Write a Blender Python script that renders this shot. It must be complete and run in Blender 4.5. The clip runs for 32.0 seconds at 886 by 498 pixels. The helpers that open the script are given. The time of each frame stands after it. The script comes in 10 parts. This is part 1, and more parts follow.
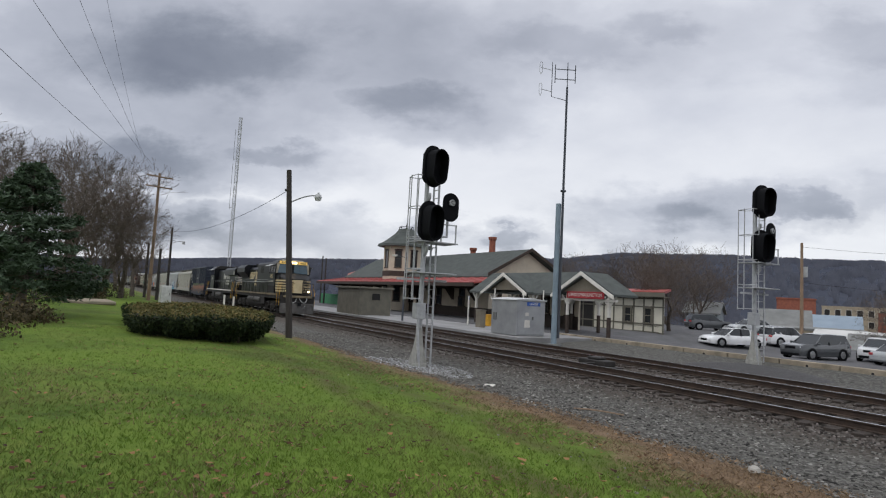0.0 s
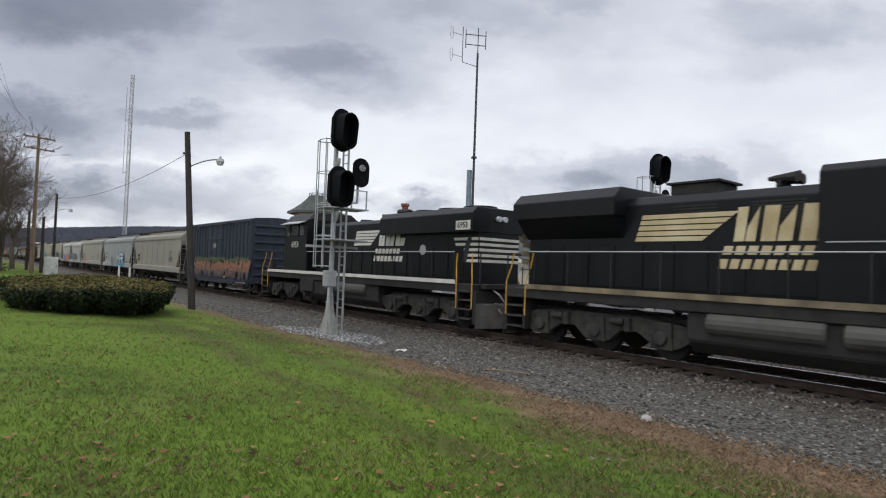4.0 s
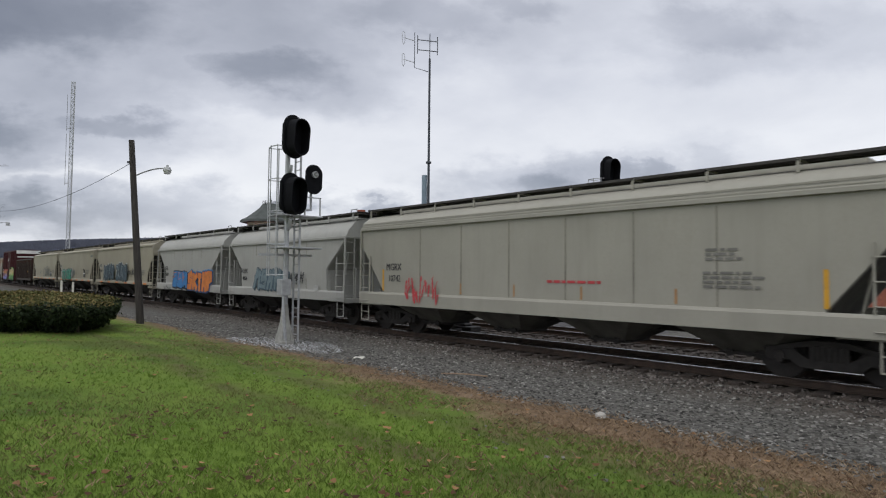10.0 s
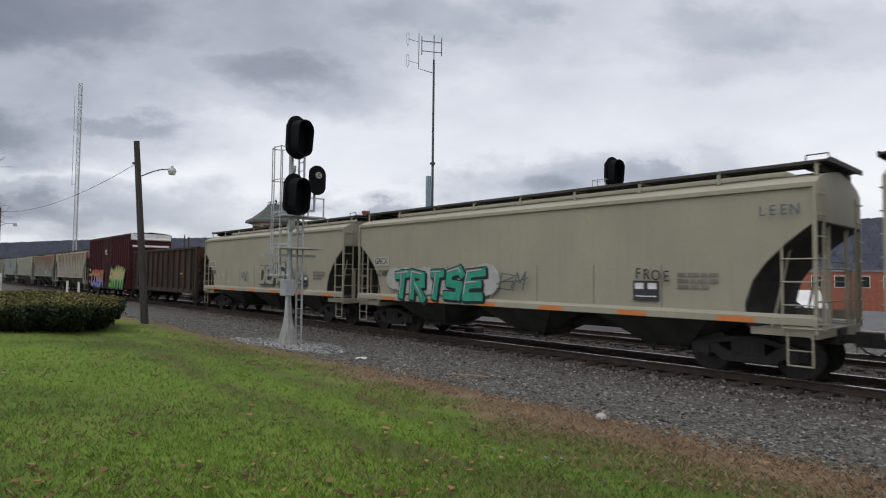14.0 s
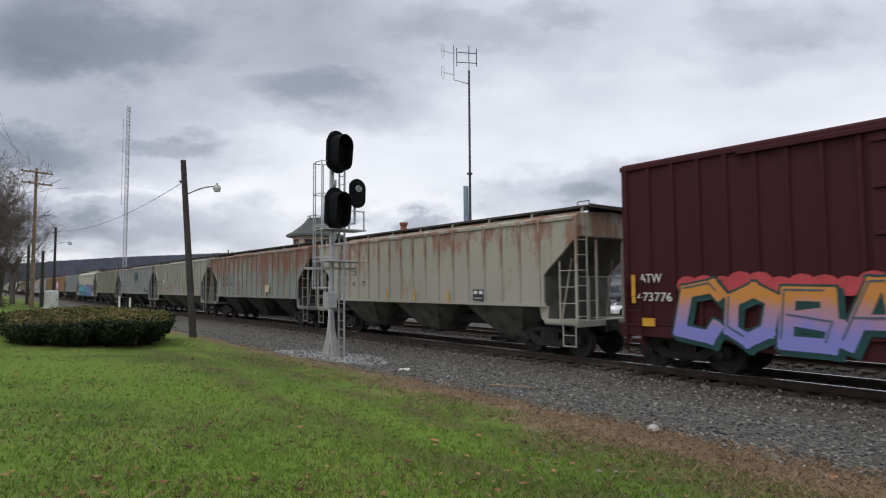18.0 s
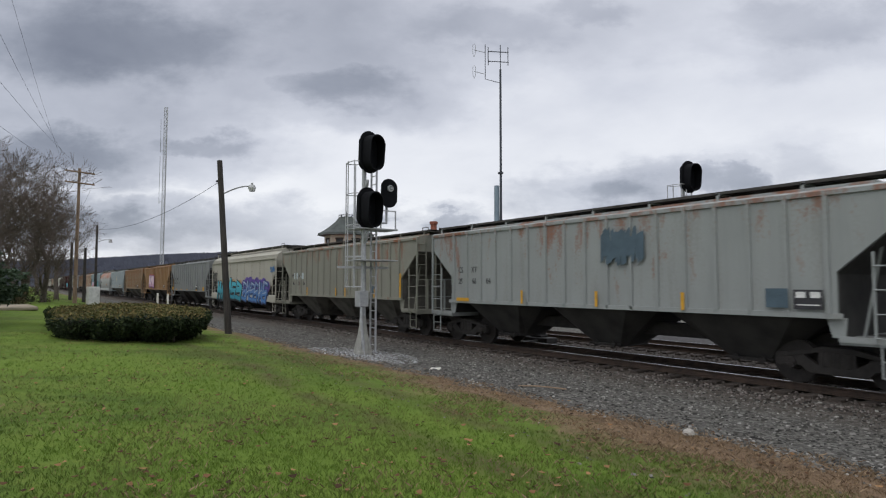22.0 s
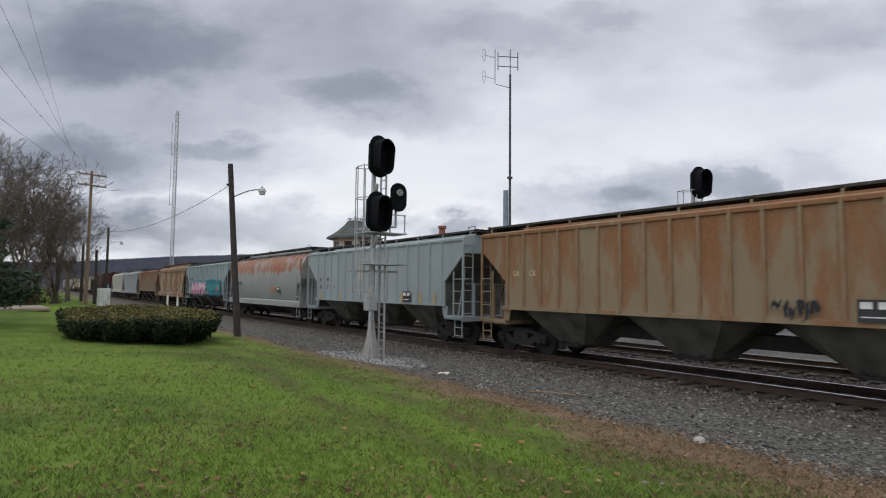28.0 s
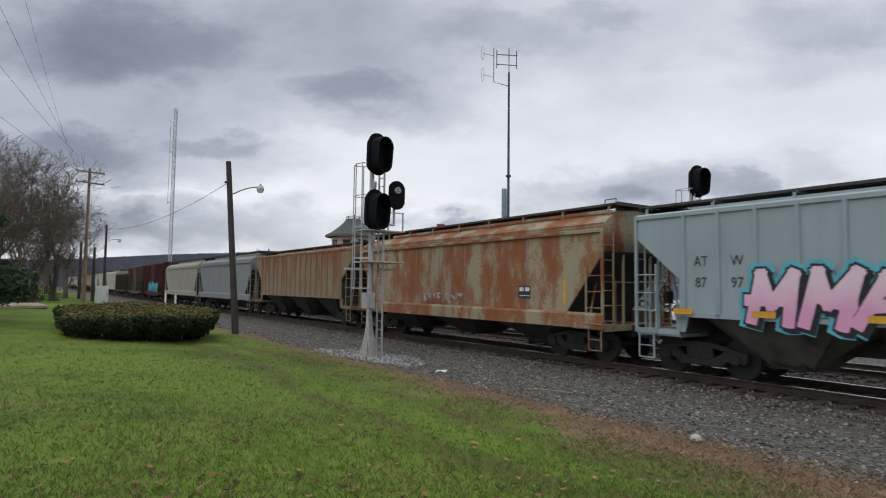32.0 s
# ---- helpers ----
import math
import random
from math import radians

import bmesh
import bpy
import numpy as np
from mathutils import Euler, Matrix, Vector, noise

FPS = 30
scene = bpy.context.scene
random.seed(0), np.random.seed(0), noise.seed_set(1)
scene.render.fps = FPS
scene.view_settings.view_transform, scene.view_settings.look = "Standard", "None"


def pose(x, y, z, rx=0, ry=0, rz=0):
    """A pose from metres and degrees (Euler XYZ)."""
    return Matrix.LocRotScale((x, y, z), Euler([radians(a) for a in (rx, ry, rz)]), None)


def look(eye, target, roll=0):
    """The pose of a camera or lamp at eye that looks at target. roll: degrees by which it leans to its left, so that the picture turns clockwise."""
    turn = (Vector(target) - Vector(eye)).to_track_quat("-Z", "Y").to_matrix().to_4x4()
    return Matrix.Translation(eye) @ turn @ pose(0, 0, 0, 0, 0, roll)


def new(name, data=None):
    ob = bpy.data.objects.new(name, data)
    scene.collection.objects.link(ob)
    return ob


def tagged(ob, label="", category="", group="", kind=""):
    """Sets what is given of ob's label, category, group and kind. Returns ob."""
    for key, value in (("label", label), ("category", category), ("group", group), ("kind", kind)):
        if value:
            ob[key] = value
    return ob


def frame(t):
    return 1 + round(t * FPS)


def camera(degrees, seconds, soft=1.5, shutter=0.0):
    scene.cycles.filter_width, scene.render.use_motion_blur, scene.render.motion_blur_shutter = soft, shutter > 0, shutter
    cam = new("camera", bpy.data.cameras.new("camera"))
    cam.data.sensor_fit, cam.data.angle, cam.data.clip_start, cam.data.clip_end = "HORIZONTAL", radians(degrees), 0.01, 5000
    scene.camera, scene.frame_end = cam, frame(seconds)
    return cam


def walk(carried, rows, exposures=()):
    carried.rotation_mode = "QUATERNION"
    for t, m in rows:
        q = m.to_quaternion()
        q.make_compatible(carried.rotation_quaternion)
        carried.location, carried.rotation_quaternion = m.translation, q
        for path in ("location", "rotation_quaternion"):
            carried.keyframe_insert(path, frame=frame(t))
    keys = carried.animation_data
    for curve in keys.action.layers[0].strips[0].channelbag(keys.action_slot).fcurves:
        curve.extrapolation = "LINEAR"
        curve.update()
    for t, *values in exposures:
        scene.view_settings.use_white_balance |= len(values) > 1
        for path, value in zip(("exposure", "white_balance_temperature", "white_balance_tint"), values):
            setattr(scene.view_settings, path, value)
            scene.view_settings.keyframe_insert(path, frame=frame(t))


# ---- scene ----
LENS = 73.52
cam = camera(LENS, 32.0, soft=1.15, shutter=0.12)
PATH = [
    (0, pose(0.039, -0.089, 2.108, 94.65, -2.99, 59.64)),
    (0.5, pose(0.020, -0.061, 2.108, 93.72, -3.12, 58.66)),
    (1, pose(0.022, -0.083, 2.103, 92.82, -3.65, 57.92)),
    (1.5, pose(0.042, -0.058, 2.104, 92.80, -3.32, 57.70)),
    (2, pose(0.033, -0.074, 2.093, 93.19, -2.93, 56.63)),
    (2.5, pose(-0.001, -0.043, 2.094, 93.42, -2.60, 55.10)),
    (3, pose(-0.005, -0.019, 2.096, 92.84, -2.08, 53.99)),
    (3.5, pose(-0.005, -0.011, 2.096, 91.93, -1.60, 52.43)),
    (4, pose(0.011, 0.012, 2.089, 91.82, -2.03, 51.31)),
    (4.5, pose(0.012, 0.022, 2.089, 91.98, -1.29, 50.92)),
    (6.5, pose(0.053, 0.073, 2.088, 91.78, -1.23, 48.75)),
    (7, pose(0.036, 0.078, 2.085, 91.94, -0.86, 48.12)),
    (7.5, pose(0.049, 0.085, 2.097, 92.04, -0.65, 47.80)),
    (8, pose(0.067, 0.092, 2.085, 92.08, -0.78, 47.13)),
    (8.5, pose(0.098, 0.094, 2.082, 92.07, -0.87, 47.25)),
    (9, pose(0.090, 0.103, 2.077, 92.09, -0.71, 47.58)),
    (9.5, pose(0.076, 0.076, 2.085, 92.23, -0.16, 47.76)),
    (10, pose(0.044, 0.078, 2.077, 92.42, -0.47, 47.31)),
    (10.5, pose(0.059, 0.105, 2.085, 92.41, -0.44, 46.89)),
    (11, pose(0.063, 0.090, 2.087, 92.38, -0.74, 46.71)),
    (11.5, pose(0.079, 0.116, 2.090, 92.36, -0.75, 46.82)),
    (12, pose(0.092, 0.108, 2.082, 92.41, -0.72, 47.21)),
    (12.5, pose(0.077, 0.111, 2.070, 92.54, -0.77, 47.17)),
    (13, pose(0.098, 0.121, 2.062, 92.57, -0.72, 47.40)),
    (13.5, pose(0.088, 0.124, 2.071, 92.50, -0.61, 47.54)),
    (14, pose(0.098, 0.127, 2.067, 92.52, -0.57, 47.80)),
    (14.5, pose(0.087, 0.115, 2.068, 92.59, -0.54, 48.44)),
    (15, pose(0.060, 0.101, 2.083, 92.59, -0.20, 49.70)),
    (15.5, pose(0.045, 0.069, 2.078, 92.62, 0.64, 49.72)),
    (17.5, pose(0.008, 0.024, 2.086, 93.16, 0.37, 50.94)),
    (18, pose(0.020, 0.061, 2.079, 93.48, 0.39, 51.44)),
    (18.5, pose(0.022, 0.045, 2.100, 92.82, -0.07, 52.75)),
    (19, pose(0.028, 0.026, 2.109, 92.49, 0.17, 54.19)),
    (19.5, pose(0.028, 0.010, 2.100, 92.51, 0.48, 54.60)),
    (20, pose(0.015, -0.004, 2.103, 92.63, 0.54, 54.69)),
    (20.5, pose(0.027, -0.016, 2.108, 92.97, 0.40, 54.83)),
    (21, pose(0.009, -0.036, 2.111, 93.25, 0.24, 54.51)),
    (21.5, pose(0.007, -0.027, 2.111, 93.30, -0.13, 54.22)),
    (22, pose(0.022, -0.013, 2.104, 93.38, -0.06, 54.26)),
    (22.5, pose(0.017, -0.004, 2.102, 93.46, 0.02, 54.38)),
    (23, pose(0.020, -0.008, 2.108, 93.43, 0.17, 54.54)),
    (23.5, pose(0.003, -0.010, 2.105, 93.45, 0.13, 54.53)),
    (24, pose(0.009, -0.000, 2.103, 93.42, 0.01, 54.70)),
    (24.5, pose(0.010, -0.012, 2.109, 93.36, -0.14, 54.74)),
    (25, pose(0.011, -0.011, 2.091, 93.48, -0.05, 54.87)),
    (25.5, pose(0.013, -0.039, 2.100, 93.54, -0.16, 54.79)),
    (27.5, pose(0.010, -0.039, 2.108, 93.71, -0.49, 55.03)),
    (28, pose(0.006, -0.037, 2.108, 93.79, -0.50, 55.02)),
    (28.5, pose(0.007, -0.037, 2.106, 93.85, -0.36, 55.09)),
    (29, pose(-0.001, -0.050, 2.114, 93.79, -0.22, 54.89)),
    (29.5, pose(0.005, -0.031, 2.100, 93.69, -0.37, 54.86)),
    (30, pose(0.004, -0.032, 2.108, 93.50, -0.28, 54.84)),
    (30.5, pose(0.001, -0.023, 2.108, 93.47, -0.27, 54.88)),
    (31, pose(0.001, -0.027, 2.104, 93.52, -0.37, 54.79)),
    (31.5, pose(0.002, -0.027, 2.119, 93.43, -0.51, 54.72)),
    (32, pose(0.016, -0.021, 2.094, 93.64, -0.62, 54.88)),
]
walk(cam, PATH, exposures=[(0.0, 0.03), (2.8, -0.04), (3.2, 0.0), (3.8, 0.14), (4.5, 0.18), (6.6, 0.18), (7.4, 0.12), (8.6, 0.04), (15.6, 0.04), (17.2, 0.12), (18.1, 0.14), (18.9, 0.06), (20.0, 0.06), (32.0, 0.05)])


# ---- world and sun ----
def ramp(nt, fac, stops, mode="LINEAR"):
    n = nt.nodes.new("ShaderNodeValToRGB")
    n.color_ramp.interpolation = mode
    el = n.color_ramp.elements
    while len(el) < len(stops):
        el.new(0.5)
    for e, (p, c) in zip(el, stops):
        e.position = p
        e.color = (*c, 1) if len(c) == 3 else c
    nt.links.new(fac, n.inputs[0])
    return n.outputs[0]


def grey(v):
    return (v, v, v)


def math_node(nt, op, a, b=None, c=None, clamp=False):
    n = nt.nodes.new("ShaderNodeMath")
    n.operation, n.use_clamp = op, clamp
    for i, q in enumerate((a, b, c)):
        if q is None:
            continue
        if isinstance(q, (int, float)):
            n.inputs[i].default_value = q
        else:
            nt.links.new(q, n.inputs[i])
    return n.outputs[0]


def mix_col(nt, fac, a, b, mode="MIX"):
    n = nt.nodes.new("ShaderNodeMix")
    n.data_type, n.blend_type = "RGBA", mode
    for sock, q in ((n.inputs[0], fac), (n.inputs[6], a), (n.inputs[7], b)):
        if isinstance(q, (int, float)):
            sock.default_value = q
        elif isinstance(q, (tuple, list)):
            sock.default_value = (*q, 1) if len(q) == 3 else q
        else:
            nt.links.new(q, sock)
    return n.outputs[2]


def noise_tex(nt, vec, scale, detail=4, rough=0.55, stretch=None, offset=None, twist=0.0):
    if stretch or offset:
        m = nt.nodes.new("ShaderNodeMapping")
        m.inputs["Scale"].default_value = stretch or (1, 1, 1)
        m.inputs["Location"].default_value = offset or (0, 0, 0)
        nt.links.new(vec, m.inputs[0])
        vec = m.outputs[0]
    n = nt.nodes.new("ShaderNodeTexNoise")
    n.inputs["Scale"].default_value, n.inputs["Detail"].default_value, n.inputs["Roughness"].default_value = scale, detail, rough
    n.inputs["Distortion"].default_value = twist
    nt.links.new(vec, n.inputs["Vector"])
    return n.outputs["Fac"]


SUN_EL, SUN_AZ = 62, 158
world = bpy.data.worlds.new("overcast_sky")
scene.world = world
world.use_nodes = True
wn = world.node_tree
wn.nodes.clear()
w_out, w_bg = wn.nodes.new("ShaderNodeOutputWorld"), wn.nodes.new("ShaderNodeBackground")
w_sky = wn.nodes.new("ShaderNodeTexSky")
w_sky.sky_type, w_sky.sun_disc = "NISHITA", False
w_sky.sun_elevation, w_sky.sun_rotation = radians(SUN_EL), radians(SUN_AZ)
w_geo = wn.nodes.new("ShaderNodeTexCoord")
w_sep = wn.nodes.new("ShaderNodeSeparateXYZ")
wn.links.new(w_geo.outputs["Generated"], w_sep.inputs[0])
# cloud deck: directions laid on a flat layer overhead
w_h = math_node(wn, "ADD", math_node(wn, "MAXIMUM", w_sep.outputs[2], 0.0), 0.27)
w_vec = wn.nodes.new("ShaderNodeCombineXYZ")
wn.links.new(math_node(wn, "DIVIDE", w_sep.outputs[0], w_h), w_vec.inputs[0])
wn.links.new(math_node(wn, "DIVIDE", w_sep.outputs[1], w_h), w_vec.inputs[1])
w_big = noise_tex(wn, w_vec.outputs[0], 0.9, 3, 0.5, offset=(5.6, 1.9, 0), twist=0.3)
w_mid = noise_tex(wn, w_vec.outputs[0], 2.3, 6, 0.55, offset=(7.3, 2.2, 0), twist=0.2)
# the north-western sky as bearings: how far along the horizon, and how high
w_ahead = math_node(wn, "MAXIMUM", math_node(wn, "ADD", math_node(wn, "MULTIPLY", w_sep.outputs[0], -0.817), math_node(wn, "MULTIPLY", w_sep.outputs[1], 0.577)), 0.08)
w_u = math_node(wn, "DIVIDE", math_node(wn, "ADD", math_node(wn, "MULTIPLY", w_sep.outputs[0], 0.577), math_node(wn, "MULTIPLY", w_sep.outputs[1], 0.817)), w_ahead)
w_v = math_node(wn, "DIVIDE", w_sep.outputs[2], w_ahead)
w_uv = wn.nodes.new("ShaderNodeCombineXYZ")
wn.links.new(w_u, w_uv.inputs[0])
wn.links.new(w_v, w_uv.inputs[1])
w_bend = noise_tex(wn, w_uv.outputs[0], 5.0, 6, 0.6, (1, 1.8, 1))
w_bend2 = noise_tex(wn, w_uv.outputs[0], 5.0, 6, 0.6, (1, 1.8, 1), (3.1, 7.7, 0))
w_u = math_node(wn, "ADD", w_u, math_node(wn, "MULTIPLY", math_node(wn, "SUBTRACT", w_bend, 0.5), 0.30))
w_v = math_node(wn, "ADD", w_v, math_node(wn, "MULTIPLY", math_node(wn, "SUBTRACT", w_bend2, 0.5), 0.17))


def cloud_bank(u, v, ru, rv, dark, soft=0.35):
    """How much one bank of cloud darkens the sky; its rim is broken by the bent bearings."""
    du = math_node(wn, "POWER", math_node(wn, "DIVIDE", math_node(wn, "SUBTRACT", w_u, u), ru), 2.0)
    dv = math_node(wn, "POWER", math_node(wn, "DIVIDE", math_node(wn, "SUBTRACT", w_v, v), rv), 2.0)
    return ramp(wn, math_node(wn, "MULTIPLY", math_node(wn, "SQRT", math_node(wn, "ADD", du, dv)), 0.5), [(soft * 0.25, grey(dark)), (0.42, grey(dark * 0.42)), (0.85, grey(0.0))], "EASE")


w_dark = None
for bank in ((-0.54, 0.41, 0.42, 0.14, 0.54), (-0.17, 0.335, 0.19, 0.065, 0.36), (-0.66, 0.225, 0.32, 0.065, 0.46), (-0.40, 0.245, 0.14, 0.035, 0.34), (0.08, 0.44, 0.30, 0.065, 0.22),
             (0.27, 0.47, 0.16, 0.05, 0.22), (-0.62, 0.10, 0.36, 0.04, 0.42), (0.30, 0.155, 0.16, 0.05, 0.40), (0.50, 0.175, 0.08, 0.03, 0.26), (0.02, 0.105, 0.09, 0.022, 0.28), (-0.12, 0.125, 0.07, 0.016, 0.22), (0.62, 0.19, 0.14, 0.05, 0.14), (0.65, 0.46, 0.32, 0.07, 0.24)):
    q = cloud_bank(*bank)
    w_dark = q if w_dark is None else math_node(wn, "MAXIMUM", w_dark, q)
w_tone = math_node(wn, "ADD", math_node(wn, "MULTIPLY", math_node(wn, "SUBTRACT", w_big, 0.5), 0.30), math_node(wn, "MULTIPLY", math_node(wn, "SUBTRACT", w_mid, 0.5), 0.34))
w_tone = math_node(wn, "SUBTRACT", math_node(wn, "ADD", w_tone, 0.72), w_dark)
w_cloud = ramp(wn, w_tone, [(0.12, (0.155, 0.17, 0.215)), (0.32, (0.27, 0.29, 0.345)), (0.50, (0.43, 0.45, 0.515)), (0.66, (0.60, 0.62, 0.685)), (0.82, (0.77, 0.785, 0.83)), (1.0, (0.88, 0.89, 0.91))])
# a thin bright gap low over the horizon
w_low = ramp(wn, w_sep.outputs[2], [(0.0, grey(0.05)), (0.06, grey(0.25)), (0.12, grey(0.75)), (0.20, grey(0.35)), (0.30, grey(0.0))])
w_low = math_node(wn, "MULTIPLY", w_low, ramp(wn, w_dark, [(0.02, grey(0.8)), (0.18, grey(0.0))]))
w_cloud = mix_col(wn, w_low, w_cloud, (0.90, 0.905, 0.92))
# an overcast dome is brightest overhead
w_up = ramp(wn, w_sep.outputs[2], [(0.5, grey(1.0)), (0.8, grey(1.35)), (1.0, grey(1.45))])
w_cloud = mix_col(wn, 1.0, w_cloud, w_up, "MULTIPLY")
w_skyc = mix_col(wn, 1.0, w_sky.outputs[0], (0.12, 0.12, 0.12), "MULTIPLY")
w_all = mix_col(wn, 0.92, w_skyc, w_cloud)
wn.links.new(w_all, w_bg.inputs[0])
w_bg.inputs[1].default_value = 1.10
wn.links.new(w_bg.outputs[0], w_out.inputs[0])

sun = new("sun", bpy.data.lights.new("sun", "SUN"))
sun.data.energy, sun.data.angle, sun.data.color = 1.1, radians(40), (1.0, 0.97, 0.93)
sun_dir = Vector((math.sin(radians(SUN_AZ)) * math.cos(radians(SUN_EL)), math.cos(radians(SUN_AZ)) * math.cos(radians(SUN_EL)), math.sin(radians(SUN_EL))))
sun.matrix_basis = look((0, 0, 60), Vector((0, 0, 60)) - sun_dir)


# ---- materials ----
def surface(name, rough=0.7, metal=0.0, spec=0.4):
    m = bpy.data.materials.new(name)
    m.use_nodes = True
    nt = m.node_tree
    b = nt.nodes["Principled BSDF"]
    b.inputs["Roughness"].default_value, b.inputs["Metallic"].default_value = rough, metal
    b.inputs["Specular IOR Level"].default_value = spec
    co = nt.nodes.new("ShaderNodeTexCoord")
    return m, nt, b, co.outputs["Object"]


def bump(nt, b, height, strength, dist=0.02):
    n = nt.nodes.new("ShaderNodeBump")
    n.inputs["Strength"].default_value, n.inputs["Distance"].default_value = strength, dist
    nt.links.new(height, n.inputs["Height"])
    nt.links.new(n.outputs[0], b.inputs["Normal"])


def plain(name, c, c2=None, scale=6.0, rough=0.7, metal=0.0, bumps=0.15, fine=60.0, spec=0.4, rand=0.0, stretch=None):
    """A surface with broad and fine variation between two tones."""
    m, nt, b, co = surface(name, rough, metal, spec)
    c2 = c2 or tuple(q * 0.72 for q in c)
    big = noise_tex(nt, co, scale, 4, stretch=stretch)
    small = noise_tex(nt, co, fine, 3)
    f = math_node(nt, "ADD", math_node(nt, "MULTIPLY", big, 0.7), math_node(nt, "MULTIPLY", small, 0.3))
    col = ramp(nt, f, [(0.36, c2), (0.62, c)])
    if rand:
        info = nt.nodes.new("ShaderNodeObjectInfo")
        r = ramp(nt, info.outputs["Random"], [(0.0, grey(1 - rand)), (1.0, grey(1 + rand))])
        col = mix_col(nt, 1.0, col, r, "MULTIPLY")
    nt.links.new(col, b.inputs["Base Color"])
    if bumps:
        bump(nt, b, small, bumps)
    return m


def island(name, stops, rough=0.9, spec=0.2, translucent=False):
    """Loose bits, each with its own tone."""
    m, nt, b, co = surface(name, rough, 0, spec)
    g = nt.nodes.new("ShaderNodeNewGeometry")
    nt.links.new(ramp(nt, g.outputs["Random Per Island"], stops), b.inputs["Base Color"])
    return m


def car_paint(name, c, dirt=(0.10, 0.085, 0.065), dirty=0.35, rust=0.0, seed=0.0, rough=0.55, rust_c=(0.26, 0.085, 0.032), band=None, broad=False, tone_down=0.66):
    """Weathered rail car paint: vertical streaks, grime, rust of a given amount. band: heights between which rust sits."""
    m, nt, b, co = surface(name, rough, 0.0, 0.22)
    off = (seed * 3.7, seed * 1.3, seed * 0.7)
    c = tuple(q * tone_down for q in c)
    streak = noise_tex(nt, co, 1.0, 6, 0.6, (2.2, 2.2, 0.22), off)
    grain = noise_tex(nt, co, 14, 4, 0.6, None, off)
    cloud = noise_tex(nt, co, 0.7, 3, 0.5, None, off)
    tone = ramp(nt, math_node(nt, "ADD", math_node(nt, "MULTIPLY", streak, 0.6), math_node(nt, "MULTIPLY", cloud, 0.4)),
                [(0.32, tuple(q * 0.80 for q in c)), (0.62, c)])
    df = ramp(nt, math_node(nt, "ADD", math_node(nt, "MULTIPLY", streak, 0.75), math_node(nt, "MULTIPLY", grain, 0.25)), [(0.5, grey(0)), (0.78, grey(dirty))])
    col = mix_col(nt, df, tone, dirt)
    if rust:
        st = (1.1, 1.1, 0.30) if not broad else (0.55, 0.55, 0.22)
        rn = noise_tex(nt, co, 1.35, 7, 0.62, st, (seed * 5.1 + 2, seed, 0))
        rn = math_node(nt, "ADD", math_node(nt, "MULTIPLY", rn, 0.82), math_node(nt, "MULTIPLY", grain, 0.18))
        if band:
            sep = nt.nodes.new("ShaderNodeSeparateXYZ")
            nt.links.new(co, sep.inputs[0])
            wob = math_node(nt, "ADD", sep.outputs[2], math_node(nt, "MULTIPLY", streak, 1.3))
            f = ramp(nt, math_node(nt, "DIVIDE", math_node(nt, "SUBTRACT", wob, band[0]), band[1] - band[0]), [(0.0, grey(0)), (0.18, grey(0.22)), (0.85, grey(0.22)), (1.0, grey(0))])
            rn = math_node(nt, "ADD", math_node(nt, "SUBTRACT", rn, 0.14), f)
        elif not broad:
            up = nt.nodes.new("ShaderNodeSeparateXYZ")
            nt.links.new(co, up.inputs[0])
            rn = math_node(nt, "ADD", rn, math_node(nt, "MULTIPLY", math_node(nt, "SUBTRACT", up.outputs[2], 2.9), 0.055))
        lo = 0.60 - 0.24 * rust
        rf = ramp(nt, rn, [(lo, grey(0)), (lo + (0.03 if broad else 0.07), grey(0.6)), (lo + (0.08 if broad else 0.18), grey(0.92))])
        rc = ramp(nt, grain, [(0.3, tuple(q * 0.55 for q in rust_c)), (0.7, rust_c)])
        col = mix_col(nt, rf, col, rc)
    nt.links.new(col, b.inputs["Base Color"])
    bump(nt, b, grain, 0.08, 0.01)
    return m


M = {}
M["steel_dark"] = plain("dark_truck_steel", (0.026, 0.023, 0.021), (0.011, 0.010, 0.009), 5, 0.75, 0.0, 0.3)
M["wheel"] = plain("wheel_steel", (0.032, 0.027, 0.025), (0.016, 0.014, 0.013), 6, 0.6, 0.2)
M["rail_side"] = plain("rusty_rail", (0.055, 0.036, 0.026), (0.025, 0.018, 0.014), 4, 0.85, 0.0, 0.3)
M["rail_top"] = plain("polished_rail", (0.62, 0.63, 0.66), (0.45, 0.45, 0.47), 3, 0.25, 1.0, 0.02)
M["tie"] = plain("creosoted_wood", (0.060, 0.047, 0.038), (0.022, 0.018, 0.016), 5, 0.9, 0, 0.5, rand=0.3, stretch=(1, 6, 6))
M["galv"] = plain("galvanised_steel", (0.46, 0.47, 0.48), (0.33, 0.34, 0.35), 5, 0.5, 0.35, 0.06)
M["black_metal"] = plain("matt_black_metal", (0.006, 0.0065, 0.008), (0.004, 0.0045, 0.006), 3, 0.75, 0, 0.05, spec=0.12)
M["wood_pole"] = plain("weathered_pole_wood", (0.060, 0.053, 0.047), (0.028, 0.025, 0.023), 4, 0.9, 0, 0.5, stretch=(4, 4, 0.4))
M["wood_pale"] = plain("pale_pole_wood", (0.30, 0.21, 0.14), (0.18, 0.13, 0.09), 4, 0.9, 0, 0.5, stretch=(4, 4, 0.4))
M["concrete"] = plain("worn_concrete", (0.42, 0.40, 0.36), (0.28, 0.27, 0.24), 2.5, 0.9, 0, 0.3)
M["grey_paint"] = plain("grey_paint", (0.42, 0.43, 0.43), (0.32, 0.33, 0.33), 3, 0.6)
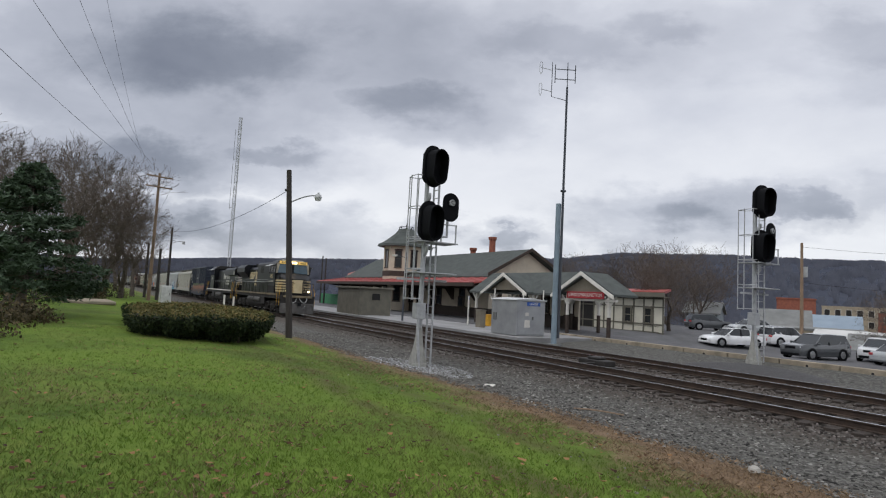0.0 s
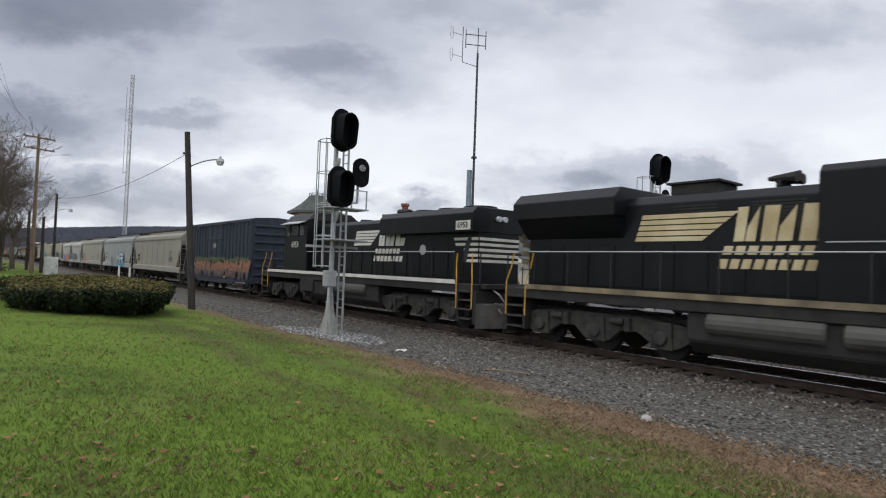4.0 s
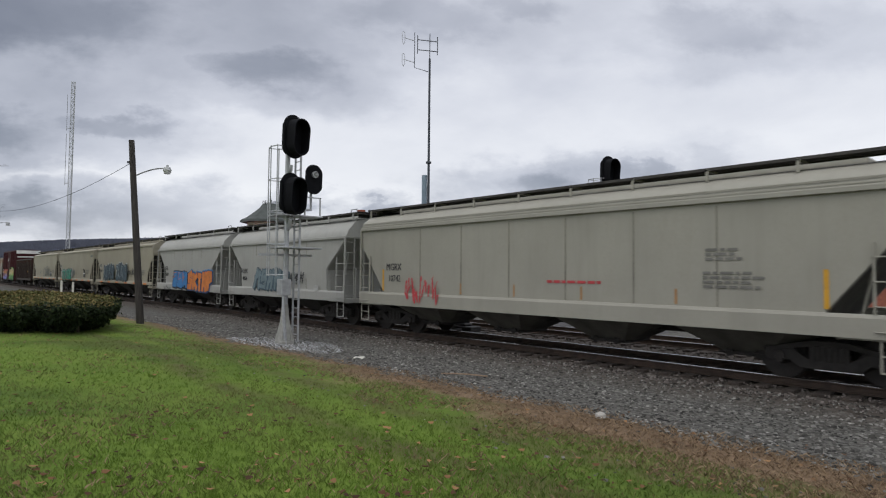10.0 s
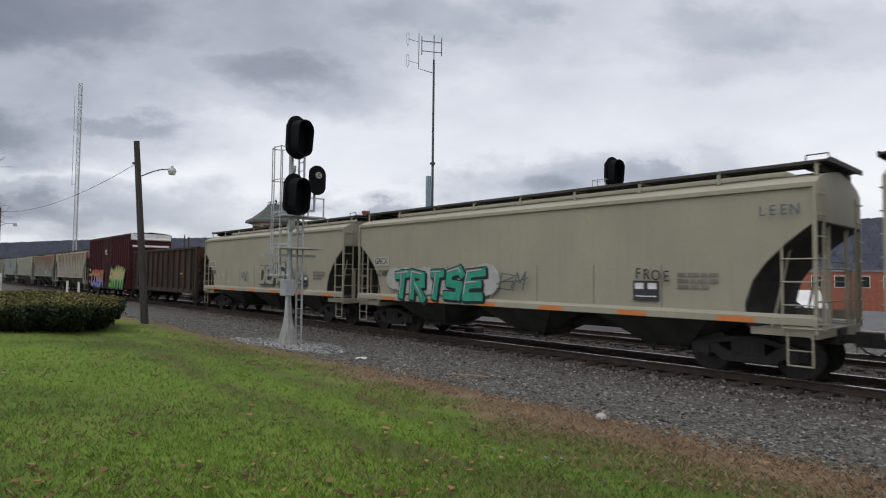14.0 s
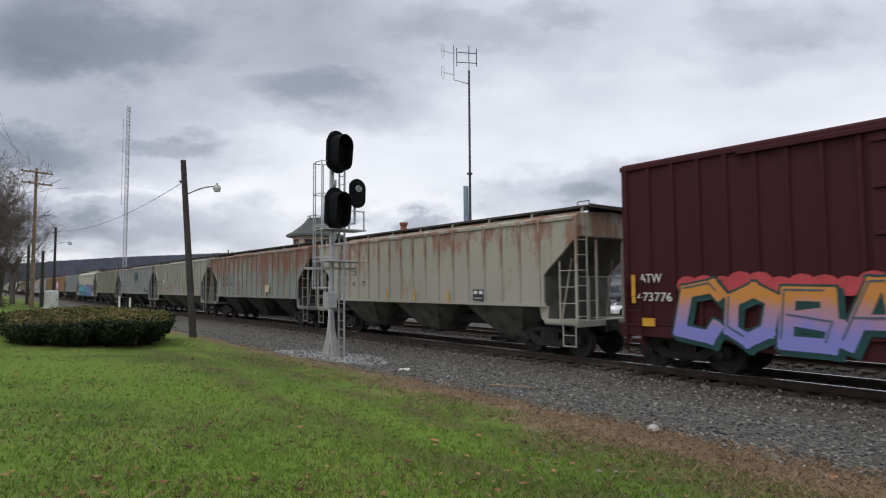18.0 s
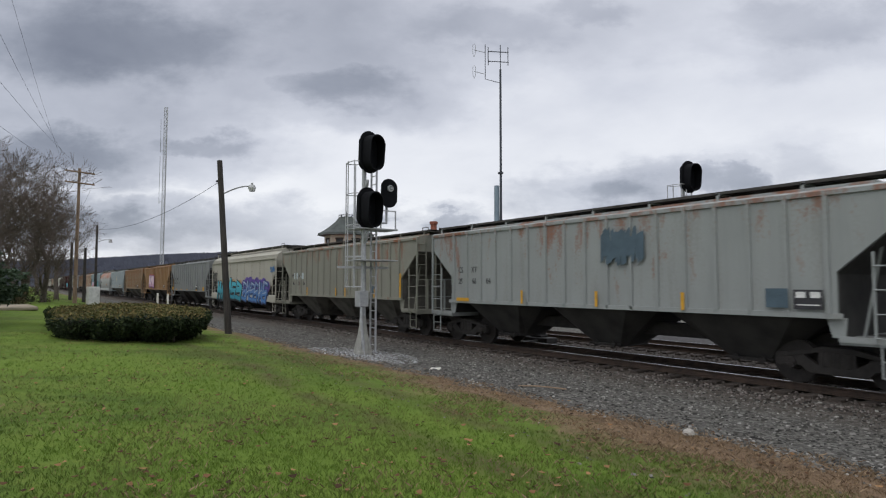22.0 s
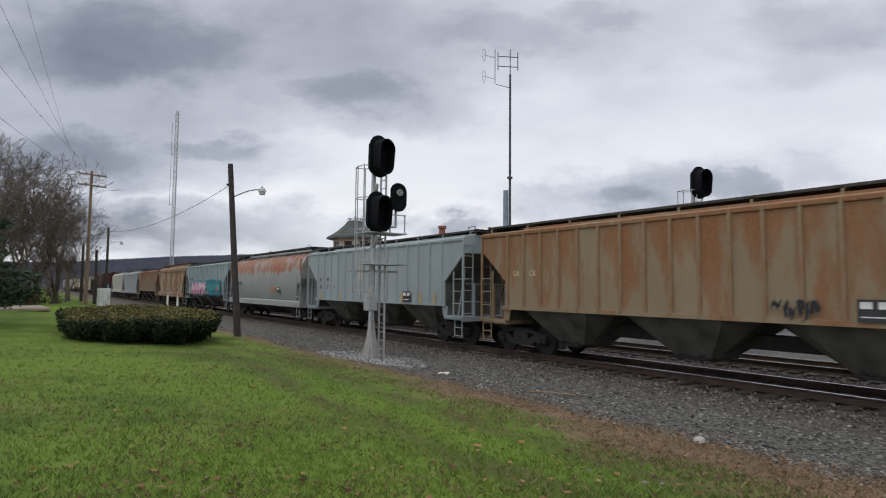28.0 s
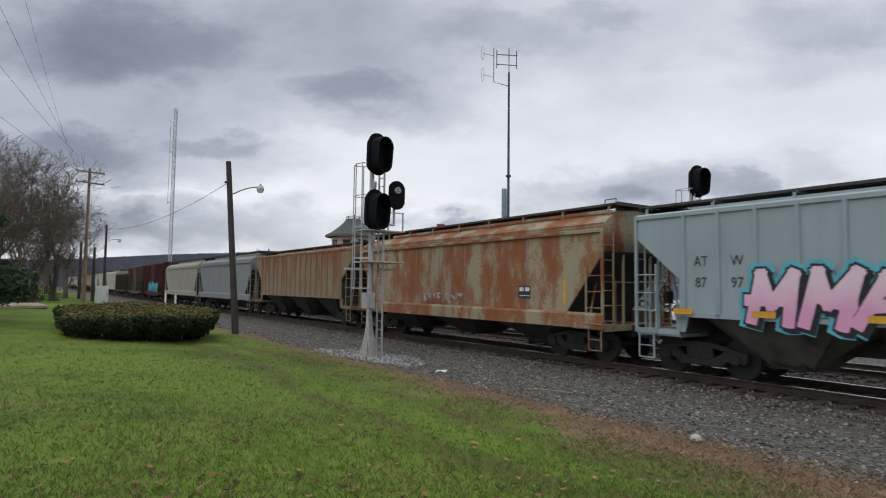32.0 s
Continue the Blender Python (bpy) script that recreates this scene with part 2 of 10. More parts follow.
M["lamp_glass"] = plain("lamp_glass", (0.55, 0.57, 0.6), (0.4, 0.42, 0.45), 10, 0.12)
M["asphalt"] = plain("asphalt", (0.11, 0.11, 0.115), (0.07, 0.07, 0.074), 0.6, 0.9, 0, 0.4, 90)
M["glass"] = plain("dark_glass", (0.02, 0.025, 0.03), (0.015, 0.018, 0.02), 1, 0.08, 0, 0, spec=0.6)


# ---- mesh building ----
class MB:
    def __init__(self):
        self.v, self.f = [], []

    def add(self, vs, fs, m=None):
        k = len(self.v)
        self.v += [tuple(m @ Vector(p)) for p in vs] if m else [tuple(p) for p in vs]
        self.f += [tuple(i + k for i in f) for f in fs]
        return self

    def box(self, x0, x1, y0, y1, z0, z1, m=None):
        return self.add([(x0, y0, z0), (x1, y0, z0), (x1, y1, z0), (x0, y1, z0), (x0, y0, z1), (x1, y0, z1), (x1, y1, z1), (x0, y1, z1)],
                        [(0, 3, 2, 1), (4, 5, 6, 7), (0, 1, 5, 4), (1, 2, 6, 5), (2, 3, 7, 6), (3, 0, 4, 7)], m)

    def cyl(self, p0, p1, r0, r1=None, n=8, caps=True):
        r1 = r0 if r1 is None else r1
        p0, p1 = Vector(p0), Vector(p1)
        d = (p1 - p0).normalized()
        a = d.orthogonal().normalized()
        b = d.cross(a)
        ring = [(a * math.cos(2 * math.pi * i / n) + b * math.sin(2 * math.pi * i / n)) for i in range(n)]
        vs = [p0 + q * r0 for q in ring] + [p1 + q * r1 for q in ring]
        fs = [(i, (i + 1) % n, n + (i + 1) % n, n + i) for i in range(n)]
        if caps:
            fs += [tuple(range(n - 1, -1, -1)), tuple(range(n, 2 * n))]
        return self.add(vs, fs)

    def tube(self, pts, r, n=6):
        """One bent round bar through the points."""
        pts = [Vector(p) for p in pts]
        side, rings = None, []
        for i, p in enumerate(pts):
            d = (pts[min(i + 1, len(pts) - 1)] - pts[max(i - 1, 0)]).normalized()
            side = d.orthogonal().normalized() if side is None else (side - d * side.dot(d)).normalized()
            up = d.cross(side)
            rings.append([p + (side * math.cos(2 * math.pi * k / n) + up * math.sin(2 * math.pi * k / n)) * r for k in range(n)])
        return self.loft(rings)

    def prism(self, poly, axis, a, b, m=None):
        """A polygon of (u, w) pushed along an axis from a to b."""
        n = len(poly)
        put = {"x": lambda u, w, s: (s, u, w), "y": lambda u, w, s: (u, s, w), "z": lambda u, w, s: (u, w, s)}[axis]
        vs = [put(u, w, a) for u, w in poly] + [put(u, w, b) for u, w in poly]
        fs = [(i, (i + 1) % n, n + (i + 1) % n, n + i) for i in range(n)] + [tuple(range(n - 1, -1, -1)), tuple(range(n, 2 * n))]
        return self.add(vs, fs, m)

    def loft(self, rings, caps=True):
        n = len(rings[0])
        vs = [p for r in rings for p in r]
        fs = [(k * n + i, k * n + (i + 1) % n, (k + 1) * n + (i + 1) % n, (k + 1) * n + i) for k in range(len(rings) - 1) for i in range(n)]
        if caps:
            fs += [tuple(range(n - 1, -1, -1)), tuple(range((len(rings) - 1) * n, len(rings) * n))]
        return self.add(vs, fs)

    def disc(self, c, r, axis, half, n=16):
        d = Vector({"x": (1, 0, 0), "y": (0, 1, 0), "z": (0, 0, 1)}[axis]) * half
        return self.cyl(Vector(c) - d, Vector(c) + d, r, r, n)

    def mesh(self, name, bevel=0.0, smooth=False, seg=1):
        me = bpy.data.meshes.new(name)
        me.from_pydata(self.v, [], self.f)
        bm = bmesh.new()
        bm.from_mesh(me)
        bmesh.ops.recalc_face_normals(bm, faces=bm.faces)
        if bevel:
            es = [e for e in bm.edges if len(e.link_faces) == 2 and e.calc_face_angle(0) > 0.6]
            bmesh.ops.bevel(bm, geom=es, offset=bevel, segments=seg, affect="EDGES", clamp_overlap=True)
        if smooth:
            bmesh.ops.remove_doubles(bm, verts=bm.verts, dist=0.0004)
            for f in bm.faces:
                f.smooth = True
            for e in bm.edges:
                if len(e.link_faces) == 2 and e.calc_face_angle(0) > 0.7:
                    e.smooth = False
        bm.to_mesh(me)
        bm.free()
        return me


def piece(name, me, mat, parent=None, m=None, label=""):
    """One mesh object; the material sits on the object, so alike pieces share a mesh."""
    ob = new(name, me)
    if not me.materials:
        me.materials.append(None)
    ob.material_slots[0].link = "OBJECT"
    ob.material_slots[0].material = M[mat] if isinstance(mat, str) else mat
    if parent:
        ob.parent = parent
    if m is not None:
        ob.matrix_basis = m
    return tagged(ob, label)


def thing(name, label, category, m=None, group="", kind=""):
    ob = new(name)
    ob.empty_display_size = 0.2
    if m is not None:
        ob.matrix_basis = m
    return tagged(ob, label, category, group, kind)


def shift(x=0, y=0, z=0):
    return Matrix.Translation((x, y, z))


CACHE = {}


def cached(key, make):
    if key not in CACHE:
        CACHE[key] = make()
    return CACHE[key]


def bulk(name, verts, faces, mat, label, category="", kind="stuff"):
    """One joined mesh of many small bits, from arrays."""
    me = bpy.data.meshes.new(name)
    verts, faces = np.asarray(verts, np.float32), np.asarray(faces, np.int32)
    me.vertices.add(len(verts))
    me.vertices.foreach_set("co", verts.ravel())
    k = faces.shape[1]
    me.loops.add(faces.size)
    me.loops.foreach_set("vertex_index", faces.ravel())
    me.polygons.add(len(faces))
    me.polygons.foreach_set("loop_start", np.arange(len(faces), dtype=np.int32) * k)
    me.update(calc_edges=True)
    me.validate()
    ob = new(name, me)
    me.materials.append(M[mat] if isinstance(mat, str) else mat)
    return tagged(ob, label, category, kind=kind)


def text_mesh(name, body, size, bold=0.0, thick=0.004, squash=1.0):
    """Letters standing in the XZ plane, facing -Y, centred."""
    cu = bpy.data.curves.new(name, "FONT")
    cu.body, cu.size, cu.align_x, cu.align_y, cu.offset, cu.extrude, cu.resolution_u = body, size, "CENTER", "CENTER", bold, thick, 2
    ob = bpy.data.objects.new(name, cu)
    scene.collection.objects.link(ob)
    me = bpy.data.meshes.new_from_object(ob.evaluated_get(bpy.context.evaluated_depsgraph_get()))
    bpy.data.objects.remove(ob)
    bpy.data.curves.remove(cu)
    me.transform(Matrix.Diagonal((squash, 1, 1, 1)))
    me.transform(pose(0, 0, 0, 90, 0, 0))
    me.materials.clear()
    return me


# ---- ground ----
NEAR_Y, FAR_Y, GAUGE = 14.55, 19.1, 1.51
GY = [-3000, -60, -20, -5, 0, 3, 6.6, 8.2, 9.8, 11.9, 13.0, 21.0, 22.0, 24.0, 26.5, 27.2, 46, 60, 140, 700, 4000]
GZ = [4.0, 1.6, 0.80, 0.50, 0.42, 0.30, 0.03, -0.14, -0.34, -0.40, -0.24, -0.24, -0.32, -0.30, -0.12, -0.06, -0.06, -1.0, -7.0, -9.0, -9.0]


def ground_z(x, y):
    z = float(np.interp(y, GY, GZ))
    if y > 27.2:
        z -= 1.0 * min(1.0, max(0.0, (x + 36.0) / 7.0)) * min(1.0, (y - 27.2) / 8.0) + 0.25 * min(1.0, (y - 27.2) / 0.4)
    if y < 11.9:
        z += 0.05 * noise.noise((x * 0.25, y * 0.25, 3.3)) * min(1.0, (11.9 - y) / 3)
        if x < -22:
            z += 0.25 * min(1.0, (-22 - x) / 30) * min(1.0, max(0.0, (9.5 - y) / 6))
    return z


def ground_material():
    m, nt, b, co = surface("lawn_and_gravel_ground", 0.95, 0, 0.15)
    sep = nt.nodes.new("ShaderNodeSeparateXYZ")
    nt.links.new(co, sep.inputs[0])
    X, Y = sep.outputs[0], sep.outputs[1]
    n_big = noise_tex(nt, co, 0.16, 4, 0.55)
    n_mid = noise_tex(nt, co, 0.9, 6, 0.62)
    n_fine = noise_tex(nt, co, 9, 5, 0.7)
    n_grit = noise_tex(nt, co, 55, 3, 0.6)
    grass = ramp(nt, math_node(nt, "ADD", math_node(nt, "MULTIPLY", n_mid, 0.6), math_node(nt, "MULTIPLY", n_fine, 0.4)),
                 [(0.34, (0.048, 0.078, 0.015)), (0.46, (0.085, 0.138, 0.022)), (0.58, (0.125, 0.172, 0.032)), (0.70, (0.19, 0.17, 0.06))])
    grass = mix_col(nt, ramp(nt, n_big, [(0.46, grey(0)), (0.6, grey(0.65))]), grass, (0.13, 0.20, 0.028))
    grass = mix_col(nt, ramp(nt, n_big, [(0.36, grey(0.55)), (0.46, grey(0))]), grass, (0.060, 0.070, 0.020))
    dry = ramp(nt, math_node(nt, "ADD", math_node(nt, "MULTIPLY", n_mid, 0.45), math_node(nt, "MULTIPLY", n_fine, 0.55)),
               [(0.33, (0.060, 0.045, 0.030)), (0.5, (0.155, 0.105, 0.065)), (0.68, (0.27, 0.19, 0.125))])
    # old wheel marks run along the lawn beside the track
    for yc, half in ((4.35, 0.22), (5.75, 0.2)):
        off_mark = math_node(nt, "ABSOLUTE", math_node(nt, "SUBTRACT", math_node(nt, "ADD", Y, math_node(nt, "MULTIPLY", math_node(nt, "SUBTRACT", n_big, 0.5), 2.4)), yc))
        rut = math_node(nt, "MULTIPLY", ramp(nt, off_mark, [(half * 0.4, grey(0.75)), (half * 2.2, grey(0.0))]), ramp(nt, n_mid, [(0.35, grey(0.1)), (0.6, grey(1.0))]))
        grass = mix_col(nt, rut, grass, (0.088, 0.075, 0.038))
    vor = nt.nodes.new("ShaderNodeTexVoronoi")
    vor.inputs["Scale"].default_value = 16
    nt.links.new(co, vor.inputs["Vector"])
    gravel = ramp(nt, math_node(nt, "ADD", math_node(nt, "MULTIPLY", vor.outputs["Color"], 0.6), math_node(nt, "MULTIPLY", n_grit, 0.4)),
                  [(0.2, (0.034, 0.033, 0.030)), (0.5, (0.092, 0.090, 0.082)), (0.8, (0.19, 0.187, 0.172))])
    gravel = mix_col(nt, ramp(nt, n_mid, [(0.5, grey(0)), (0.7, grey(0.3))]), gravel, (0.075, 0.066, 0.056))
    # ballast near the rails takes iron dust
    d1 = math_node(nt, "SUBTRACT", math_node(nt, "ABSOLUTE", math_node(nt, "SUBTRACT", Y, (NEAR_Y + FAR_Y) / 2)), 4.2)
    near_rail = ramp(nt, d1, [(0.0, grey(0.7)), (0.9, grey(0.0))])
    gravel = mix_col(nt, near_rail, gravel, mix_col(nt, n_fine, (0.045, 0.037, 0.031), (0.12, 0.10, 0.085)))
    wob = math_node(nt, "ADD", math_node(nt, "MULTIPLY", math_node(nt, "SUBTRACT", n_mid, 0.5), 2.6), math_node(nt, "MULTIPLY", math_node(nt, "SUBTRACT", n_fine, 0.5), 1.3))
    yy = math_node(nt, "ADD", Y, wob)
    # the bare strip widens towards the east
    east = math_node(nt, "MULTIPLY", math_node(nt, "ADD", X, 14.0), 0.10, clamp=True)
    patchy = math_node(nt, "MULTIPLY", math_node(nt, "SUBTRACT", noise_tex(nt, co, 0.45, 5, 0.65, offset=(4, 9, 0)), 0.5), 3.4)
    f1 = math_node(nt, "MULTIPLY", math_node(nt, "ADD", math_node(nt, "SUBTRACT", math_node(nt, "ADD", yy, patchy), 6.7), math_node(nt, "MULTIPLY", east, 1.0)), 0.7, clamp=True)
    f2 = math_node(nt, "MULTIPLY", math_node(nt, "SUBTRACT", math_node(nt, "ADD", Y, math_node(nt, "MULTIPLY", wob, 0.45)), 8.35), 2.5, clamp=True)
    col = mix_col(nt, f2, mix_col(nt, f1, grass, dry), gravel)
    f3 = math_node(nt, "MULTIPLY", math_node(nt, "SUBTRACT", yy, 60), 0.1, clamp=True)
    col = mix_col(nt, f3, col, mix_col(nt, n_big, (0.07, 0.06, 0.045), (0.16, 0.13, 0.09)))
    nt.links.new(col, b.inputs["Base Color"])
    bump(nt, b, math_node(nt, "ADD", n_grit, math_node(nt, "MULTIPLY", vor.outputs["Distance"], 0.6)), 0.7, 0.04)
    return m


M["ground"] = ground_material()


def axis_steps(breaks):
    out = []
    for (a, b, s) in breaks:
        out += list(np.arange(a, b, s))
    return out + [breaks[-1][1]]


gx = axis_steps([(-4000, -800, 400), (-800, -120, 20), (-120, -40, 2), (-40, 12, 0.5), (12, 60, 4), (60, 800, 60), (800, 4000, 400)])
gy = axis_steps([(-3000, -200, 400), (-200, -20, 10), (-20, -6, 1), (-6, 13.5, 0.3), (13.5, 20.5, 1), (20.5, 30, 0.4), (30, 70, 4), (70, 300, 20), (300, 4000, 300)])
gv = [(x, y, ground_z(x, y)) for y in gy for x in gx]
nx = len(gx)
gf = [(j * nx + i, j * nx + i + 1, (j + 1) * nx + i + 1, (j + 1) * nx + i) for j in range(len(gy) - 1) for i in range(nx - 1)]
ground = bulk("ground", gv, gf, "ground", "mown lawn sloping down to a gravel railway verge", "ground", "structure")
for poly in ground.data.polygons:
    poly.use_smooth = True


# ---- railway tracks ----
def rail_mesh(length):
    prof = [(-0.065, -0.17), (0.065, -0.17), (0.065, -0.155), (0.014, -0.14), (0.012, -0.045), (0.034, -0.035), (0.036, -0.006), (-0.036, -0.006), (-0.034, -0.035), (-0.012, -0.045), (-0.014, -0.14), (-0.065, -0.155)]
    return MB().prism(prof, "x", -length, 110).mesh("rail")


def track(y, name, label):
    t = thing(name, label, "railway track", shift(0, y, 0), "railway tracks", "structure")
    for s in (-1, 1):
        r = piece("rail", cached("rail", lambda: rail_mesh(900)), "rail_side", t, shift(0, s * GAUGE / 2, 0))
        piece("rail_head", cached("railhead", lambda: MB().box(-900, 110, -0.034, 0.034, -0.006, 0.0).mesh("rail_head")), "rail_top", r, label="polished running surface")
    return t


track_1 = track(NEAR_Y, "railway_track_1", "steel rails on dark wooden ties in gravel ballast")
track_2 = track(FAR_Y, "railway_track_2", "second track with shiny rails on wooden ties")


def tie_mesh():
    return MB().box(-0.115, 0.115, -1.3, 1.3, -0.35, -0.172).mesh("tie", 0.012)


def lay_ties():
    rng = random.Random(5)
    vs, fs = [], []
    unit = tie_mesh()
    for t, lo, hi in ((track_1, -62.0, 8.0), (track_2, -62.0, 8.0)):
        x = -330.0
        while x < 60:
            ang, dx, dz = rng.uniform(-1.2, 1.2), rng.uniform(-0.03, 0.03), rng.uniform(-0.012, 0.0)
            m = pose(x + dx, rng.uniform(-0.05, 0.05), dz, 0, 0, ang)
            if lo < x < hi:
                piece("tie", unit, "tie", t, m)
            else:
                k = len(vs)
                q = shift(0, NEAR_Y if t is track_1 else FAR_Y, 0) @ m
                vs += [tuple(q @ Vector(p)) for p in ((-0.115, -1.3, -0.35), (0.115, -1.3, -0.35), (0.115, 1.3, -0.35), (-0.115, 1.3, -0.35), (-0.115, -1.3, -0.172), (0.115, -1.3, -0.172), (0.115, 1.3, -0.172), (-0.115, 1.3, -0.172))]
                fs += [tuple(i + k for i in f) for f in ((4, 5, 6, 7), (0, 1, 5, 4), (1, 2, 6, 5), (2, 3, 7, 6), (3, 0, 4, 7))]
            x += 0.53
    bulk("distant_ties", vs, fs, "tie", "dark wooden ties further along the tracks", "railway ties")


# ---- the train ----
HOPPERS = {
    # half width, side sill bottom and top, eave, ridge, heights of the end slope (zc outer, zj inner), its length, walkway height
    "ribbed": dict(w=1.52, z0=1.45, zs=1.69, eave=3.98, ridge=4.16, zc=3.42, zj=2.35, cut=1.25, board=4.28, power=1.0,
                   prof=[(1.52, 1.45), (1.52, 3.98), (1.46, 4.02), (0.9, 4.10), (0.0, 4.16)]),
    "smooth": dict(w=1.53, z0=0.97, zs=1.34, eave=3.72, ridge=4.36, zc=3.15, zj=1.36, cut=1.45, board=4.50, power=1.0,
                   prof=[(1.50, 0.97), (1.50, 3.66), (1.50, 3.80), (1.42, 3.98), (1.10, 4.20), (0.6, 4.32), (0.0, 4.36)]),
    "short": dict(w=1.53, z0=0.97, zs=1.30, eave=3.50, ridge=4.36, zc=3.50, zj=2.25, cut=1.45, board=4.50, power=1.0,
                  prof=[(1.48, 0.97), (1.52, 2.2), (1.50, 3.44), (1.50, 3.56), (1.42, 3.78), (1.10, 4.12), (0.6, 4.30), (0.0, 4.36)]),
    "tan": dict(w=1.53, z0=1.16, zs=1.30, eave=3.90, ridge=4.30, zc=3.20, zj=1.5, cut=1.35, board=4.42, power=0.55,
                prof=[(1.50, 1.16), (1.52, 3.84), (1.52, 3.94), (1.36, 4.04), (0.9, 4.18), (0.0, 4.30)]),
    "round": dict(w=1.55, z0=0.92, zs=1.22, eave=3.75, ridge=4.36, zc=2.62, zj=2.0, cut=0.95, board=4.46, power=1.0,
                  prof=[(1.20, 0.92), (1.40, 1.5), (1.52, 2.2), (1.54, 2.9), (1.46, 3.45), (1.24, 3.88), (0.85, 4.18), (0.4, 4.33), (0.0, 4.36)]),
}


def profile_y(prof, z):
    return float(np.interp(z, [p[1] for p in prof], [p[0] for p in prof]))


INSET = 0.52  # from the coupling point to the end of a body


def hopper_body(k, L):
    h = HOPPERS[k]
    xe, xb = L / 2 - INSET, L / 2 - INSET - h["cut"]
    xs = [xb + (xe - xb) * u for u in (0.0, 0.003, 0.12, 0.3, 0.55, 0.8, 1.0)]
    xs = [-x for x in reversed(xs)] + xs
    rings = []
    for x in xs:
        u = max(0.0, (abs(x) - xb) / (xe - xb))
        zb = h["zj"] + (h["zc"] - h["zj"]) * u ** h["power"] if u > 0.001 else h["z0"]
        half = [(profile_y(h["prof"], max(z, zb)), max(z, zb)) for _, z in h["prof"]]
        ring = [(x, y, z) for y, z in half] + [(x, -y, z) for y, z in reversed(half[:-1])]
        rings.append(ring)
    return MB().loft(rings).mesh("hopper_shell", smooth=(k in ("round", "smooth", "short", "tan")))


def slope_mesh(k):
    """The sloping sheet and bulkhead under a hopper's end, mostly coloured for grime and shade, from the car's inner
    cut outwards.
    """
    h = HOPPERS[k]
    n, w = 8, h["w"] - 0.05
    top = [(h["cut"] * u, h["zj"] + (h["zc"] - h["zj"]) * u ** h["power"] - 0.012) for u in [i / n for i in range(n + 1)]]
    low = [(x, z - 0.025) for x, z in reversed(top[1:])]
    return MB().prism(top + low + [(0.03, h["zj"] - 0.04), (0.03, 1.06), (0.010, 1.06)], "y", -w, w).mesh("slope_sheet")


def rib_mesh(k):
    h = HOPPERS[k]
    return MB().prism([(-0.055, 0.0), (0.055, 0.0), (0.04, -0.06), (-0.04, -0.06)], "z", h["zs"] - 0.24, h["eave"] - 0.02).mesh("side_post")


def bay_mesh(k, wide):
    """A funnel under the car: steep cheeks at the sides, long slopes at the ends."""
    h = HOPPERS[k]
    t, w, z1 = wide / 2, h["w"] - 0.06, h["z0"] + 0.06
    def ring(a, b, y0, y1, z):
        return [(-a, -y0, z), (a, -y0, z), (b, -y1, z), (b, y1, z), (a, y0, z), (-a, y0, z), (-b, y1, z), (-b, -y1, z)]
    tip = 0.40
    rings = [ring(t * 0.64, t * 0.99, w, w * 0.66, z1), ring(t * 0.62, t * 0.93, w * 0.98, w * 0.64, z1 - 0.08), ring(0.46, 0.50, 0.62, 0.36, tip)]
    return MB().loft(rings).mesh("hopper_bay")


def gate_mesh():
    b = MB().box(-0.5, 0.5, -0.62, 0.62, 0.34, 0.45).box(-0.42, 0.42, -0.8, -0.62, 0.36, 0.42)
    b.cyl((-0.55, -0.7, 0.40), (0.55, -0.7, 0.40), 0.035, n=6)
    b.disc((-0.3, -0.74, 0.40), 0.09, "y", 0.03, 10).disc((0.3, -0.74, 0.40), 0.09, "y", 0.03, 10)
    return b.mesh("outlet_gate")


def ladder_mesh(z0, z1, wide, rungs, r=0.016):
    b = MB()
    for s in (-1, 1):
        b.box(s * wide / 2 - 0.018, s * wide / 2 + 0.018, -0.025, 0.025, z0, z1)
    for i in range(rungs):
        z = z0 + 0.12 + (z1 - z0 - 0.2) * i / (rungs - 1)
        b.cyl((-wide / 2, 0, z), (wide / 2, 0, z), r, n=5)
    return b.mesh("ladder")


def side_ladder_mesh(top):
    """Low ladder at a car's corner: a short inner stile, four rungs and the tall corner post."""
    b = MB().box(-0.64, -0.60, -0.022, 0.022, 1.0, 2.72).box(-0.07, 0.0, -0.03, 0.03, 1.0, top)
    for z in (1.10, 1.55, 2.0, 2.45):
        b.tube([(-0.62, -0.02, z), (-0.60, -0.07, z), (-0.06, -0.07, z), (-0.03, -0.02, z)], 0.014, 5)
    return b.mesh("ladder")


def end_ladder_mesh(top):
    """Ladder on the end of a car, from the platform to the roof, with its one far stile."""
    b = MB().box(-0.02, 0.02, 0.40, 0.44, 1.05, top - 0.06)
    z = 1.2
    while z < top - 0.1:
        b.tube([(0.0, 0.0, z), (0.05, 0.03, z), (0.05, 0.39, z), (0.0, 0.42, z)], 0.014, 5)
        z += 0.42
    return b.mesh("end_ladder")


def walkway_mesh(n, span):
    """A long grating on short stays."""
    b = MB().box(-span / 2, span / 2, -0.30, 0.30, 0.0, 0.025)
    for s in (-1, 1):
        b.box(-span / 2, span / 2, s * 0.30 - 0.015, s * 0.30 + 0.015, -0.03, 0.035)
    return b.mesh("running_board")


def stay_mesh():
    return MB().prism([(-0.03, 0), (0.03, 0), (0.03, -0.035), (-0.03, -0.035)], "z", -0.28, 0.0).box(-0.03, 0.03, -0.035, 0.5, -0.05, -0.005).mesh("walkway_stay")


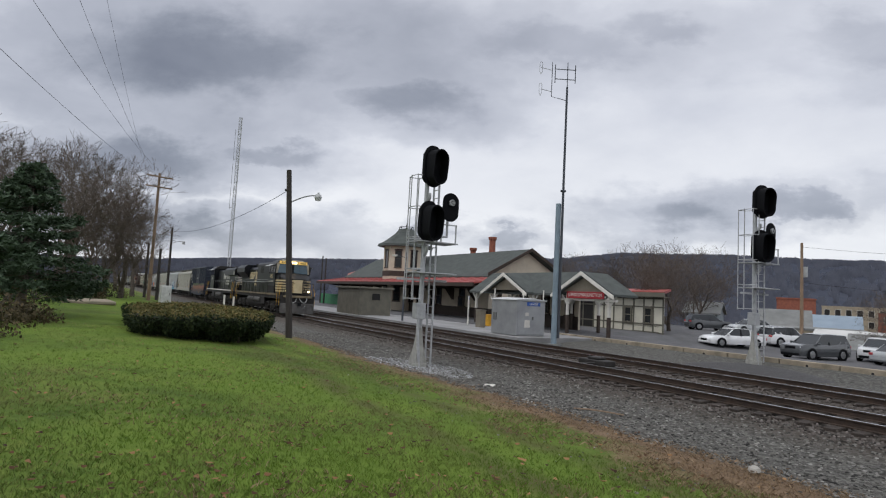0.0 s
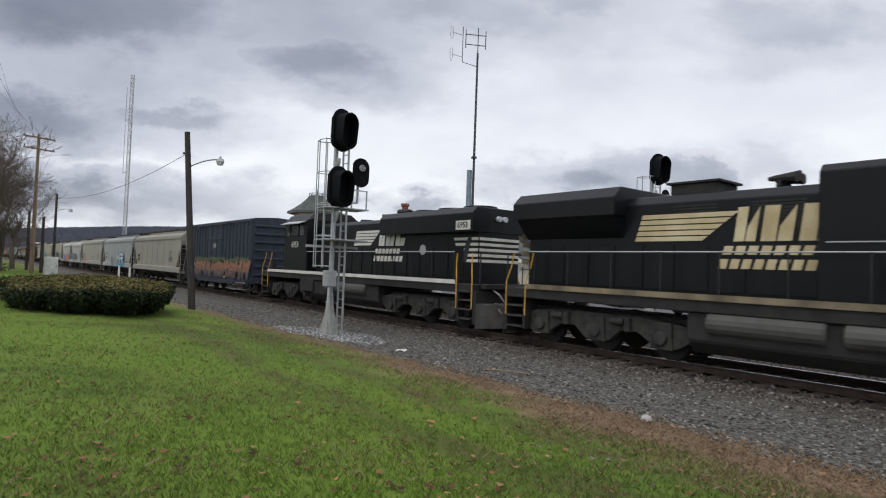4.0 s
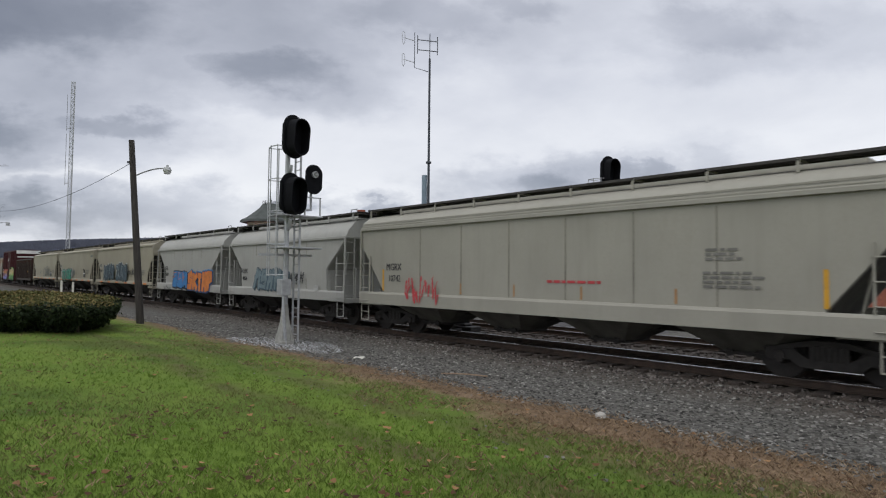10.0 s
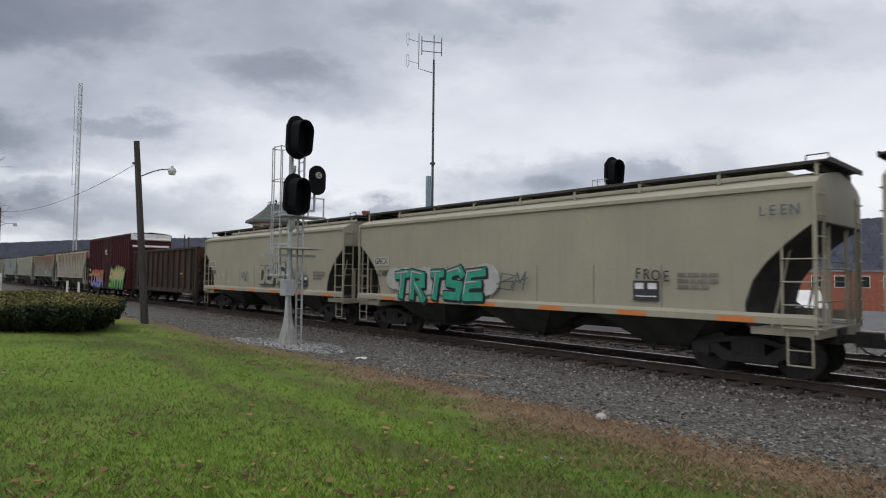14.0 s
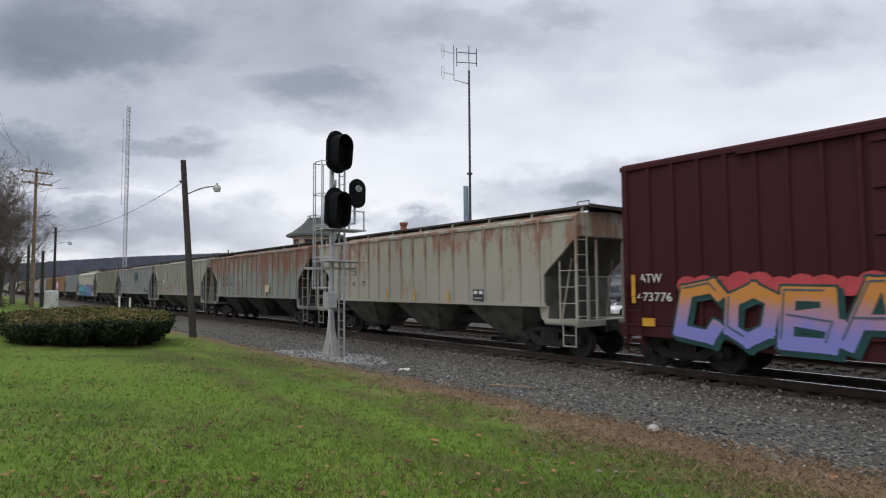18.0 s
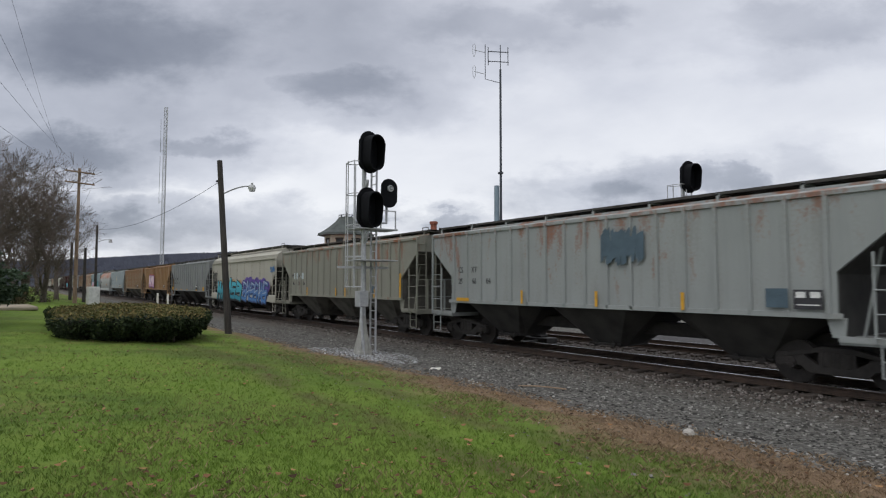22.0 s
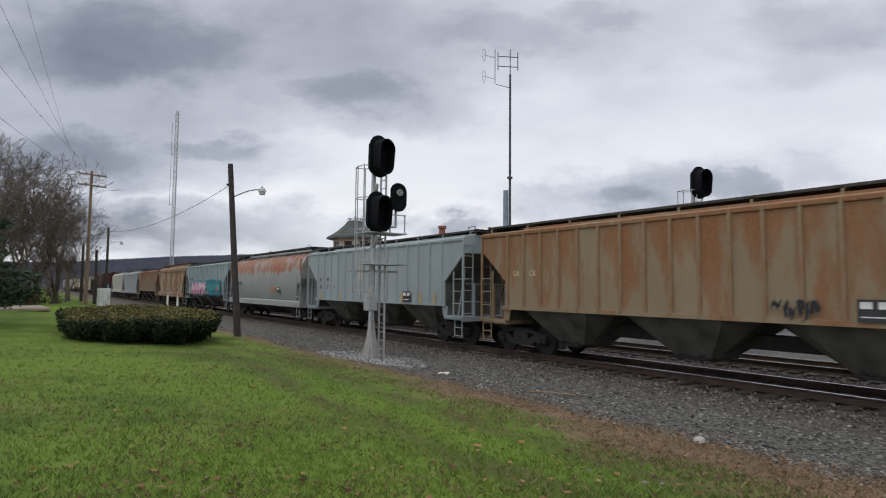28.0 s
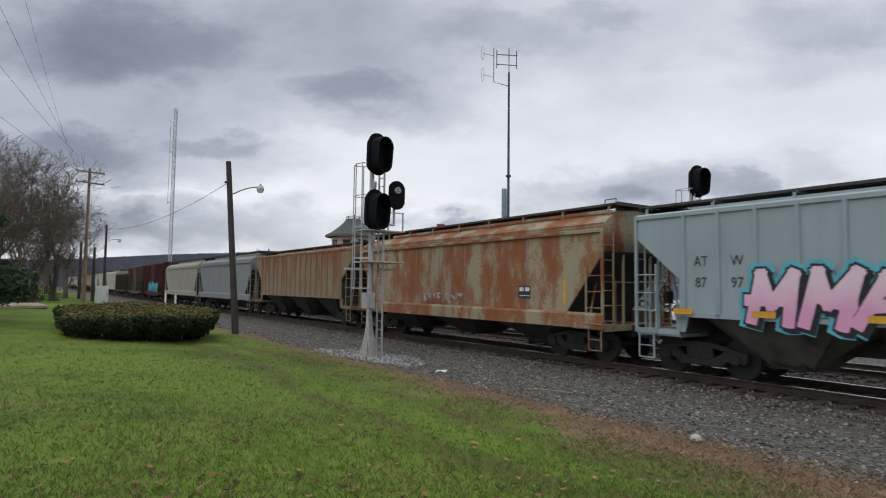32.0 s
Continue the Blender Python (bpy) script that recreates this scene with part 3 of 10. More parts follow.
def platform_mesh():
    b = MB().box(-0.62, 0.55, -1.48, 1.48, 1.0, 1.05).box(0.48, 0.60, -1.50, 1.50, 0.90, 1.08).box(-0.62, -0.55, -1.46, 1.46, 0.92, 1.06)
    for s in (-1, 1):
        b.box(-0.62, 0.60, s * 1.46 - 0.03, s * 1.46 + 0.03, 0.93, 1.08)
    return b.mesh("end_platform", 0.006)


def rail_frame_mesh(top):
    """Thin posts and rails over an end platform."""
    b = MB()
    for y, zt in ((-0.62, top), (0.62, top), (1.0, 2.3), (-1.0, 2.3)):
        b.box(0.54, 0.60, y - 0.028, y + 0.028, 1.05, zt)
    for z in (1.62, 2.28):
        b.cyl((0.57, -1.42, z), (0.57, -0.62, z), 0.014, n=5).cyl((0.57, 0.62, z), (0.57, 1.42, z), 0.014, n=5)
    b.cyl((0.57, -0.62, 2.28), (0.57, 0.62, 2.28), 0.014, n=5)
    for s in (-1, 1):
        b.cyl((-0.35, s * 1.05, 1.05), (0.05, s * 0.95, top - 0.15), 0.03, n=6)
    return b.mesh("end_frame")


def stirrup_mesh():
    b = MB()
    for x in (-0.22, 0.22):
        b.box(x - 0.016, x + 0.016, -0.01, 0.01, 0.36, 1.0)
    return b.box(-0.22, 0.22, -0.02, 0.02, 0.36, 0.385).box(-0.22, 0.22, -0.012, 0.012, 0.66, 0.68).mesh("stirrup_step")


def coupler_mesh():
    b = MB().box(-0.75, 0.1, -0.09, 0.09, 0.76, 0.94).box(0.05, 0.32, -0.15, 0.15, 0.70, 1.0)
    b.tube([(-0.1, 0.3, 0.8), (0.15, 0.32, 0.55), (0.4, 0.2, 0.5)], 0.025, 5)
    return b.mesh("coupler", 0.02)


def brake_wheel_mesh():
    b = MB()
    for i in range(14):
        a0, a1 = 2 * math.pi * i / 14, 2 * math.pi * (i + 1) / 14
        b.cyl((0.02, 0.28 * math.cos(a0), 0.28 * math.sin(a0)), (0.02, 0.28 * math.cos(a1), 0.28 * math.sin(a1)), 0.016, n=5)
    for i in range(5):
        a = 2 * math.pi * i / 5
        b.cyl((0.02, 0, 0), (0.02, 0.28 * math.cos(a), 0.28 * math.sin(a)), 0.012, n=5)
    return b.box(-0.12, 0.02, -0.12, 0.12, -0.18, 0.14).mesh("brake_wheel")


def side_frame_mesh(axles, wb):
    b = MB()
    half = wb * (axles - 1) / 2
    b.prism([(-half - 0.27, 0.64), (-half - 0.27, 0.40), (-half - 0.2, 0.36), (-half + 0.2, 0.40), (-half + 0.36, 0.26), (half - 0.36, 0.26), (half - 0.2, 0.40), (half + 0.2, 0.36), (half + 0.27, 0.40), (half + 0.27, 0.64), (half - 0.2, 0.70), (half - 0.36, 0.56), (half - 0.55, 0.44), (0.34, 0.40), (0.34, 0.76), (-0.34, 0.76), (-0.34, 0.40), (-half + 0.55, 0.44), (-half + 0.36, 0.56), (-half + 0.2, 0.70)], "y", -0.07, 0.07)
    b.prism([(-half - 0.1, 0.66), (-0.3, 0.82), (0.3, 0.82), (half + 0.1, 0.66), (half + 0.1, 0.56), (0.3, 0.70), (-0.3, 0.70), (-half - 0.1, 0.56)], "y", -0.08, 0.08)
    for i in range(3):
        b.cyl((-0.2 + 0.2 * i, -0.02, 0.42), (-0.2 + 0.2 * i, -0.02, 0.72), 0.085, n=8)
    return b.mesh("side_frame", 0.012)


def wheelset_mesh(r):
    b = MB()
    for s in (-1, 1):
        b.disc((0, s * 0.72, 0), r, "y", 0.055, 24)
        b.disc((0, s * 0.66, 0), r + 0.027, "y", 0.014, 24)
        b.cyl((0, s * 0.70, 0), (0, s * 0.82, 0), 0.24, 0.15, 14)
        b.cyl((0, s * 0.8, 0), (0, s * 1.1, 0), 0.12, 0.12, 12)
        for i in range(3):
            a = 2 * math.pi * i / 3
            b.cyl((0.07 * math.cos(a), s * 1.1, 0.07 * math.sin(a)), (0.07 * math.cos(a), s * 1.13, 0.07 * math.sin(a)), 0.025, n=6)
    return b.cyl((0, -0.8, 0), (0, 0.8, 0), 0.085, n=10).mesh("wheelset", smooth=True)


WHEELS = []


def truck(parent, x, axles=2, wb=1.78, r=0.457, mat="steel_dark"):
    key = ("frame", axles, wb)
    t = piece("truck", cached(key + ("bolster",), lambda: MB().box(-0.22, 0.22, -0.98, 0.98, 0.48, 0.78).box(-0.5, 0.5, -0.3, 0.3, 0.5, 0.82).mesh("truck", 0.015)), mat, parent, shift(x, 0, 0))
    for s in (-1, 1):
        piece("side_frame", cached(key, lambda: side_frame_mesh(axles, wb)), mat, t, shift(0, s * 0.99, 0))
    for i in range(axles):
        dx = (i - (axles - 1) / 2) * wb
        WHEELS.append((piece("wheelset", cached(("wheelset", r), lambda: wheelset_mesh(r)), "wheel", t, shift(dx, 0, r)), dx, r))
    return t


RIBBED = {}
TRAIN = []  # thing, offset of its middle behind the train's nose


def couple(car, L, label):
    at = TRAIN_AT[0] + L / 2
    TRAIN_AT[0] += L
    TRAIN.append((car, at))


TRAIN_AT = [0.0]


SQ = 0.868  # spacing of marks along a car


def mark(car, body, x, z, size, mat="ink", y=-1.56, name="lettering", squash=0.85, bold=0.0):
    piece(name, text_mesh(name, body, size, bold, 0.004, squash), mat, car, shift(x * SQ, y, z))


def bars(car, x, z, w, h, n, mat="faded_ink", y=-1.562, name="stencilled_lines", seed=1):
    """Small print that cannot be read."""
    x *= SQ
    rng, b = random.Random(seed), MB()
    for i in range(n):
        zz = z + h / 2 - h * (i + 0.5) / n
        ww = w * rng.uniform(0.6, 1.0)
        px = x - w / 2
        while px < x - w / 2 + ww:
            q = rng.uniform(0.08, 0.3) * min(1, w)
            b.box(px, px + q, y - 0.002, y + 0.002, zz - h / n * 0.3, zz + h / n * 0.3)
            px += q + 0.05
    tagged(piece(name, b.mesh(name), mat, car), "small stencilled print", kind="stuff")


def patch(car, x, z, w, h, mat, y=-1.566, name="painted_patch", tilt=0.0):
    piece(name, MB().box(-w / 2, w / 2, -0.003, 0.003, -h / 2, h / 2).mesh(name), mat, car, pose(x * SQ, y, z, 0, tilt, 0))


GLYPHS = dict(
    A=[[(0, 0), (0.35, 1), (0.65, 1), (1, 0)], [(0.15, 0.38), (0.85, 0.38)]], B=[[(0, 0), (0, 1), (0.8, 1), (0.85, 0.62), (0.1, 0.5)], [(0.1, 0.5), (1, 0.4), (0.9, 0), (0, 0)]],
    C=[[(1, 0.85), (0.8, 1), (0.1, 0.9), (0, 0.1), (0.85, 0), (1, 0.2)]], D=[[(0, 0), (0, 1), (0.7, 0.95), (1, 0.5), (0.7, 0), (0, 0)]], E=[[(1, 1), (0.05, 0.95), (0, 0), (1, 0)], [(0, 0.5), (0.8, 0.52)]],
    G=[[(1, 0.8), (0.8, 1), (0.1, 0.9), (0, 0.1), (0.9, 0), (1, 0.45), (0.55, 0.45)]], I=[[(0.5, 0), (0.5, 1)], [(0.2, 1), (0.8, 1)]], K=[[(0, 0), (0.05, 1)], [(1, 1), (0.1, 0.5), (1, 0)]],
    M=[[(0, 0), (0.1, 1), (0.5, 0.35), (0.9, 1), (1, 0)]], N=[[(0, 0), (0.05, 1), (0.95, 0), (1, 1)]], O=[[(0.5, 0), (0.05, 0.2), (0, 0.8), (0.5, 1), (1, 0.8), (0.95, 0.2), (0.5, 0)]],
    P=[[(0, 0), (0, 1), (0.9, 0.95), (1, 0.6), (0.1, 0.45)]], R=[[(0, 0), (0, 1), (0.85, 0.95), (0.9, 0.6), (0.1, 0.5)], [(0.35, 0.5), (1, 0)]], S=[[(1, 0.85), (0.8, 1), (0.05, 0.9), (0.1, 0.55), (0.95, 0.45), (0.9, 0.05), (0, 0.1)]],
    T=[[(0.5, 0), (0.5, 1)], [(0, 0.92), (1, 1)]], U=[[(0, 1), (0.05, 0.1), (0.9, 0), (1, 1)]], Y=[[(0, 1), (0.5, 0.5), (1, 1)], [(0.5, 0.5), (0.45, 0)]], Z=[[(0, 0.95), (1, 1), (0, 0), (1, 0.05)]])


def wild_glyph(rng):
    """An angular tangle of strokes that stands for no letter."""
    a, b = rng.uniform(0.0, 0.25), rng.uniform(0.7, 1.0)
    main = [(rng.uniform(-0.1, 0.2), 0), (a, 1), (0.5, rng.uniform(0.25, 0.7)), (b, rng.uniform(0.85, 1.05)), (rng.uniform(0.8, 1.1), 0)]
    if rng.random() < 0.2:
        main = [(1.0, rng.uniform(0.7, 1)), (0.1, 0.95), (0.05, 0.45), (0.95, 0.5), (0.85, 0.0), (-0.1, 0.08)]
    return [main, [(rng.uniform(-0.15, 0.2), rng.uniform(0.3, 0.6)), (rng.uniform(0.8, 1.15), rng.uniform(0.35, 0.75))]]


def strokes(b, lines, th, y, put, k0=0):
    """Flat strokes of one thickness along bent lines, each a hair before the last."""
    k = k0
    for ln in lines:
        p = [Vector(put(q)) for q in ln]
        for a, c in zip(p, p[1:]):
            d = c - a
            if d.length < 1e-4:
                continue
            d.normalize()
            n = Vector((-d.y, d.x)) * th / 2
            a2, c2 = a - d * th * 0.42, c + d * th * 0.42
            yy = y - 0.0003 * (k % 24)
            b.add([(q.x, yy, q.y) for q in (a2 - n, c2 - n, c2 + d * th * 0.1, c2 + n, a2 + n)], [(0, 1, 2, 3, 4)])
            k += 1
    return k


def wildstyle(car, body, x0, x1, z0, z1, fill, line, glint=None, cloud=None, y=-1.605, seed=3, lean=0.12, fat=0.24, drop=0.05, rim=0.055, halo=0.16):
    """Spray-painted letters in layers: a cloud, a dropped shadow, an outline, the fill and thin glints. body: a word, or how many tangled shapes."""
    rng = random.Random(seed)
    n = body if isinstance(body, int) else len(body)
    step, h = (x1 - x0) / n, z1 - z0
    th = fat * min(step, h * 0.8)
    back, shade, rims, fills, shine = MB(), MB(), MB(), MB(), MB()
    kk = 0
    for i in range(n):
        lines = wild_glyph(rng) if isinstance(body, int) else GLYPHS[body[i]]
        cx, dz, tilt, hh = x0 + step * i + th * 0.55, rng.uniform(-0.04, 0.04) * h, rng.uniform(-0.08, 0.08), h * rng.uniform(0.9, 1.05) - th
        wide = step * rng.uniform(0.92, 1.08) - th * 0.9
        put = lambda q: (cx + wide * q[0] + (lean + tilt) * hh * (q[1] - 0.5), z0 + th / 2 + dz + hh * q[1] + tilt * 0.6 * q[0])
        off = lambda q: (put(q)[0] + drop, put(q)[1] - drop)
        if cloud:
            strokes(back, lines, th + 2 * rim + halo, y, put, kk)
        strokes(shade, lines, th + rim * 2, y - 0.009, off, kk)
        strokes(rims, lines, th + rim * 2, y - 0.018, put, kk)
        strokes(fills, lines, th, y - 0.027, put, kk)
        if glint:
            gl = lambda q: (put(q)[0] - th * 0.26, put(q)[1] + th * 0.28)
            strokes(shine, [ln[:3] for ln in lines], 0.035, y - 0.037, gl, kk)
        kk += 7
    for nm, b, mt in (("graffiti_cloud", back, cloud), ("graffiti_shadow", shade, line), ("graffiti_outline", rims, line), ("graffiti_fill", fills, fill), ("graffiti_glint", shine, glint)):
        if b.v and mt:
            tagged(piece(nm, b.mesh(nm), mt, car), "spray-painted strokes", kind="stuff")


def puffs(car, x0, x1, z, r, mat, y=-1.598, n=7, seed=5):
    """A painted row of soft round cloud shapes."""
    rng, b = random.Random(seed), MB()
    for i in range(n):
        cx, cz, q = x0 + (x1 - x0) * (i + 0.5) / n, z + rng.uniform(-0.25, 0.25) * r, r * rng.uniform(0.75, 1.2)
        b.add([(cx + q * 1.2 * math.cos(a), y - 0.0004 * i, cz + q * math.sin(a)) for a in np.linspace(0, 6.283, 12, endpoint=False)], [tuple(range(12))])
    piece("graffiti_cloud", b.mesh("graffiti_cloud"), mat, car)


def scrawl(car, x, z, w, h, n, mat, y=-1.57, seed=3, r=0.02):
    """A thin looping spray tag."""
    x *= SQ
    rng, b = random.Random(seed), MB()
    for i in range(n):
        cx = x - w / 2 + w * (i + 0.5) / n
        pts = [(cx + rng.uniform(-0.6, 0.6) * w / n, y, z + rng.uniform(-0.5, 0.5) * h) for _ in range(5)]
        sm = []
        for a, c in zip(pts, pts[1:]):
            sm += [tuple(Vector(a).lerp(Vector(c), q)) for q in (0.0, 0.5)]
        for a, c in zip(sm, sm[1:]):
            b.add([(a[0] - r, y, a[2] - r), (c[0] - r, y, c[2] - r), (c[0] + r, y, c[2] + r), (a[0] + r, y, a[2] + r)], [(0, 1, 2, 3)])
    tagged(piece("spray_tag", b.mesh("spray_tag"), mat, car), "thin looping spray tag", kind="stuff")


def spray_two(name, low, high, z0, z1):
    """Spray paint that fades from one colour to another with height on the car."""
    m, nt, b, co = surface(name, 0.65, 0, 0.3)
    sep = nt.nodes.new("ShaderNodeSeparateXYZ")
    nt.links.new(co, sep.inputs[0])
    f = math_node(nt, "ADD", sep.outputs[2], math_node(nt, "MULTIPLY", noise_tex(nt, co, 2.2, 4, 0.6), 0.7))
    f = math_node(nt, "DIVIDE", math_node(nt, "SUBTRACT", f, z0 + 0.35), z1 - z0, clamp=True)
    nt.links.new(ramp(nt, f, [(0.25, low), (0.75, high)]), b.inputs["Base Color"])
    return m


def spray(name, c, rough=0.6):
    return plain(name, c, tuple(q * 0.7 for q in c), 3.5, rough, 0, 0.05, 30)


for nm, c in dict(ink=(0.035, 0.035, 0.04), faded_ink=(0.17, 0.165, 0.15), white_paint=(0.72, 0.72, 0.70), cream_paint=(0.62, 0.52, 0.33), yellow_paint=(0.62, 0.33, 0.03), sp_black=(0.018, 0.02, 0.028), sp_blue=(0.05, 0.20, 0.45), sp_cyan=(0.10, 0.42, 0.52),
                  sp_pale=(0.52, 0.60, 0.62), sp_navy=(0.03, 0.07, 0.20), sp_orange=(0.62, 0.20, 0.05), sp_green=(0.03, 0.30, 0.20), sp_lime=(0.16, 0.55, 0.12), sp_pink=(0.62, 0.36, 0.48), sp_teal=(0.04, 0.32, 0.33), sp_red=(0.50, 0.06, 0.07),
                  sp_violet=(0.20, 0.20, 0.52), sp_sand=(0.52, 0.36, 0.16), sp_slate=(0.07, 0.11, 0.14), sp_silver=(0.42, 0.42, 0.40), sp_purple=(0.13, 0.08, 0.33), rust_tick=(0.36, 0.20, 0.09)).items():
    M[nm] = spray(nm, c)


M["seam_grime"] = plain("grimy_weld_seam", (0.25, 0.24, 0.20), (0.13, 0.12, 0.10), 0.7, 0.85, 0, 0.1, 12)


def hopper_car(kind, L, label, paint, bays=3, ribs=0, board_paint=None, bay_paint=None, dots=True, group="covered hopper cars"):
    h = HOPPERS[kind]
    car = thing("covered_hopper_car", label, "railway car", None, group)
    body = piece("hopper_body", cached(("body", kind, L), lambda: hopper_body(kind, L)), paint, car)
    xe, xb = L / 2 - INSET, L / 2 - INSET - h["cut"]
    if ribs:
        RIBBED[car.name] = (xb - 0.15, ribs)
        for s in (-1, 1):
            for i in range(ribs):
                x = -(xb - 0.15) + 2 * (xb - 0.15) * i / (ribs - 1)
                m = shift(x, -h["w"], 0) if s < 0 else pose(x, h["w"], 0, 0, 0, 180)
                piece("side_post", cached(("rib", kind), lambda: rib_mesh(kind)), paint, body, m)
    sill_len = xb + 0.1 if kind == "ribbed" else xe
    for s in (-1, 1):
        if kind == "ribbed":
            mk = lambda: MB().box(-sill_len, sill_len, -0.03, 0.03, h["z0"] - 0.02, h["z0"] + 0.09).mesh("side_sill")
        else:
            mk = lambda: MB().box(-sill_len, sill_len, -0.035, 0.035, h["z0"], h["zs"]).prism([(-0.035, h["zs"]), (0.035, h["zs"]), (0.07 if kind != "tan" else 0.04, h["zs"] + 0.07), (0.0, h["zs"] + 0.07)], "x", -sill_len, sill_len).mesh("side_sill")
        piece("side_sill", cached(("sill", kind, L), mk), paint, car, shift(0, -h["w"] - 0.03, 0) if s < 0 else pose(0, h["w"] + 0.03, 0, 0, 0, 180))
        if kind in ("smooth", "short", "tan", "ribbed"):
            zz = h["eave"] if kind != "ribbed" else h["eave"] - 0.05
            piece("eave_rail", cached(("eave", kind, L), lambda: MB().box(-xe, xe, -0.03, 0.03, zz - 0.06, zz + 0.05).mesh("eave_rail", 0.01)), paint, car, shift(0, s * (h["w"] + 0.01), 0))
        if kind == "smooth":
            for q in (0.10, 0.20):
                piece("roof_seam", cached(("seam", L), lambda: MB().box(-xe, xe, -0.012, 0.012, -0.012, 0.012).mesh("roof_seam")), paint, car, shift(0, s * (1.505 - q * 0.1), h["eave"] + q))
    if kind in ("smooth", "tan", "short"):
        for i in range(1, 7 if L > 15 else 5):
            x = -xb + 2 * xb * i / (7 if L > 15 else 5)
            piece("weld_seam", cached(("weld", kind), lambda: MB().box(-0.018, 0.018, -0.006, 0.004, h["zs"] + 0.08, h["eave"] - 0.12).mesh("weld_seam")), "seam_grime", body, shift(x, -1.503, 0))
    span = 2 * xe - 0.2
    for s in (-1, 1):
        wk = piece("running_board", cached(("walk", L), lambda: walkway_mesh(0, span)), board_paint or "walk_steel", car, shift(0, s * 0.82, h["board"] - 0.03))
        n = int(span / 1.75)
        for i in range(n + 1):
            piece("walkway_stay", cached("stay", stay_mesh), paint, wk, pose(-span / 2 + span * i / n, s * 0.32, 0.0, 0, 0, 0 if s < 0 else 180))
    piece("hatch", cached(("hatch", kind, L), lambda: MB().prism([(-0.42, h["ridge"] - 0.05), (0.42, h["ridge"] - 0.05), (0.36, h["board"] - 0.02), (-0.36, h["board"] - 0.02)], "x", -xe + 0.9, xe - 0.9).mesh("hatch", 0.02)), paint, car)
    wide = 2 * (xb - (0.1 if kind == "ribbed" else 0.0)) / bays
    for i in range(bays):
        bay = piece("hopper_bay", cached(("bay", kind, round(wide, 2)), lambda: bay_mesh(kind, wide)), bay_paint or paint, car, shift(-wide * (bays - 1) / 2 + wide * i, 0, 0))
        piece("outlet_gate", cached("gate", gate_mesh), "steel_dark", bay)
    piece("center_sill", cached(("csill", L), lambda: MB().box(-L / 2 + 0.5, L / 2 - 0.5, -0.28, 0.28, 0.72, 1.06).mesh("center_sill", 0.01)), "steel_dark", car)
    for e in (1, -1):
        end = pose(0, 0, 0, 0, 0, 0 if e > 0 else 180)
        xp = L / 2 - 1.15
        piece("end_platform", cached("platform", platform_mesh), paint, car, end @ shift(xp, 0, 0))
        piece("end_frame", cached(("endframe", kind), lambda: rail_frame_mesh(h["zc"])), paint, car, end @ shift(xp, 0, 0))
        # most end slopes take the bay colour, which holds grime and shade together
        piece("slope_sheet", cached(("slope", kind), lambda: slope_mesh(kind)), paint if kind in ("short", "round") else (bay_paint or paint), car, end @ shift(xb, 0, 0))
        piece("crossover_walk", cached("crossover", lambda: MB().box(-0.55, 0.16, -1.12, 1.12, -0.03, 0.01).box(0.12, 0.16, -1.12, 1.12, -0.07, 0.03).box(-0.1, -0.06, -0.9, 0.9, -0.2, -0.03).cyl((-0.3, -1.1, 0.0), (-0.3, -1.1, 0.12), 0.014, n=5).cyl((0.1, -1.1, 0.0), (0.1, -1.1, 0.12), 0.014, n=5).cyl((-0.3, -1.1, 0.12), (0.1, -1.1, 0.12), 0.014, n=5).mesh("crossover_walk")), board_paint or "walk_steel", car, end @ shift(xe, 0, h["board"]))
        piece("coupler", cached("coupler", coupler_mesh), "steel_dark", car, end @ shift(L / 2 - 0.32, 0, 0))
        if kind == "ribbed":
            for s in (-1, 1):
                piece("bolster_web", cached("bweb", lambda: MB().prism([(-0.22, 1.45), (0.14, 1.45), (0.10, 1.06), (-0.12, 1.06)], "y", -0.02, 0.02).mesh("bolster_web")), paint, car, end @ shift(xb, s * 1.46, 0))
                piece("corner_sill", cached("csil", lambda: MB().box(0.0, 1.25, -0.03, 0.03, 0.98, 1.10).mesh("corner_sill")), paint, car, end @ shift(xb, s * 1.50, 0))
        for s in (-1, 1):
            side = end @ (shift(xe, -h["w"] - 0.02, 0) if s < 0 else pose(xe, h["w"] + 0.02, 0) @ Matrix.Diagonal((1, -1, 1, 1)))
            piece("ladder", cached(("ladder", kind), lambda: side_ladder_mesh(h["eave"])), paint, car, side)
            piece("end_ladder", cached(("eladder", kind), lambda: end_ladder_mesh(h["eave"])), paint, car, side)
            piece("stirrup_step", cached("stirrup", stirrup_mesh), paint, car, end @ shift(xe - 0.32, s * (h["w"] + 0.01), 0))
        if e < 0:
            piece("brake_wheel", cached("brake", brake_wheel_mesh), "steel_dark", car, end @ shift(xp + 0.42, 0.5, 1.9))
        truck(car, e * (L / 2 - 2.0))
    couple(car, L, label)
    return car


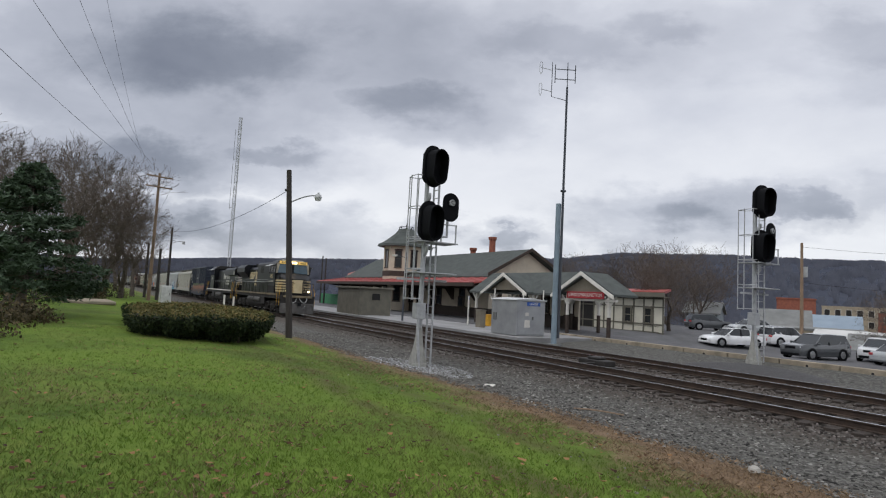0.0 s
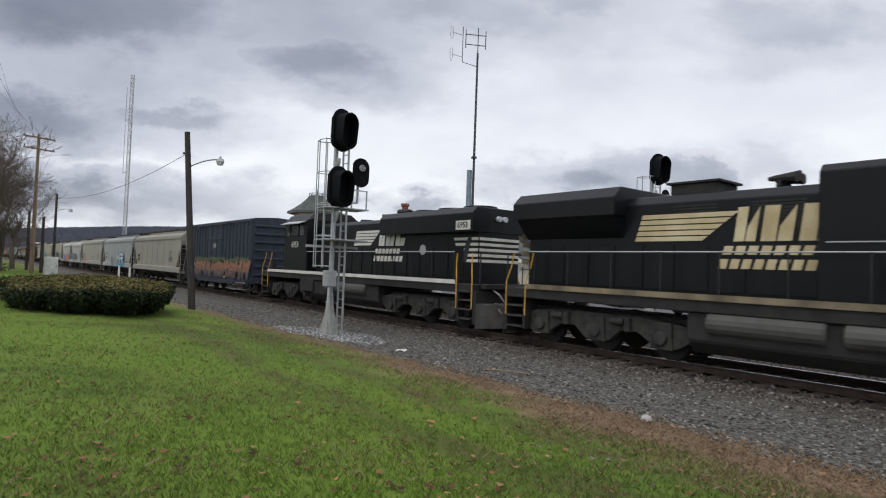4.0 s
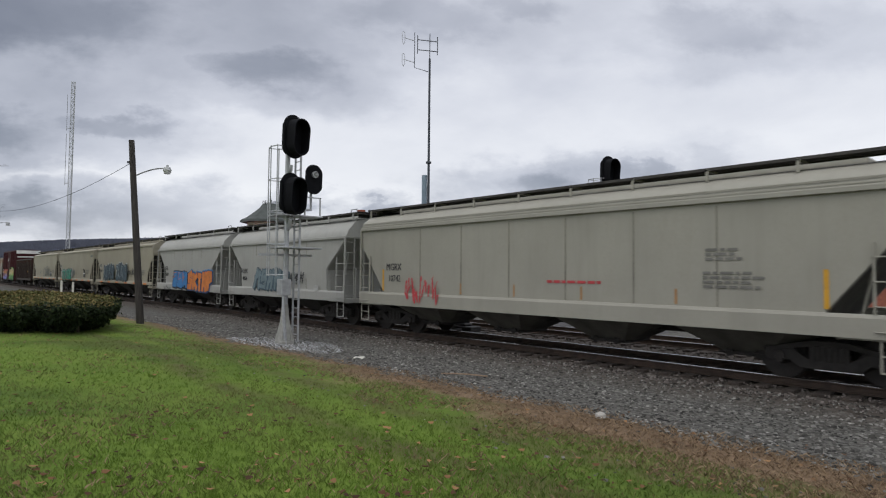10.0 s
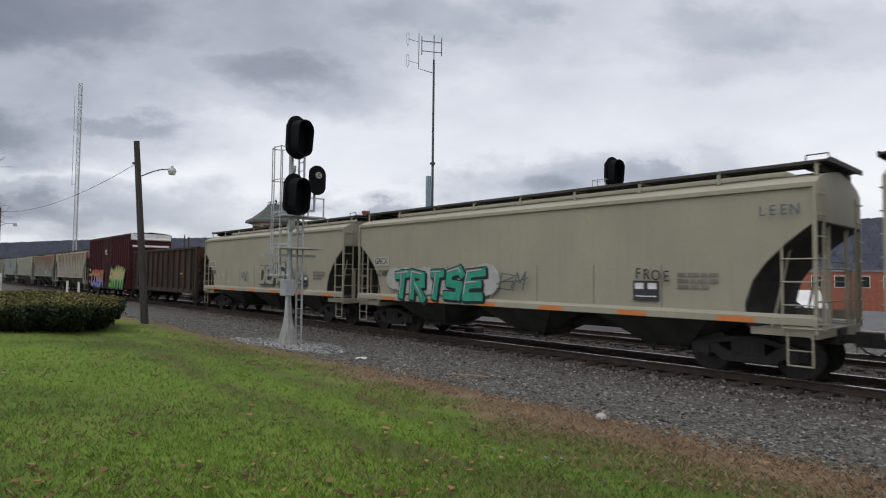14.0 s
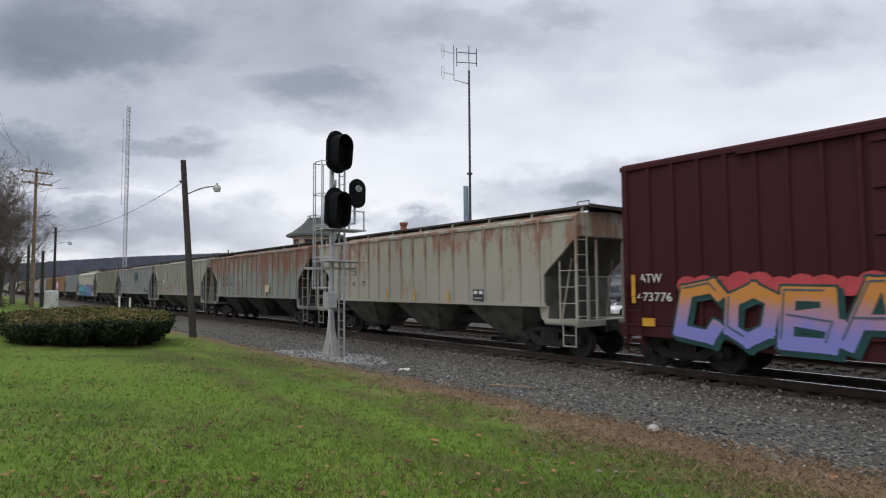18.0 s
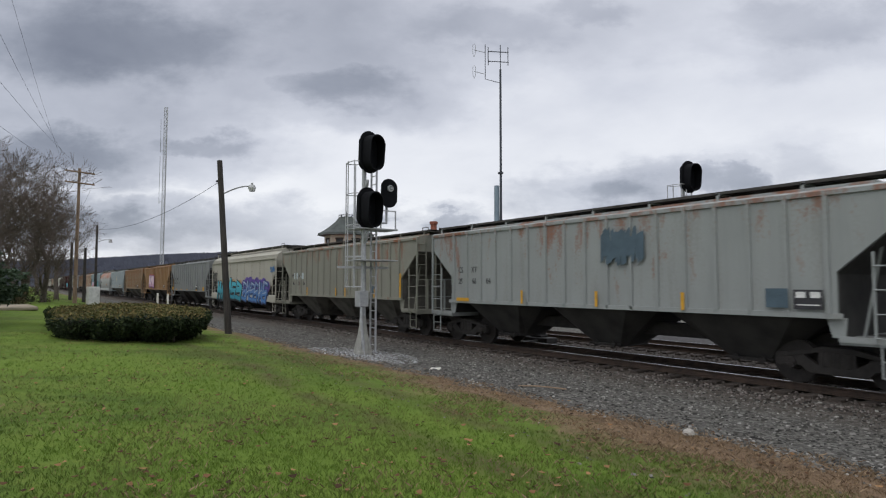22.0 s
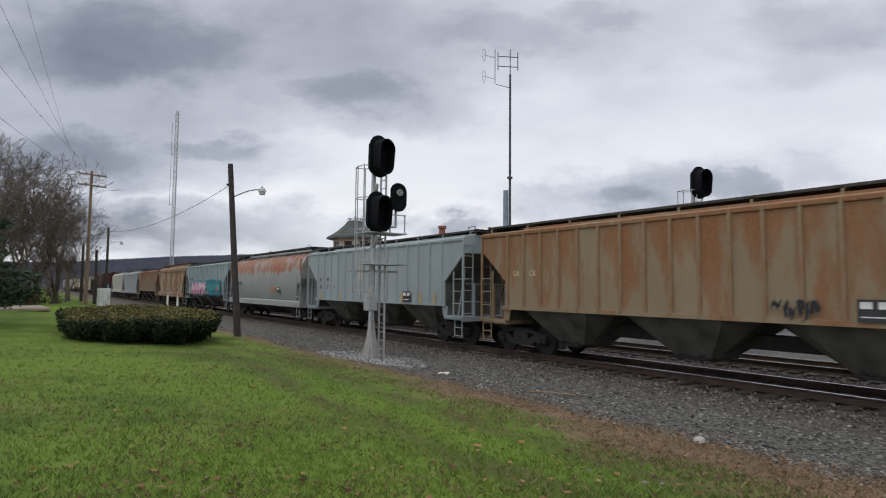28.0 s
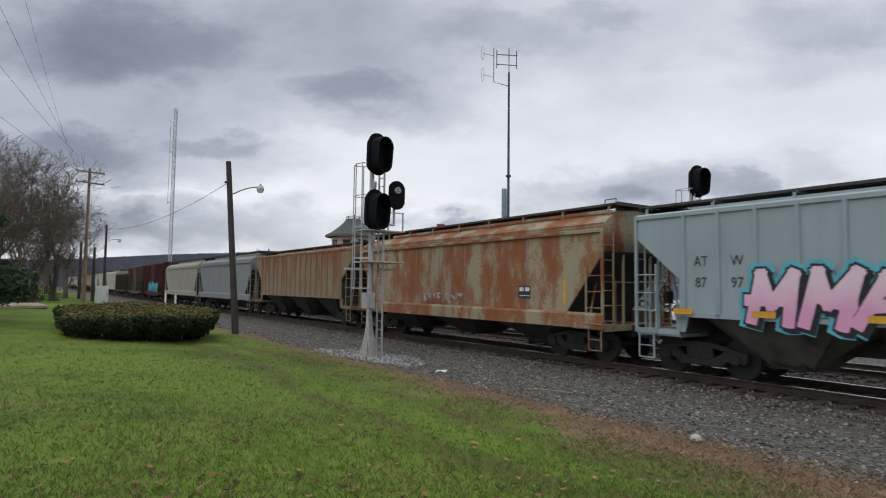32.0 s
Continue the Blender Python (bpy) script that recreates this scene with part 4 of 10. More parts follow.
def boxcar(L, label, paint, top=4.35, z0=0.75, door=(-1.4, 1.4), ribs=9, white_end=None, roof_paint=None):
    car = thing("boxcar", label, "railway car", None, "boxcars")
    hl, w = L / 2 - 0.9, 1.50
    sec = [(w, z0 + 0.3), (w, top - 0.22), (w - 0.04, top - 0.1), (0.7, top - 0.02), (0, top)]
    ring = lambda x: [(x, y, z) for y, z in sec] + [(x, -y, z) for y, z in reversed(sec[:-1])]
    piece("body", cached(("boxbody", L, top), lambda: MB().loft([ring(-hl), ring(hl)]).mesh("body", 0.02)), paint, car)
    for s in (-1, 1):
        turn = pose(0, 0, 0, 0, 0, 0 if s < 0 else 180)
        mid = (door[0] + door[1]) / 2
        d = piece("door", cached(("boxdoor", door, top), lambda: MB().box(door[0], door[1], -0.05, 0.0, z0 + 0.33, top - 0.34).mesh("door", 0.01)), paint, car, turn @ shift(0, -w, 0))
        for i in range(5):
            zz = z0 + 0.5 + (top - 0.5 - z0 - 0.5) * i / 4
            piece("door_rib", cached(("doorrib", door), lambda: MB().prism([(-0.05, -0.05), (0.05, -0.05), (0.03, -0.09), (-0.03, -0.09)], "z", door[0] + 0.05, door[1] - 0.05).mesh("door_rib")), paint, d, pose(0, 0, zz, 0, 90, 0) @ pose(0, 0, 0, 0, 0, 0))
        for x in (mid - 0.5, mid + 0.5):
            piece("lock_rod", cached(("rod", top), lambda: MB().cyl((0, -0.09, z0 + 0.35), (0, -0.09, top - 0.4), 0.022, n=6).mesh("lock_rod")), paint, d, shift(x, 0, 0))
        for zz in (z0 + 0.30, top - 0.30):
            piece("door_track", cached(("dtrack", door), lambda: MB().box(door[0] - 2.4, door[1] + 0.3, -0.11, 0.0, -0.05, 0.05).mesh("door_track", 0.01)), paint, car, turn @ shift(0, -w, zz))
        xs = [-hl + 0.15 + (hl + door[0] - 0.3) * i / (ribs - 1) for i in range(ribs)] + [door[1] + 0.15 + (hl - door[1] - 0.3) * i / (ribs - 1) for i in range(ribs)]
        for x in xs:
            piece("side_post", cached(("boxrib", top), lambda: MB().prism([(-0.06, 0), (0.06, 0), (0.04, -0.06), (-0.04, -0.06)], "z", z0 + 0.3, top - 0.26).mesh("side_post")), paint, car, turn @ shift(x, -w, 0))
        piece("side_sill", cached(("boxsill", L), lambda: MB().prism([(-hl, z0 + 0.3), (hl, z0 + 0.3), (hl, z0 + 0.05), (hl - 2.6, z0 + 0.05), (hl - 3.2, z0 - 0.12), (-hl + 3.2, z0 - 0.12), (-hl + 2.6, z0 + 0.05), (-hl, z0 + 0.05)], "y", -0.03, 0.03).mesh("side_sill")), paint, car, turn @ shift(0, -w - 0.02, 0))
        piece("top_chord", cached(("chord", L), lambda: MB().box(-hl, hl, -0.04, 0.02, -0.06, 0.06).mesh("top_chord", 0.01)), paint, car, turn @ shift(0, -w - 0.02, top - 0.22))
    for e in (1, -1):
        end = pose(0, 0, 0, 0, 0, 0 if e > 0 else 180)
        for i in range(7):
            piece("end_rib", cached("endrib", lambda: MB().prism([(-0.09, 0), (0.09, 0), (0.05, 0.08), (-0.05, 0.08)], "z", -1.35, 1.35).mesh("end_rib")), white_end if (white_end and i > 4 and e > 0) else paint, car, end @ pose(hl, 0, z0 + 0.55 + (top - 1.1 - z0) * i / 6, 90, 0, 0) @ pose(0, 0, 0, 0, 0, -90))
        piece("end_sill", cached("endsill", lambda: MB().box(-0.1, 0.12, -1.5, 1.5, 0.75, 1.08).mesh("end_sill", 0.01)), paint, car, end @ shift(hl, 0, 0))
        piece("coupler", cached("coupler", coupler_mesh), "steel_dark", car, end @ shift(L / 2 - 0.32, 0, 0))
        for s in (-1, 1):
            piece("ladder", cached(("boxladder", top), lambda: ladder_mesh(0.6, 2.2, 0.42, 5)), paint, car, end @ shift(hl - 0.35, s * (w + 0.09), 0))
            piece("stirrup_step", cached("stirrup", stirrup_mesh), paint, car, end @ shift(hl - 0.35, s * (w + 0.02), 0))
        truck(car, e * (L / 2 - 2.2))
    piece("center_sill", cached(("csill", L), lambda: MB().box(-L / 2 + 0.5, L / 2 - 0.5, -0.28, 0.28, 0.72, 1.06).mesh("center_sill", 0.01)), "steel_dark", car)
    piece("roof_panel", cached(("boxroof", L, top), lambda: MB().loft([[(x, -1.42, top - 0.10), (x, 0, top + 0.025), (x, 1.42, top - 0.10), (x, 0, top - 0.03)] for x in (-hl + 0.05, hl - 0.05)]).mesh("roof_panel")), roof_paint or paint, car)
    if white_end:
        piece("white_end_band", MB().box(hl + 0.002, hl + 0.012, -1.48, 1.48, top - 0.62, top - 0.12).mesh("white_end_band"), white_end, car)
    couple(car, L, label)
    return car


def gondola(L, label, paint, top=3.6, ribs=13):
    car = thing("gondola_car", label, "railway car", None, "gondola cars")
    hl, w = L / 2 - 0.55, 1.50
    b = MB()
    b.box(-hl, hl, -w, -w + 0.05, 1.0, top).box(-hl, hl, w - 0.05, w, 1.0, top).box(-hl, -hl + 0.05, -w, w, 1.0, top).box(hl - 0.05, hl, -w, w, 1.0, top).box(-hl, hl, -w, w, 1.0, 1.08)
    piece("body", b.mesh("body"), paint, car)
    for s in (-1, 1):
        turn = pose(0, 0, 0, 0, 0, 0 if s < 0 else 180)
        for i in range(ribs):
            piece("side_post", cached(("gonrib", top), lambda: MB().prism([(-0.08, 0), (0.08, 0), (0.06, -0.12), (-0.06, -0.12)], "z", 0.85, top).mesh("side_post", 0.01)), paint, car, turn @ shift(-hl + 0.1 + (2 * hl - 0.2) * i / (ribs - 1), -w, 0))
        piece("top_chord", cached(("gonchord", L), lambda: MB().box(-hl, hl, -0.12, 0.06, -0.12, 0.04).mesh("top_chord", 0.015)), paint, car, turn @ shift(0, -w, top))
        piece("side_sill", cached(("gonsill", L), lambda: MB().box(-hl, hl, -0.1, 0.02, 0.80, 1.05).mesh("side_sill", 0.01)), paint, car, turn @ shift(0, -w, 0))
    for e in (1, -1):
        end = pose(0, 0, 0, 0, 0, 0 if e > 0 else 180)
        for zz in (1.5, 2.2, 2.9):
            piece("end_rib", cached("gonend", lambda: MB().box(0, 0.14, -w, w, -0.09, 0.09).mesh("end_rib", 0.01)), paint, car, end @ shift(hl, 0, zz))
        piece("coupler", cached("coupler", coupler_mesh), "steel_dark", car, end @ shift(L / 2 - 0.32, 0, 0))
        for s in (-1, 1):
            piece("ladder", cached("gonladder", lambda: ladder_mesh(0.6, top, 0.42, 8)), paint, car, end @ shift(hl - 0.3, s * (w + 0.12), 0))
        truck(car, e * (L / 2 - 2.1))
    piece("center_sill", cached(("csill", L), lambda: MB().box(-L / 2 + 0.5, L / 2 - 0.5, -0.28, 0.28, 0.72, 1.06).mesh("center_sill", 0.01)), "steel_dark", car)
    couple(car, L, label)
    return car


M["walk_steel"] = plain("walkway_grating", (0.06, 0.055, 0.05), (0.03, 0.028, 0.026), 4, 0.8)


# ---- the cars in running order ----
M["loco_black"] = car_paint("grimy_black_loco_paint", (0.009, 0.010, 0.013), dirt=(0.035, 0.033, 0.031), dirty=0.16, seed=31, rough=0.36)
M["loco_frame"] = plain("grimy_underframe", (0.030, 0.028, 0.026), (0.013, 0.0125, 0.012), 2, 0.8, 0, 0.2)
M["loco_truck"] = plain("dusty_truck_casting", (0.055, 0.052, 0.047), (0.022, 0.021, 0.020), 3, 0.85, 0, 0.3)
M["cream_edge"] = plain("dirty_cream_edge", (0.26, 0.21, 0.13), (0.09, 0.075, 0.05), 1.2, 0.7)
M["logo_cream"] = plain("cream_lettering", (0.62, 0.53, 0.34), (0.42, 0.33, 0.18), 1.4, 0.6)
M["logo_white"] = plain("white_lettering", (0.66, 0.65, 0.60), (0.52, 0.50, 0.45), 2, 0.6)
M["rail_yellow"] = plain("yellow_handrail_paint", (0.62, 0.36, 0.04), (0.5, 0.28, 0.03), 3, 0.6)
M["tank_dark"] = plain("dusty_air_tank", (0.085, 0.082, 0.076), (0.05, 0.048, 0.045), 1.5, 0.7)


def glow(name, c, strength):
    m, nt, b, co = surface(name, 0.4)
    b.inputs["Base Color"].default_value = (*c, 1)
    b.inputs["Emission Color"].default_value = (*c, 1)
    b.inputs["Emission Strength"].default_value = strength
    return m


M["lit_lamp"], M["lit_board"] = glow("lit_headlight", (1.0, 0.70, 0.30), 4.0), glow("lit_number_board", (0.75, 0.50, 0.13), 0.35)


def loco_side_frame():
    b = MB()
    b.prism([(-2.75, 0.86), (-2.75, 0.55), (-2.3, 0.30), (-1.7, 0.34), (-1.25, 0.62), (-0.75, 0.62), (-0.4, 0.32), (0.4, 0.32), (0.75, 0.62), (1.25, 0.62), (1.7, 0.34), (2.3, 0.30), (2.75, 0.55), (2.75, 0.86), (1.4, 1.02), (-1.4, 1.02)], "y", -0.10, 0.10)
    for x in (-1.95, 0.0, 1.95):
        b.prism([(x - 0.30, 0.28), (x + 0.30, 0.28), (x + 0.26, 0.95), (x - 0.26, 0.95)], "y", -0.17, 0.13)
        b.cyl((x, -0.26, 0.56), (x, -0.1, 0.56), 0.17, 0.19, 12)
    for x in (-1.0, 1.0):
        b.cyl((x, -0.16, 0.62), (x, -0.16, 0.98), 0.10, 0.10, 8)
        b.cyl((x - 0.5, -0.18, 0.86), (x - 0.1, -0.18, 0.86), 0.10, 0.10, 10)
    return b.mesh("side_frame", 0.015)


def loco_truck(parent, x):
    t = piece("truck", cached("ltruck", lambda: MB().box(-2.6, 2.6, -0.85, 0.85, 0.62, 1.05).mesh("truck", 0.02)), "loco_frame", parent, shift(x, 0, 0))
    for s in (-1, 1):
        piece("side_frame", cached("lframe", loco_side_frame), "loco_truck", t, shift(0, -1.08, 0) if s < 0 else pose(0, 1.08, 0, 0, 0, 180))
    for dx in (-1.95, 0.0, 1.95):
        WHEELS.append((piece("wheelset", cached(("wheelset", 0.53), lambda: wheelset_mesh(0.53)), "wheel", t, shift(dx, 0, 0.53)), dx, 0.53))


def taper(x0, x1, w, z0, z1, cut=0.18, name="hood", bevel=0.02, wt=None):
    wt = w - cut if wt is None else wt
    sec = [(w, z0), (w, z1 - cut), (wt, z1)]
    ring = lambda x: [(x, y, z) for y, z in sec] + [(x, -y, z) for y, z in reversed(sec)]
    return MB().loft([ring(x0), ring(x1)]).mesh(name, bevel)


def logo_bars(parent, x0, x1, z0, z1, n, mat, y, tip=0.5, gap=0.22):
    """A block of slim level stripes with a slanting end."""
    for i in range(n):
        za, zb = z0 + (z1 - z0) * i / n, z0 + (z1 - z0) * (i + 1 - gap) / n
        sa, sb = (za - z0) / (z1 - z0), (zb - z0) / (z1 - z0)
        piece("stripe", MB().prism([(x0 + 0.22 * sa, za), (x1 - tip + tip * sa, za), (x1 - tip + tip * sb, zb), (x0 + 0.22 * sb, zb)], "y", y - 0.003, y + 0.003).mesh("stripe"), mat, parent)


def logo_blocks(parent, x0, z0, z1, mat, y, wide=(0.55, 0.75, 0.75)):
    """Plain slanted shapes in place of big letters."""
    x = x0
    for k, w in enumerate(wide):
        s = 0.10
        piece("emblem_block", MB().prism([(x, z0), (x + w * 0.42, z0), (x + w * 0.42 + s, z1), (x + s, z1)], "y", y - 0.003, y + 0.003).prism([(x + w * 0.46, z0), (x + w * 0.86, z0), (x + w * 0.86 + s, z0 + (z1 - z0) * (0.42 if k == 2 else 1.0)), (x + w * 0.46 + s * 0.6, z0 + (z1 - z0) * 0.42)], "y", y - 0.006, y - 0.001).mesh("emblem_block"), mat, parent)
        x += w + 0.03


def name_bars(parent, x0, x1, z, h, n, mat, y):
    b = MB()
    w = (x1 - x0) / n
    for i in range(n):
        b.prism([(x0 + w * i, z), (x0 + w * (i + 0.72), z), (x0 + w * (i + 0.72) + 0.06, z + h), (x0 + w * i + 0.06, z + h)], "y", y - 0.003, y + 0.003)
    piece("name_bars", b.mesh("name_bars"), mat, parent)


def locomotive(rear, label, flip, wide_nose, tone, number):
    car = thing("locomotive", label, "locomotive", None, "locomotives")
    F = pose(0, 0, 0, 0, 0, 180) if flip else Matrix()
    K = "loco_black"
    e = rear
    ad = lambda n, me, mt=K, lb="", pr=None: piece(n, me, mt, pr or car, F if pr is None else None, lb)
    ef = 8.9 if wide_nose else e  # front headstock
    ad("underframe", MB().box(-e, ef, -1.5, 1.5, 1.28, 1.58).mesh("underframe", 0.02), "loco_frame")
    for s in (-1, 1):
        ad("walkway_edge", MB().box(-e + 0.9, ef - 0.9, s * 1.53 - 0.02, s * 1.53 + 0.02, 1.56, 1.70).mesh("walkway_edge"), tone)
    ad("fuel_tank", MB().loft([[(x, -1.1, 0.32), (x, 1.1, 0.32), (x, 1.42, 0.62), (x, 1.42, 1.28), (x, -1.42, 1.28), (x, -1.42, 0.62)] for x in (-3.1, 3.0)]).mesh("fuel_tank", 0.04), "loco_frame")
    for s in (-1, 1):
        for x0, x1 in ((-2.6, -0.2), (0.1, 2.3)) if wide_nose else ((-2.2, 1.4),):
            ad("air_reservoir", MB().cyl((x0, s * 1.33, 1.05), (x1, s * 1.33, 1.05), 0.27, 0.27, 16).mesh("air_reservoir", 0.05), "tank_dark")
        ad("battery_box", MB().box(2.6, 4.0, s * 1.46 - 0.06, s * 1.46 + 0.06, 0.72, 1.34).mesh("battery_box", 0.02), "loco_frame")
    if wide_nose:
        ad("hood", taper(-e + 0.5, -0.4, 0.98, 1.58, 4.12, 0.22))
        ad("inverter_cabinet", taper(-0.45, 4.9, 1.25, 1.58, 4.46, 0.16, "inverter_cabinet"))
        ad("radiator", taper(-e + 0.25, -5.1, 1.52, 3.62, 4.40, 0.30, "radiator"))
        ad("radiator_flare", MB().loft([[(x, -0.98, 3.05), (x, 0.98, 3.05), (x, 1.50, 3.66), (x, -1.50, 3.66)] for x in (-e + 0.4, -5.15)]).mesh("radiator_flare"))
        cab0, cab1, nose1 = 4.9, 7.05, 8.65
    else:
        ad("hood", taper(-e + 0.35, 3.5, 0.98, 1.58, 4.05, 0.16))
        ad("radiator", taper(-e + 0.32, -2.9, 1.34, 3.35, 4.22, 0.22, "radiator"))
        cab0, cab1, nose1 = 3.5, 6.1, 8.2
        for i in range(3):
            ad("fan", MB().cyl((-7.6 + 1.5 * i, 0, 4.2), (-7.6 + 1.5 * i, 0, 4.36), 0.66, 0.62, 18).mesh("fan", 0.02))
    # hood doors
    for s in (-1, 1):
        for i in range(11):
            x = -e + 1.1 + i * 0.86
            if x > (-1.0 if wide_nose else 2.8):
                continue
            d = ad("hood_door", cached(("hdoor", s), lambda: MB().box(0, 0.78, s * 0.995 - 0.012, s * 0.995 + 0.012, 1.75, 2.85).mesh("hood_door", 0.004)))
            d.matrix_basis = F @ shift(x, 0, 0)
    for x in (1.0, 2.2) if wide_nose else ():
        for s in (-1, 1):
            lv = MB()
            for k in range(6):
                lv.box(x - 0.4, x + 0.4, s * 1.26 - 0.015, s * 1.26 + 0.015, 1.95 + 0.07 * k, 1.98 + 0.07 * k)
            ad("louvre", lv.mesh("louvre"))
    # cab
    ad("cab", taper(cab0, cab1, 1.5, 1.58, 4.55, 0.34, "cab", 0.03))
    ad("cab_roof", MB().loft([[(x, -1.46, 4.24), (x, 1.46, 4.24), (x, 0.9, 4.64), (x, -0.9, 4.64)] for x in (cab0 - 0.15, cab1 - 0.25)]).mesh("cab_roof", 0.02), "dusty_roof" if wide_nose else "loco_frame")
    if wide_nose:
        ad("cab_brow", MB().loft([[(x, -yb, zb), (x, yb, zb), (x, yb, zb + 0.05), (x, yt, zt), (x, -yt, zt), (x, -yb, zb + 0.05)] for x, yb, zb, yt, zt in ((cab1 - 0.26, 1.46, 4.24, 0.9, 4.63), (cab1 + 0.06, 1.34, 4.24, 0.86, 4.58))]).mesh("cab_brow", 0.01), "front_cream")
        for s in (-1, 1):
            ad("screen_pillar", MB().loft([[(cab1 - 0.02, s * y, z), (cab1 + 0.035, s * y, z), (cab1 + 0.035, s * (y + w), z), (cab1 - 0.02, s * (y + w), z)] for y, w, z in ((1.30, 0.16, 3.44), (1.16, 0.22, 4.26))]).mesh("screen_pillar"), "front_cream")
            ad("wiper", MB().tube([(cab1 + 0.07, s * 0.5, 4.2), (cab1 + 0.08, s * 0.62, 3.9), (cab1 + 0.08, s * 0.5, 3.65)], 0.012, 5).mesh("wiper"), "ink")
            ad("hood_line", MB().box(-9.6, 4.8, s * 1.262 - 0.004, s * 1.262 + 0.004, 2.86, 2.875).mesh("hood_line") if s > 0 else MB().box(-0.3, 4.8, -1.266, -1.256, 2.86, 2.885).mesh("hood_line"), "grey_paint")
        for k in range(9):
            ad("roof_vent", cached("roofvent", lambda: MB().box(-0.12, 0.12, -0.2, 0.2, 0, 0.09).mesh("roof_vent", 0.01)), "loco_frame").matrix_basis = F @ shift(-0.2 + 0.6 * k, 0.3, 4.44)
        for x, z0, z1 in ((1.4, 3.5, 4.15), (-1.3, 3.2, 3.85), (-3.2, 3.2, 3.85)):
            for s in (-1, 1):
                yy = 1.255 if x > 0 else 0.985
                gr = MB()
                for k in range(9):
                    gr.box(x - 0.55, x + 0.55, s * yy - 0.012, s * yy + 0.012, z0 + (z1 - z0) * k / 9, z0 + (z1 - z0) * (k + 0.55) / 9)
                ad("intake_grille", gr.mesh("intake_grille"), "loco_frame")
        ad("nose_ridge", MB().add([(cab1, -0.9, 3.40), (cab1, 0.9, 3.40), (cab1, 0, 3.56), (nose1 - 0.75, -0.8, 3.33), (nose1 - 0.75, 0.8, 3.33), (nose1 - 0.75, 0, 3.42), (nose1 - 0.05, 0, 3.02)], [(0, 1, 2), (0, 3, 5, 2), (1, 2, 5, 4), (3, 6, 5), (4, 5, 6), (0, 1, 4, 6, 3)]).mesh("nose_ridge"))
        ad("nose_door", MB().box(nose1 - 0.02, nose1 + 0.012, 0.42, 0.86, 1.7, 2.9).mesh("nose_door", 0.006), "loco_frame")
    for s in (-1, 1):
        for k, (xa, xb) in enumerate(((cab0 + 0.18, cab0 + 0.75), (cab0 + 0.85, cab0 + 1.75), (cab0 + 1.85, cab0 + 2.3))):
            w = ad("side_window", MB().box(xa, xb, s * 1.51 - 0.02, s * 1.51 + 0.02, 3.42, 4.08).mesh("side_window", 0.01), "loco_frame")
            ad("window_pane", MB().box(xa + 0.06, xb - 0.06, s * 1.535 - 0.006, s * 1.535 + 0.006, 3.48, 4.02).mesh("window_pane"), "glass", pr=w)
        ad("sun_visor", MB().prism([(s * 1.5, 4.16), (s * 1.9, 4.02), (s * 1.9, 4.05), (s * 1.5, 4.2)], "x", cab0 + 0.1, cab1 - 0.35).mesh("sun_visor"), "grey_paint")
    # nose and windscreen
    wn_ = 1.42 if wide_nose else 0.95
    ad("nose", MB().loft([[(x, -w, 1.58), (x, w, 1.58), (x, w, zt - 0.2), (x, w - 0.25, zt), (x, -w + 0.25, zt), (x, -w, zt - 0.2)] for x, w, zt in ((cab1 - 0.05, wn_, 3.44), (nose1 - 0.75, wn_ * 0.95, 3.36), (nose1, wn_ * 0.66, 2.98))]).mesh("nose", 0.03))
    for s in (-1, 1):
        ad("windscreen", MB().add([(cab1 + 0.01, s * 0.10, 3.48), (cab1 + 0.01, s * 1.30, 3.48), (cab1 - 0.0, s * 1.16, 4.22), (cab1, s * 0.10, 4.22), (cab1 + 0.05, s * 0.10, 3.48), (cab1 + 0.05, s * 1.30, 3.48), (cab1 + 0.04, s * 1.16, 4.22), (cab1 + 0.04, s * 0.10, 4.22)], [(4, 5, 6, 7), (0, 3, 2, 1), (0, 1, 5, 4), (1, 2, 6, 5), (2, 3, 7, 6), (3, 0, 4, 7)]).mesh("windscreen"), "windscreen_glass")
        bd = ad("number_board", MB().box(cab1 + 0.02, cab1 + 0.14, s * 0.82 - 0.38, s * 0.82 + 0.38, 4.26, 4.5).mesh("number_board", 0.01), "lit_board" if wide_nose else "logo_white")
        piece("board_number", text_mesh("board_number", number, 0.24, 0.004, 0.003), "ink", bd, shift(cab1 + 0.145, s * 0.82, 4.38) @ pose(0, 0, 0, 0, 0, 90))
        ad("headlight", MB().cyl((cab1 + 0.1, s * 0.16, 4.38), (cab1 + 0.22, s * 0.16, 4.38), 0.11, 0.11, 12).mesh("headlight"), "lit_lamp" if wide_nose else "lamp_glass")
        ad("ditch_light", MB().cyl((ef - 0.12, s * 0.92, 1.96), (ef + 0.06, s * 0.92, 1.96), 0.085, 0.085, 12).mesh("ditch_light"), "lit_lamp" if wide_nose else "lamp_glass")
        ad("ditch_light_housing", MB().box(ef - 0.3, ef - 0.11, s * 0.92 - 0.15, s * 0.92 + 0.15, 1.6, 2.12).mesh("ditch_light_housing", 0.02), "loco_frame")
    # front and rear ends: pilot, steps, handrails
    for q in (1, -1):
        tail_e, e = e, (ef if q > 0 else e)
        R = F @ (Matrix() if q > 0 else pose(0, 0, 0, 0, 0, 180))
        ade = lambda n, me, mt=K: piece(n, me, mt, car, R)
        ade("pilot", MB().prism([(-1.45, 1.35), (1.45, 1.35), (1.45, 0.25), (0.2, 0.16), (-0.2, 0.16), (-1.45, 0.25)], "x", e - 0.06, e + 0.10).mesh("pilot", 0.02), "loco_frame")
